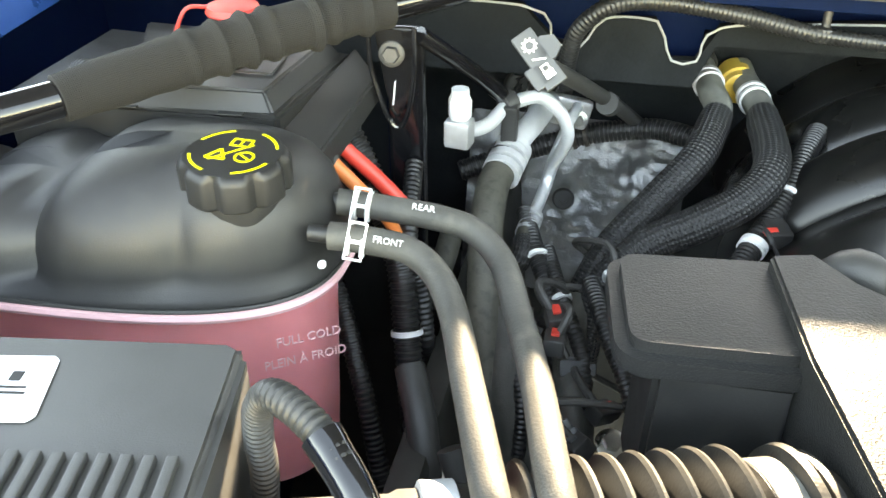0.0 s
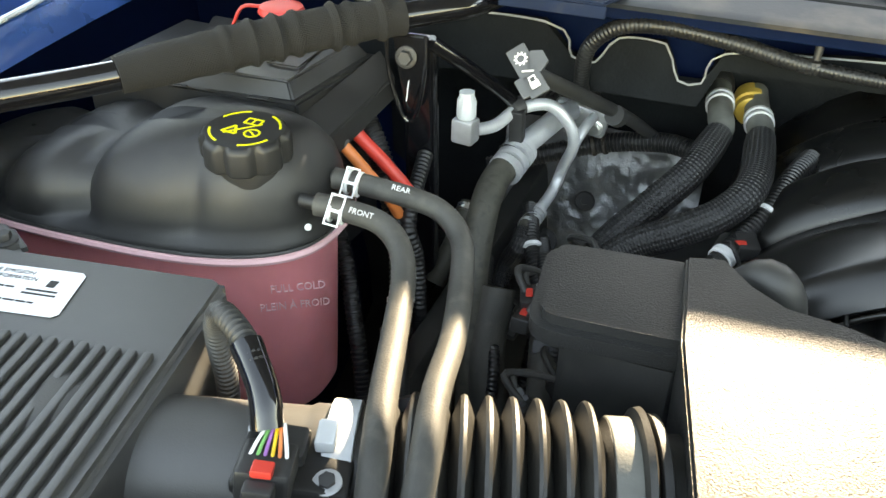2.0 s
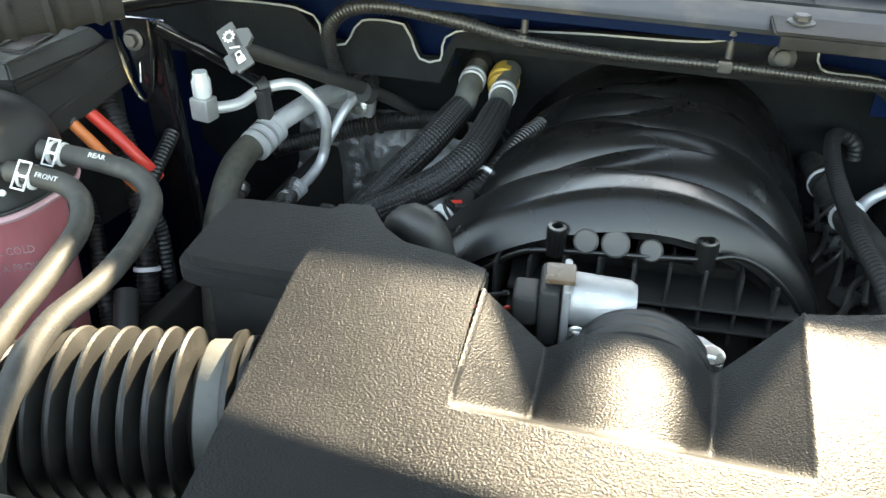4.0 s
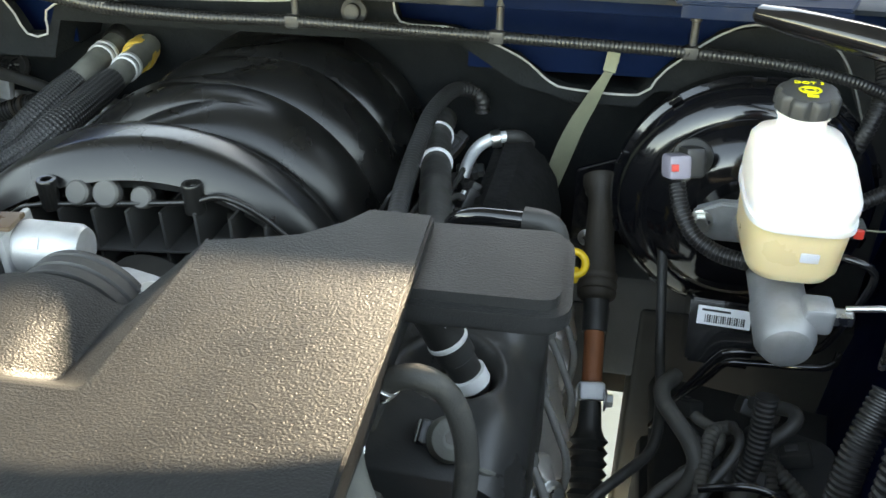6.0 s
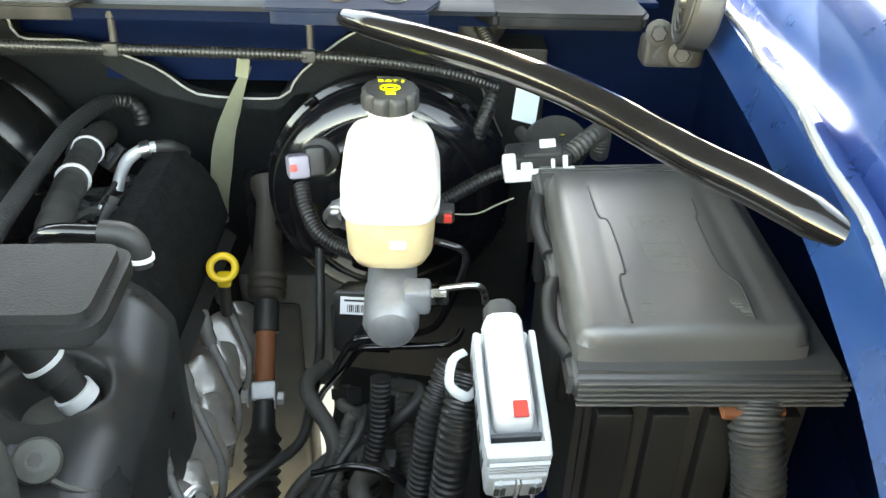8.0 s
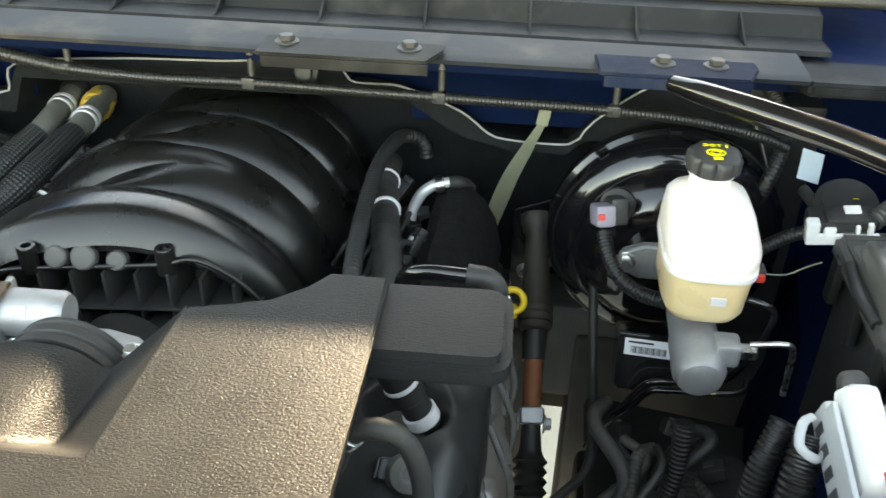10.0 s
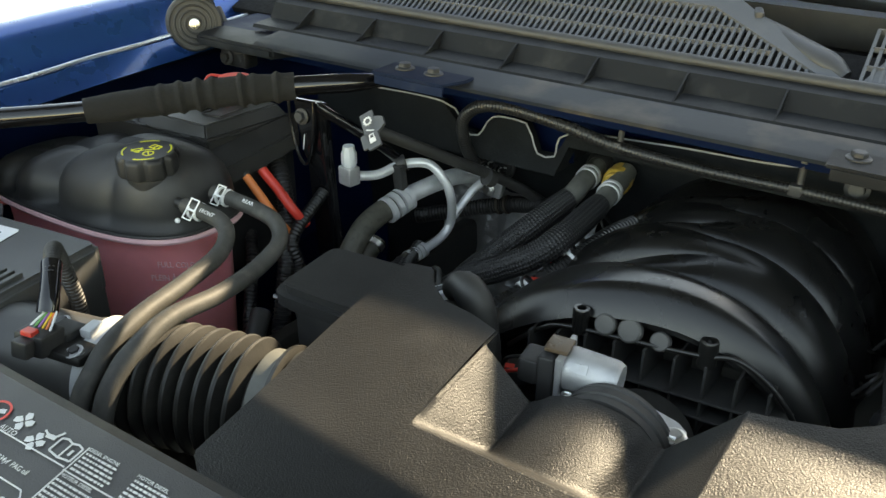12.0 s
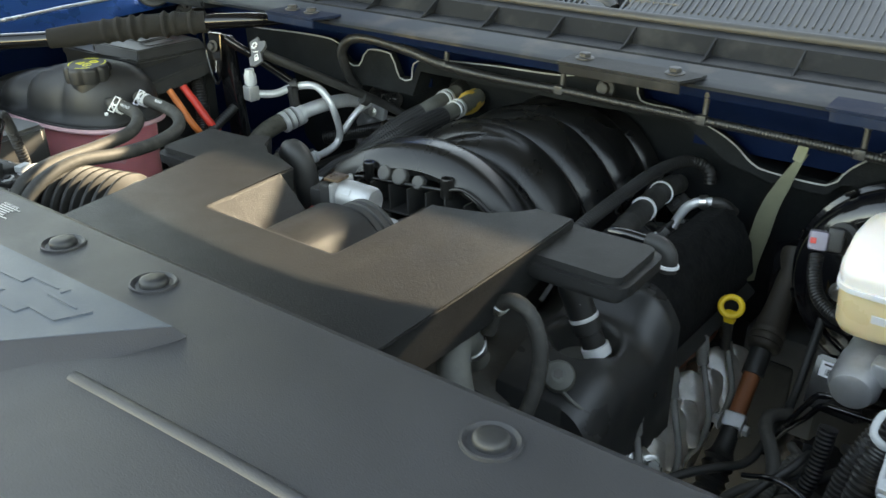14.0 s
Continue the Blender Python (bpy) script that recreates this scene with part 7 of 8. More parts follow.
# spark plug shields and leads
def plug_shield(x, y, z, turn):
    """Petal of bent foil with a boot and a lead beside it."""
    t = thing("spark_plug_shield", (x, y, z), "bent silver foil spark plug heat shield with grey lead", "heat shield", "spark plug shields")
    nrm = Vector((0.50 + 0.2 * math.sin(turn), -0.55, 0.62)).normalized()
    down = Vector((0.30, -0.25 + 0.2 * math.sin(turn * 1.7), -0.90))
    down = (down - nrm * down.dot(nrm)).normalized()
    side = nrm.cross(down)
    for q, (ox, oy, size) in enumerate(((0.0, 0.0, 1.0), (0.012, 0.040, 0.72))):
        verts, faces = [], []
        nu, nv = 14, 14
        o = Vector((x + ox, y + oy, z - 0.012 * q))
        for j in range(nv + 1):
            v = j / nv
            half = 0.032 * size * math.sqrt(max(0.03, 1 - (2 * v - 1) ** 4)) * (1.05 - 0.35 * v)
            for i in range(nu + 1):
                u = 2 * i / nu - 1
                p = o + side * (half * u) + down * (0.090 * size * v) + nrm * (0.016 * (1 - u * u) * (0.5 + 0.5 * v) - 0.010 * v * v)
                p += nrm * 0.004 * noise.noise(p * 42 + Vector((turn, 0, 0))) + side * 0.004 * noise.noise(p * 60)
                verts.append(p)
        for j in range(nv):
            for i in range(nu):
                k = j * (nu + 1) + i
                faces.append((k, k + 1, k + nu + 2, k + nu + 1))
        bm = from_lists(verts, faces)
        bmesh.ops.solidify(bm, geom=bm.faces[:], thickness=0.0012)
        part("foil_petal", bm, M_SHIELD, t, auto=70)
    boot = Vector((x - 0.002, y + 0.014, z + 0.050)) + nrm * 0.014
    part("boot", lathe([(0.0085, 0), (0.0105, 0.004), (0.0105, 0.020), (0.0085, 0.024), (0.0085, 0.038), (0.006, 0.042)], boot, (0.32, -0.30, -0.9), 18), M_GREYBOOT, t, "grey lead boot")
    e = boot + Vector((0.013, -0.012, -0.036)) + nrm * 0.002
    part("lead", tube([e, e + Vector((0.016, -0.020, -0.022)), e + Vector((0.030, -0.034, -0.055)), e + Vector((0.026, -0.040, -0.095)), e + Vector((0.004, -0.04, -0.14))], 0.0044, 10, 0.005), M_GREYBOOT, t, "grey ignition lead")
    return t


for k, (x, y, z) in enumerate(((0.341, 0.764, 0.915), (0.339, 0.860, 0.915), (0.337, 0.957, 0.914), (0.336, 1.045, 0.908))):
    plug_shield(x, y, z, k * 1.3)
t = thing("exhaust_manifold", (0.34, 0.88, 0.86), "rust-flecked cast exhaust manifold with foil shield", "exhaust manifold")
part("log", tube([(0.318, 0.70, 0.89), (0.328, 0.80, 0.87), (0.33, 0.95, 0.86), (0.325, 1.08, 0.84), (0.32, 1.14, 0.75)], 0.027, 18, 0.012, wobble=0.2), M_SHIELD, t, "dented foil skin")
part("flange", tube([(0.30, 0.70, 0.93), (0.305, 0.9, 0.92), (0.30, 1.1, 0.90)], 0.018, 10, 0.02, wobble=0.2), M_RUST, t, "rust-brown flange")

t = thing("dipstick", (0.365, 0.987, 0.989), "oil dipstick with a yellow ring handle", "dipstick")
hm = pose(0.374, 0.975, 1.023, 38, 14, 0)
part("handle", join(tube([hm @ Vector((0.0135 * math.cos(radians(15 * k)), 0.0135 * math.sin(radians(15 * k)), 0)) for k in range(25)], 0.0042, 10, 0.004), box((0.373, 0.979, 1.005), (0.016, 0.012, 0.018), 0.004)), M_YELLOW, t, "yellow ring handle")
part("stem", tube([(0.371, 0.983, 0.999), (0.367, 0.995, 0.972), (0.362, 1.01, 0.937)], 0.007, 10, 0.005), M_RUBBER_BLACK, t, "black stem")
part("tube", tube([(0.357, 1.028, 0.953), (0.365, 1.033, 0.898), (0.369, 0.998, 0.838), (0.357, 0.948, 0.748)], 0.0045, 10, 0.006), M_STEEL, t, "thin steel tube")


def steering_shaft():
    t = thing("steering_shaft", (0.40, 1.05, 0.88), "steering shaft with a rust-orange sleeve and rubber boot", "steering shaft")
    a, d = Vector((0.395, 1.165, 1.032)), Vector((0.05, -0.77, -0.635)).normalized()
    part("boot", lathe([(0.024, 0), (0.024, 0.01), (0.016, 0.03), (0.018, 0.09), (0.021, 0.115), (0.021, 0.124), (0.0235, 0.127), (0.0235, 0.132), (0.021, 0.135), (0.0235, 0.138), (0.0235, 0.143), (0.021, 0.146), (0.0235, 0.149), (0.022, 0.155), (0.016, 0.16)], a, d, 30), M_BROWNRUBBER, t, "dusty ribbed rubber boot")
    part("collar", lathe([(0.0150, 0.158), (0.0150, 0.198)], a, d, 24), M_RUBBER_BLACK, t, "black collar")
    part("sleeve", lathe([(0.0118, 0.196), (0.0118, 0.258)], a, d, 24), M_RUST, t, "rust-orange sleeve")
    j = a + d * 0.268
    part("joint", join(box(tuple(j), (0.030, 0.022, 0.026), 0.004, (45, 0, 8)), hexbolt(tuple(j + Vector((0.015, -0.012, 0))), (1, 0, 0), 0.008, 0.010), hexbolt(tuple(j + Vector((-0.015, -0.010, 0))), (-1, 0, 0), 0.008, 0.010)), M_ALU, t, "dull steel clamp joint")
    prof = [(0.012, 0.28), (0.014, 0.31)]
    for k in range(6):
        prof += [(0.017, 0.318 + 0.012 * k), (0.022, 0.324 + 0.012 * k)]
    prof += [(0.014, 0.395), (0.013, 0.52)]
    part("bellows", lathe(prof, a, d, 24), M_RUBBER_BLACK, t, "black bellows")
    return t


steering_shaft()
line("black rubber hose curving below the steering shaft", [(0.468, 1.075, 1.03), (0.472, 1.03, 0.989), (0.477, 0.955, 0.93), (0.477, 0.87, 0.92), (0.470, 0.83, 0.908), (0.445, 0.79, 0.912), (0.422, 0.76, 0.911), (0.38, 0.70, 0.90)], 0.0056, M_RUBBER_BLACK, "rubber_hose", "hose")
t = thing("firewall_bracket", (0.385, 1.155, 0.99), "black bracket with bright bolts on the firewall", "bracket")
part("plate", prism([(-0.02, -0.09), (0.012, -0.09), (0.02, 0.02), (0.04, 0.05), (0.03, 0.06), (-0.02, 0.04)], -0.003, 0.003, 0.0015, m=pose(0.382, 1.165, 1.002, 90, 0, 0)), M_GLOSS, t)
for p in ((0.386, 1.158, 1.017), (0.382, 1.158, 0.948)):
    part("bolt", hexbolt(p, (0, -1, 0.2), 0.007, 0.008), M_STEEL, t)

# front right of the engine: water hoses and pulley side
for label, pts, r, mat in (
        ("black rubber heater hose arching at the engine front", [(0.262, 0.588, 1.130), (0.276, 0.586, 1.166), (0.299, 0.582, 1.181), (0.318, 0.585, 1.166), (0.329, 0.584, 1.130), (0.330, 0.572, 1.09), (0.322, 0.552, 1.05), (0.302, 0.528, 1.01), (0.28, 0.50, 0.97)], 0.0080, M_RUBBER),
        ("thick grey radiator hose at the engine front", [(0.235, 0.60, 1.08), (0.250, 0.565, 1.128), (0.262, 0.535, 1.138), (0.280, 0.510, 1.126), (0.305, 0.490, 1.095), (0.33, 0.465, 1.04), (0.34, 0.42, 0.95)], 0.0165, M_PALEHOSE),
        ("thin weathered hose at the engine front", [(0.34, 0.66, 0.98), (0.36, 0.62, 0.97), (0.36, 0.56, 0.95), (0.34, 0.50, 0.9)], 0.011, M_RUBBER)):
    t = thing("rubber_hose", pts[0], label, "hose")
    part("hose", tube(pts, r, 16, 0.008), mat, t)
    part("clamp", ring(pts, 0.12, r + 0.0004, 0.011, 0.0016), M_STEEL, t, "worm-drive band clamp")
t = thing("belt_pulley", (0.23, 0.56, 1.0), "dark grooved belt pulley at the engine front", "pulley")
part("pulley", lathe([(0.05, 0), (0.06, 0.003), (0.06, 0.02), (0.05, 0.024), (0.03, 0.014), (0.012, 0.02)], (0.24, 0.60, 0.98), (0, -1, 0), 36), M_DULL, t)
t = thing("oil_sensor", (0.304, 0.672, 1.040), "pale dusty sensor with a ribbed plug", "sensor")
part("knob", lathe([(0.015, -0.010), (0.018, -0.004), (0.0185, 0.006), (0.016, 0.012), (0.009, 0.015), (0.007, 0.0152)], (0.301, 0.668, 1.046), (0.35, -0.65, 0.68), 28), M_PALEHOSE, t)
part("bolt", hexbolt((0.304, 0.661, 1.055), (0.35, -0.65, 0.68), 0.006, 0.004), M_ENGINE, t, "dull centre bolt")
part("plug", box((0.286, 0.672, 1.044), (0.024, 0.020, 0.020), 0.004, (40, 20, 10)), M_GREYDARK, t, "ribbed plug")
for k in range(4):
    part("rib", box((0.2765 + 0.005 * k, 0.6655, 1.0525), (0.0016, 0.018, 0.003), 0.0006, (40, 20, 10)), M_PALEHOSE, t)
part("lead", tube([(0.309, 0.660, 1.038), (0.322, 0.655, 1.034), (0.334, 0.658, 1.026), (0.345, 0.672, 1.012), (0.356, 0.690, 0.985)], 0.0026, 8, 0.004), M_PALEHOSE, t, "thin pale lead")
for k in range(4):
    p = (0.345 + 0.012 * k, 0.70 + 0.02 * k, 0.93 - 0.01 * k)
    t = thing("bolt", p, "dull steel bolt with a washer", "bolt", "bay bolts")
    part("head", hexbolt(p, (0.6, -0.5, 0.6), 0.009, 0.01), M_STEEL, t)


# ---------------------------------------------------------------- throttle body
def throttle_body():
    t = thing("throttle_assembly", (0, 0.696, 1.156), "cast aluminium throttle body with a motor housing", "throttle body")
    part("motor", lathe([(0.0195, 0), (0.0205, 0.003), (0.0195, 0.043), (0.0165, 0.048), (0.008, 0.049)], (-0.024, 0.664, 1.183), (0.98, 0.13, -0.03), 36), M_ALU, t, "round motor housing")
    part("flange", box((-0.027, 0.663, 1.176), (0.006, 0.046, 0.056), 0.002, (0, 0, 9)), M_ALU, t)
    part("cover", box((-0.039, 0.661, 1.176), (0.016, 0.042, 0.050), 0.004, (0, 0, 9)), M_PLASTIC, t, "black cover")
    part("film", box((-0.032, 0.66, 1.2055), (0.022, 0.024, 0.004), 0.001, (0, 0, 9)), M_BROWNFILM, t, "brown film tab")
    part("plug", box((-0.056, 0.656, 1.178), (0.02, 0.03, 0.026), 0.004, (0, 0, 9)), M_PLASTIC, t, "black wiring plug")
    part("plate_mark", box((-0.006, 0.6505, 1.1955), (0.012, 0.009, 0.0012), 0.0003, (48, 0, 8)), M_ALU, t)
    part("bore", lathe([(0.050, 0), (0.050, 0.01), (0.046, 0.012), (0.046, 0.05)], (0.035, 0.676, 1.098), (0, 1, 0), 40), M_ROUGHBLACK, t, "round bore housing")
    part("cuff", lathe([(0.050, -0.03), (0.053, -0.028), (0.053, -0.02), (0.050, -0.018), (0.053, -0.016), (0.053, -0.008), (0.050, -0.006), (0.0525, -0.004), (0.0525, 0.0), (0.049, 0.002)], (0.035, 0.648, 1.144), (0, 1, 0), 40), M_RUBBER_BLACK, t, "ribbed rubber cuff")
    part("arm", prism([(0.010, 0.664), (0.030, 0.679), (0.052, 0.680), (0.078, 0.674), (0.091, 0.664), (0.094, 0.650), (0.088, 0.641), (0.076, 0.640), (0.066, 0.648), (0.050, 0.656), (0.030, 0.656)], 1.150, 1.166, 0.004), M_ALU, t, "cast arm")
    part("bolt", hexbolt((0.083, 0.649, 1.167), (0, -0.1, 1), 0.0062, 0.005), M_STEEL, t)
    part("bolt", hexbolt((-0.014, 0.646, 1.163), (0, -1, 0.2), 0.005, 0.006), M_STEEL, t)
    return t


throttle_body()
for s, pts in ((0, [(-0.075, 0.68, 1.165), (-0.10, 0.685, 1.15), (-0.115, 0.70, 1.12)]), (1, [(-0.072, 0.675, 1.155), (-0.10, 0.67, 1.14), (-0.12, 0.69, 1.10)])):
    line("red and black throttle wires", pts, 0.002, M_RED if s else M_RUBBER_BLACK, "throttle_wire", "wire")

# engine block: dark mass that fills the bay below
t = thing("engine_block", (0.04, 0.85, 0.7), "grimy dark engine block below the manifold", "engine")
part("block", box((0.04, 0.86, 0.78), (0.44, 0.62, 0.46), 0.03), M_ENGINE, t)
part("left_head", _placed(box((0, 0, 0), (0.13, 0.50, 0.12), 0.02), pose(-0.20, 0.87, 0.96, 0, -40, 0)), M_DULL, t, "black left valve cover")
part("front_case", box((0.05, 0.55, 0.85), (0.34, 0.08, 0.40), 0.03), M_ENGINE, t, "front timing case")
t = thing("splash_shield", (0, 0.6, 0.5), "black plastic splash shields around the engine", "shield")
part("left_shield", box((-0.42, 0.65, 0.78), (0.03, 1.0, 0.5), 0.01, (0, -8, 0)), M_ROUGHBLACK, t)
part("left_floor", box((-0.60, 0.66, 0.70), (0.44, 1.0, 0.03), 0.01, (0, -6, 0)), M_ROUGHBLACK, t)
part("rear_floor", box((-0.1675, 1.2, 0.55), (1.185, 0.1, 0.6), 0.01), M_ROUGHBLACK, t)
part("rear_side", box((0.636, 1.2, 0.55), (0.348, 0.1, 0.6), 0.01), M_ROUGHBLACK, t)
part("rear_lintel", box((0.44, 1.2, 0.81), (0.20, 0.09, 0.17), 0.01), M_TUNNEL, t, "grey felt over the tunnel")
part("right_floor", box((0.70, 0.62, 0.76), (0.44, 0.92, 0.03), 0.01, (0, 8, 0)), M_ROUGHBLACK, t)
part("front_floor", box((0.05, 0.42, 0.66), (1.2, 0.34, 0.03), 0.01), M_ROUGHBLACK, t)
part("right_mount", box((0.60, 0.76, 0.84), (0.10, 0.30, 0.08), 0.02, (10, 14, 0)), M_SHEET, t, "dusty frame shelf")
for k in range(14):
    a = random.Random(k)
    x, y, z = a.uniform(0.47, 0.62), a.uniform(0.66, 0.95), a.uniform(0.86, 0.97)
    pts = [(x, y, z), (x + a.uniform(-.03, .03), y - a.uniform(.03, .06), z + a.uniform(-.01, .03)), (x + a.uniform(-.06, .06), y - a.uniform(.07, .12), z - a.uniform(.02, .06)), (x + a.uniform(-.06, .06), y - a.uniform(.09, .14), z - a.uniform(.10, .16))]
    if k % 3 == 0:
        loom("dusty corrugated loom deep below the booster", pts, a.uniform(0.007, 0.011), 0.005, mat=M_RUBBER)
    else:
        line("weathered rubber cable deep in the bay", pts, a.uniform(0.004, 0.010), M_RUBBER if k % 3 == 1 else M_RUBBER_BLACK, "rubber_cable", "cable")
for k in range(7):
    a = random.Random(50 + k)
    p = Vector((a.uniform(0.50, 0.61), a.uniform(0.74, 0.93), a.uniform(0.88, 0.95)))
    t = thing("wiring_plug", p, "small dusty wiring plug below the booster", "plug", "small wiring plugs")
    turn = (a.uniform(-40, 40), a.uniform(-40, 40), a.uniform(0, 180))
    part("shell", _placed(join(box((0, 0, 0), (0.030, 0.020, 0.018), 0.003), box((0.018, 0, 0), (0.010, 0.015, 0.013), 0.002)), pose(*p, *turn)), (M_PLASTIC, M_GREYDARK, M_PLASTIC)[k % 3], t)
    part("latch", _placed(box((0.002, 0, 0.010), (0.012, 0.007, 0.003), 0.001), pose(*p, *turn)), M_GREYDARK, t)

# plugs and wires between the manifold and the valve cover
for k in range(10):
    a = random.Random(80 + k)
    p = Vector((a.uniform(0.205, 0.275), 0.86 + 0.031 * k, a.uniform(1.045, 1.085)))
    t = thing("wiring_plug", p, "black wiring plug beside the manifold flank", "plug", "manifold wiring plugs")
    turn = (a.uniform(-30, 30), a.uniform(-50, 20), a.uniform(-40, 60))
    part("shell", _placed(join(box((0, 0, 0), (0.026, 0.018, 0.016), 0.003), box((0.016, 0, 0), (0.010, 0.014, 0.012), 0.002)), pose(*p, *turn)), (M_PLASTIC, M_PLASTIC, M_GREYDARK)[k % 3], t)
    part("latch", _placed(box((0.002, 0, 0.009), (0.012, 0.007, 0.003), 0.001), pose(*p, *turn)), M_GREY if k % 4 == 0 else M_GREYDARK, t)
    part("wire", tube([p, p + Vector((a.uniform(-.02, .01), -0.02, 0.015)), p + Vector((a.uniform(-.03, .0), -0.05, 0.01)), p + Vector((a.uniform(-.04, -.01), -0.08, -0.01))], 0.0034, 8, 0.006), M_TAPE, t, "taped wires")


# ---------------------------------------------------------------- front sight shield
def front_shield():
    t = thing("radiator_cover", (0.1, 0.15, 1.25), "grained black radiator cover with push pins and print", "radiator cover")
    verts, faces = [], []
    xs = [-0.40 + 0.05 * i for i in range(24)]
    prof = [(0.030, -0.075), (0.026, -0.02), (0.018, -0.003), (0.004, 0.004), (-0.15, 0.0075), (-0.30, 0.008), (-0.45, 0.0), (-0.50, -0.08)]
    for x in xs:
        ye = 0.313 + 0.048 * (x + 0.2)
        if x > 0.6:
            ye -= (x - 0.6) * 0.3
        for dy, dz in prof:
            verts.append((x, ye + dy * 0.8, 1.2615 + dz))
    n = len(prof)
    for i in range(len(xs) - 1):
        for k in range(n - 1):
            faces.append((i * n + k, i * n + k + 1, (i + 1) * n + k + 1, (i + 1) * n + k))
    part("panel", from_lists(verts, faces), M_SHROUD, t, "grained panel", auto=25)
    # raised panel, laid out about its own corner
    rim = [(-0.044, 0.247), (0.220, 0.264), (0.142, 0.176), (0.112, 0.130), (0.068, 0.130)]
    foot = [(-0.058, 0.249), (0.229, 0.269), (0.212, 0.194), (0.193, 0.151), (0.150, 0.100), (0.043, 0.120)]
    slope_faces = [(0, 1, 6, 5), (1, 2, 7, 6), (2, 8, 7), (2, 3, 9, 8), (3, 4, 10, 9), (4, 0, 5, 10)]
    v = [(x, y, 1.2755) for x, y in rim] + [(x, y, 1.264 + 0.004 * (y > 0.2)) for x, y in foot]
    slab = from_lists([(x * 0.998 + 0.0002, y * 0.998 + 0.0004, z) for x, y, z in v[:5]] + [(x, y, 1.2762) for x, y in rim], [(5, 6, 7, 8, 9), (0, 1, 6, 5), (1, 2, 7, 6), (2, 3, 8, 7), (3, 4, 9, 8), (4, 0, 5, 9)])
    part("sloping_side", from_lists(v, slope_faces), M_SHROUD, t, "sloping grey side of the raised panel", auto=20)
    bmesh.ops.recalc_face_normals(slab, faces=slab.faces)
    bmesh.ops.bevel(slab, geom=[e for e in slab.edges if len(e.link_faces) == 2], offset=0.0003, segments=1, affect="EDGES", clamp_overlap=True)
    slab.faces.ensure_lookup_table()
    part("raised_panel", slab, M_SKYSHEEN, t, "raised panel top with blue sky sheen in its colour")
    # plain embossed outline in the raised panel
    for o in ([(0.032, 0.212), (0.038, 0.225), (0.069, 0.228), (0.068, 0.237), (0.103, 0.240)], [(0.111, 0.238), (0.112, 0.245)], [(0.105, 0.231), (0.143, 0.233)], [(0.019, 0.203), (0.061, 0.207)], [(0.069, 0.206), (0.070, 0.213)], [(0.066, 0.198), (0.111, 0.202), (0.112, 0.212), (0.146, 0.214), (0.157, 0.238)]):
        for (xa, ya), (xb, yb) in zip(o, o[1:]):
            part("embossed_line", box(((xa + xb) / 2, (ya + yb) / 2, 1.2762), (math.hypot(xb - xa, yb - ya) + 0.001, 0.0018, 0.0016), 0.0005, (0, 0, math.degrees(math.atan2(yb - ya, xb - xa)))), M_SKYSHEEN, t)
    for x, y in ((0.009, 0.292), (0.137, 0.301), (0.468, 0.315)):
        pin = part("push_pin", lathe([(0.0195, -0.003), (0.0195, 0.0008), (0.0180, 0.0012), (0.0150, -0.0010), (0.0146, -0.004), (0.012, -0.0045)], (x, y, 1.2675), (0, 0.05, 1), 36), M_SHROUD, t, "recessed pin seat")
        part("pin_head", lathe([(0.0118, -0.003), (0.0118, 0.003), (0.0108, 0.0050), (0.0085, 0.0062), (0.004, 0.0068)], (x, y, 1.2660), (0, 0.05, 1), 30), M_PLASTIC, pin, "round pin head")
    part("ridge", tube([(0.212, 0.191, 1.2665), (0.31, 0.200, 1.2665), (0.414, 0.208, 1.2665), (0.60, 0.216, 1.2660)], 0.0055, 12, 0.02), M_SHROUD, t, "moulded ridge")
    # printed notice: rows run along the rear edge, columns lean a little
    def at(x, y):
        return Matrix(((1.0, -0.28, 0, x), (0.068, 0.96, 0, y), (0, -0.028, 1, 1.2661 + 0.028 * (0.3176 - y)), (0, 0, 0, 1)))

    def P(b, x, y):
        return _placed(b, at(x, y))

    def stroke(a, b, w, z=0.0003):
        return box(((a[0] + b[0]) / 2, (a[1] + b[1]) / 2, z), (math.hypot(b[0] - a[0], b[1] - a[1]), w, 0.0003), 0, (0, 0, math.degrees(math.atan2(b[1] - a[1], b[0] - a[0]))))

    def loop(pts, w, z=0.0003):
        return [stroke(a, b, w, z) for a, b in zip(pts, pts[1:] + pts[:1])]

    def arc(r, n, a0=0.0, a1=360.0):
        return [(r * math.cos(radians(a0 + (a1 - a0) * k / n)), r * math.sin(radians(a0 + (a1 - a0) * k / n))) for k in range(n)]

    part("warning_field", P(prism(rounded([(-0.022, -0.012), (0.022, -0.012), (0.022, 0.012), (-0.022, 0.012)], 0.003), 0.0, 0.0005, 0), -0.2905, 0.2850), M_ORANGEPRINT, t, "orange warning field")
    part("warning_triangle", P(join(*loop([(-0.012, -0.008), (0.012, -0.008), (0.0, 0.011)], 0.0024, 0.0007), stroke((0, -0.003), (0, 0.005), 0.0016, 0.0007), box((0, -0.0055, 0.0007), (0.0016, 0.0016, 0.0003), 0)), -0.2905, 0.2850), M_INK, t, "black triangle")
    part("ban_ring", P(join(*loop(arc(0.0098, 24), 0.0018), stroke((-0.007, 0.007), (0.007, -0.007), 0.0016, 0.0005)), -0.254, 0.286), M_RED, t, "red ban ring")
    part("ban_sign", P(join(stroke((-0.006, -0.003), (0.006, 0.003), 0.0040), stroke((-0.006, -0.003), (-0.003, -0.005), 0.003)), -0.254, 0.286), M_PRINTWHITE, t, "white sign in the ban ring")
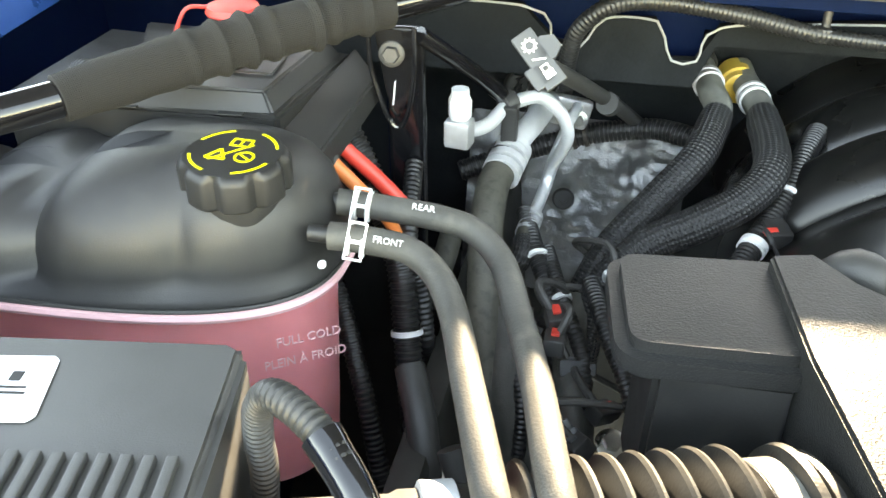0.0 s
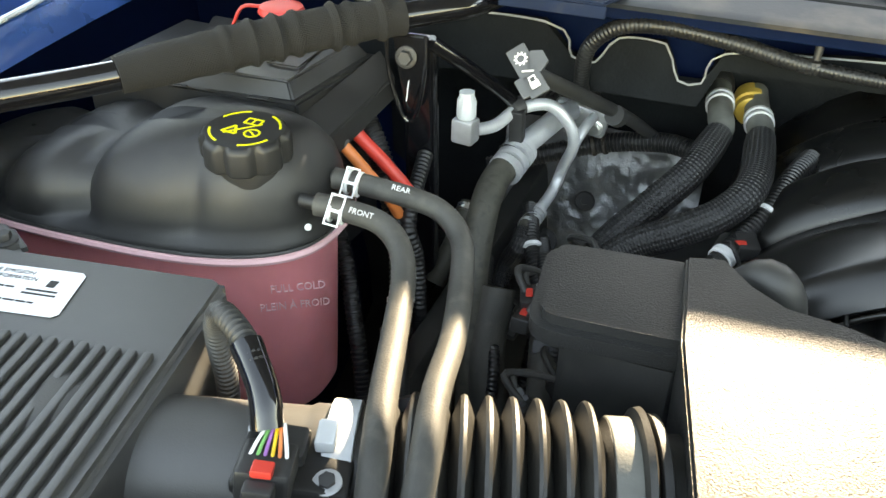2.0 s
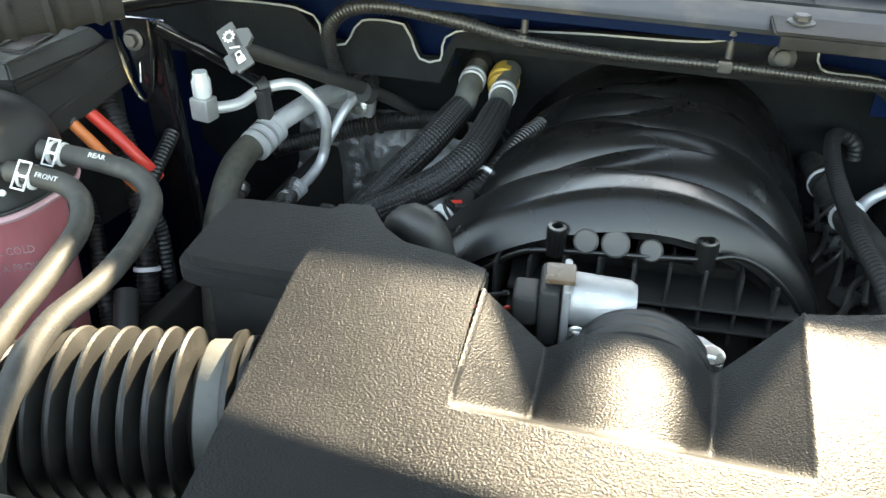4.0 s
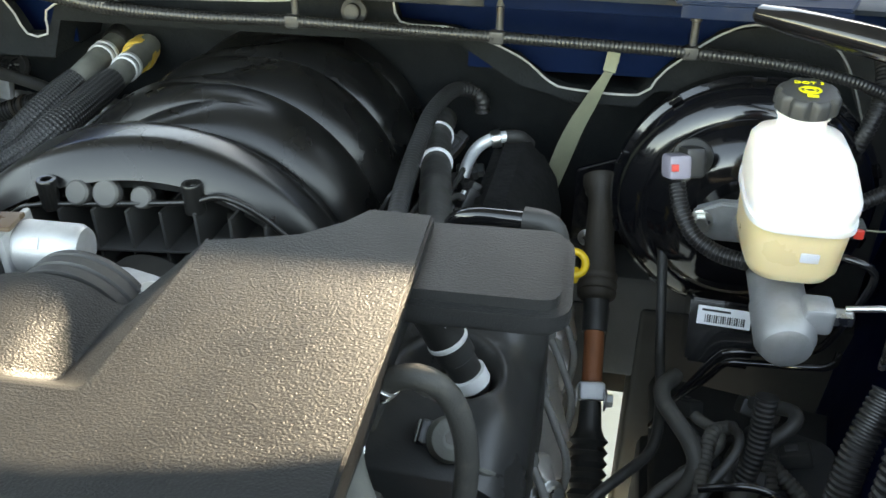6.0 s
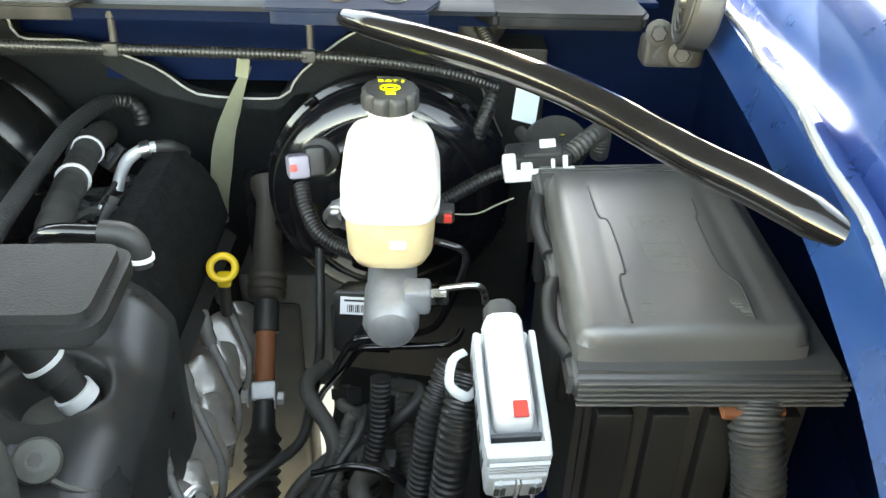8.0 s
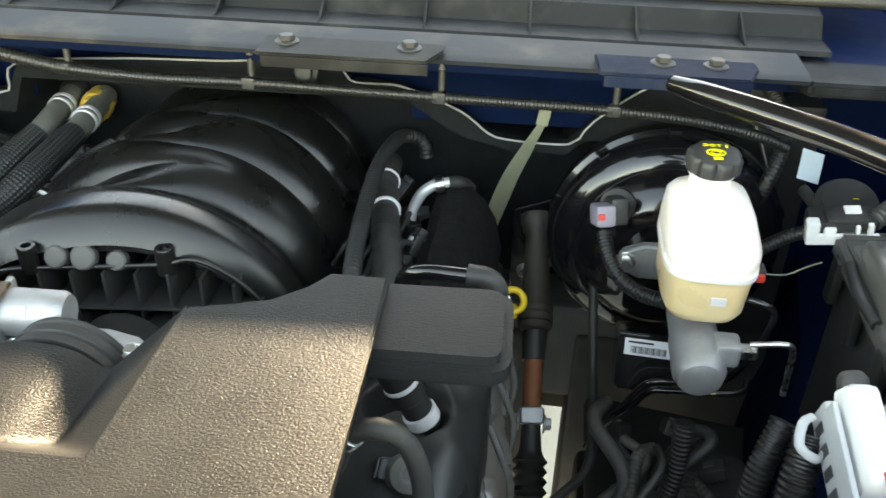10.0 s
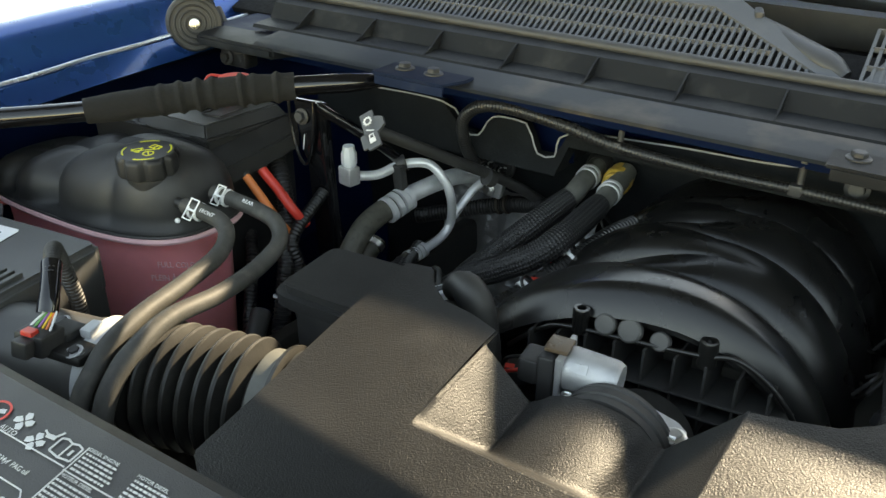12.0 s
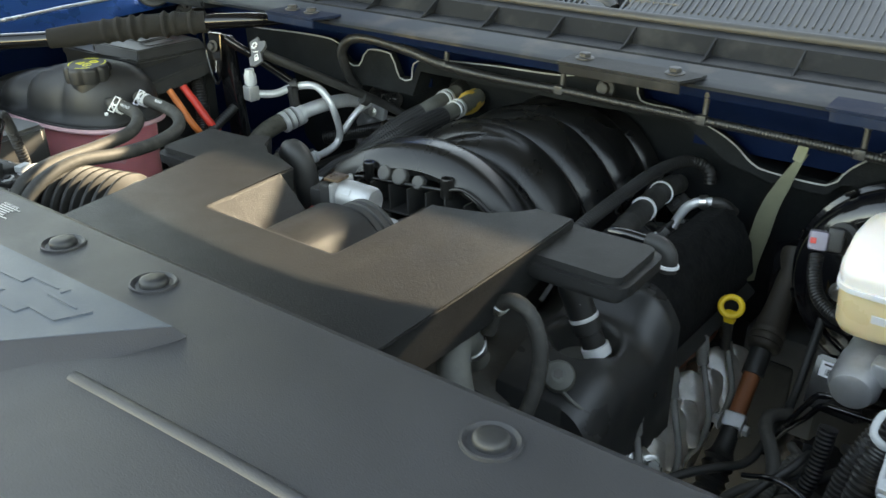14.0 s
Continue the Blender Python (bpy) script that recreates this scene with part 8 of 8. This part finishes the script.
    def fan(r):
        return join(*[prism([(r * q * math.cos(radians(90 * k + a)), r * q * math.sin(radians(90 * k + a))) for q, a in ((0.15, -20), (0.7, -30), (1.0, 0), (0.95, 28), (0.6, 38), (0.2, 30))], 0, 0.0003, 0) for k in range(4)])
    part("fan_sign", P(fan(0.0085), -0.230, 0.291), M_PRINTWHITE, t, "white fan sign")
    part("fan_sign", P(fan(0.0080), -0.206, 0.284), M_PRINTWHITE, t, "white fan sign")
    part("valve_sign", P(join(stroke((-0.004, -0.002), (0.004, -0.001), 0.0036), stroke((0.003, 0.0), (0.006, 0.006), 0.0016), stroke((-0.008, 0.001), (-0.004, -0.001), 0.0016)), -0.202, 0.294), M_PRINTWHITE, t, "white valve sign")
    book = loop([(-0.010, -0.006), (0.0, -0.0075), (0.010, -0.006), (0.010, 0.006), (0.005, 0.0075), (0.0, 0.006), (-0.005, 0.0075), (-0.010, 0.006)], 0.0014)
    part("book_sign", P(join(*book, stroke((0, -0.007), (0, 0.006), 0.0012), stroke((0.005, -0.003), (0.005, 0.002), 0.0020)), -0.183, 0.291), M_PRINTWHITE, t, "white handbook sign")
    snow = []
    for k in range(6):
        c, s_ = math.cos(radians(60 * k)), math.sin(radians(60 * k))
        snow += [stroke((0.003 * c, 0.003 * s_), (0.0105 * c, 0.0105 * s_), 0.0015)]
        snow += [stroke((0.006 * c, 0.006 * s_), (0.006 * c + 0.0035 * math.cos(radians(60 * k + q)), 0.006 * s_ + 0.0035 * math.sin(radians(60 * k + q))), 0.0012) for q in (45, -45)]
    part("snow_sign", P(join(*snow, *loop(arc(0.003, 6), 0.0012)), -0.230, 0.262), M_PRINTWHITE, t, "white snowflake sign")
    van = loop([(-0.018, -0.006), (-0.018, 0.0), (-0.014, 0.002), (-0.010, 0.007), (0.014, 0.007), (0.018, 0.003), (0.018, -0.006), (0.013, -0.006), (-0.012, -0.006)], 0.0010)
    for x in (-0.011, 0.010):
        van += loop([(x + a, b - 0.006) for a, b in arc(0.0036, 10)], 0.0010)
    part("van_sign", P(join(*van), -0.183, 0.247), M_PRINTWHITE, t, "white van outline")
    part("page_sign", P(join(*loop([(-0.005, -0.004), (0.005, -0.004), (0.005, 0.004), (-0.005, 0.004)], 0.0009), box((0, 0, 0.0003), (0.005, 0.004, 0.0003), 0)), -0.160, 0.230), M_PRINTWHITE, t, "white page sign")
    for x, y, x0, x1 in ((-0.259, 0.275, 0, 0.090), (-0.168, 0.2795, 0, 0.083), (-0.158, 0.251, 0, 0.080)):
        part("rule", P(stroke((x0, 0), (x1, 0), 0.0010), x, y), M_PRINTWHITE, t)
    part("rule", P(stroke((0, 0), (0, -0.075), 0.0010), -0.173, 0.301), M_PRINTWHITE, t)
    rng = random.Random(4)
    for x0, y0, rows, wide in ((-0.1700, 0.2965, 5, 0.036), (-0.1260, 0.2995, 5, 0.036), (-0.1640, 0.2725, 6, 0.038), (-0.1195, 0.2760, 7, 0.036), (-0.1530, 0.2470, 6, 0.030), (-0.1060, 0.2450, 4, 0.036)):
        w = []
        for r in range(rows):
            l, x = wide * rng.uniform(0.72, 1.0), 0.0
            while l > 0.003:
                k = min(l, rng.uniform(0.002, 0.0055))
                w.append(box((x + k / 2, -0.0035 * r, 0.0003), (k - 0.0009, 0.0015, 0.0003), 0))
                x += k
                l -= k
        part("paragraph", P(join(*w), x0, y0), M_PRINTWHITE, t, "block of small white print")
    for s, size, x, y, wd in (("AUTO", 0.0062, -0.237, 0.2775, 0.016), ("R-1234yf  PAG oil", 0.0058, -0.2175, 0.2605, 0.036), ("0.820 kg", 0.0052, -0.189, 0.2345, 0.018), ("DIESEL ENGINE", 0.0040, -0.1715, 0.2990, 0.027), ("MOTEUR DIESEL", 0.0040, -0.1655, 0.2755, 0.028), ("MOTOR DIESEL", 0.0040, -0.1275, 0.3020, 0.026)):
        part("heading", text_mesh(s, size, at(x, y) @ Matrix.Translation((0, 0, 0.0002)), wd, 0.0001), M_PRINTWHITE, t, "white notice words")
    return t


front_shield()


# ---------------------------------------------------------------- cowl fittings, hinges, wiper
def cowl_bracket(x0, x1, mat, label, bolts):
    t = thing("cowl_bracket", ((x0 + x1) / 2, 0.975, 1.303), label, "bracket", "cowl brackets")
    part("plate", skewed(prism([(x0, 0.956), (x1 - 0.016, 0.956), (x1, 0.992), (x1, 1.012), (x0, 1.012)], 1.3095, 1.3135, 0.0015)), mat, t)
    part("lip", skewed(box(((x0 + x1) / 2 - 0.004, 0.957, 1.304), (x1 - x0 - 0.02, 0.003, 0.012), 0.001)), mat, t)
    for x in bolts:
        part("bolt", skewed(hexbolt((x, 0.992, 1.3135), size=0.0085, height=0.008, washer=1.5)), M_SHEET, t, "dull hex bolt")
    return t


cowl_bracket(0.094, 0.284, M_COWL, "dull grey centre cowl bracket with two bolts", (0.120, 0.248))
cowl_bracket(-0.462, -0.338, M_BLUEDULL, "blue painted brace mount with two bolts", (-0.432, -0.388))
cowl_bracket(0.440, 0.606, M_BLUEDULL, "blue painted brace mount with two bolts", (0.508, 0.562))
t = thing("cowl_nut", (0.117, 1.055, 1.255), "dark flange nut under the cowl bracket", "nut")
part("nut", lathe([(0.014, 0), (0.014, 0.004), (0.009, 0.006), (0.009, 0.014), (0.006, 0.016)], (0.117, 1.06, 1.255), (0, -1, 0.2), 20), M_DULL, t)


def hinge(s):
    t = thing("hood_hinge", (s * 0.878, 1.0, 1.30), "black hood hinge with a coiled spring disc", "hinge", "hood hinges")
    c = Vector((-0.862 if s < 0 else 0.845, 0.958, 1.325))
    ax = Vector((0.80, -0.58, 0.12)) if s < 0 else Vector((-1.0, 0.12, 0.12))
    part("disc", lathe([(0.040, -0.004), (0.043, 0.0), (0.043, 0.018), (0.040, 0.021)], c, ax, 40), M_SHEET, t, "round spring housing")
    m = Vector((0, 0, 1)).rotation_difference(ax.normalized()).to_matrix()
    spiral = []
    for k in range(110):
        a = k * 0.22
        r = 0.008 + 0.0011 * a * 1.18
        spiral.append(c + m @ Vector((r * math.cos(a), r * math.sin(a), 0.0225)))
    part("spring", tube(spiral, 0.0018, 6, 0.004), M_DULL, t, "coiled flat spring")
    part("hub", lathe([(0.008, 0.02), (0.008, 0.028), (0.004, 0.029)], c, ax, 16), M_STEEL, t, "bright pivot")
    part("link", box((s * 0.845, 1.01, 1.295), (0.022, 0.012, 0.10), 0.004, (0, s * 30, 0)), M_SHEET, t, "dark link")
    part("foot", box((s * 0.835, 1.02, 1.262), (0.06, 0.03, 0.03), 0.006), M_SHEET, t, "bolted foot")
    for p in ((s * 0.84, 0.998, 1.265), (s * 0.815, 1.0, 1.285)):
        part("bolt", hexbolt(p, (-0.2 * s, -1, 0.1), 0.008, 0.008), M_SHEET, t)
    part("arm", box((s * 0.905, 1.0, 1.40), (0.012, 0.026, 0.15), 0.004, (20, 0, 0)), M_SHEET, t, "rising arm")
    return t


hinge(-1)
hinge(1)

t = thing("wiper_arm", (-0.05, 1.25, 1.40), "black wiper arm parked at the windscreen base", "wiper")
part("arm", tube([(0.059, 1.170, 1.345), (0.035, 1.178, 1.357), (-0.014, 1.205, 1.368), (-0.071, 1.235, 1.382)], 0.018, 16, 0.006, radii=[(0, 0.012), (0.15, 0.019), (0.7, 0.017), (1, 0.013)], flat=0.75), M_PLASTIC, t, "satin arm head")
part("rod", tube([(-0.071, 1.235, 1.382), (-0.150, 1.262, 1.384), (-0.208, 1.285, 1.385), (-0.42, 1.33, 1.47)], 0.010, 12, 0.01, flat=0.6), M_PLASTIC, t)
part("blade", skewed(tube([(-0.62, 1.33, 1.452), (-0.30, 1.31, 1.438), (0.05, 1.30, 1.43), (0.4, 1.30, 1.43)], 0.007, 8, 0.02, flat=0.5)), M_RUBBER_BLACK, t, "rubber blade")
part("knuckle", box((-0.071, 1.235, 1.382), (0.012, 0.036, 0.034), 0.004, (0, 0, 20)), M_PLASTIC, t)
t = thing("washer_nozzle", (-0.37, 1.255, 1.40), "small black washer nozzle on the grille", "nozzle")
part("clip", skewed(box((-0.372, 1.235, 1.392), (0.026, 0.05, 0.008), 0.003, (26, 0, 0))), M_GRILLE, t)
part("head", skewed(lathe([(0.008, 0), (0.009, 0.004), (0.004, 0.008)], (-0.372, 1.25, 1.402), (0, -0.3, 1), 16)), M_PLASTIC, t)
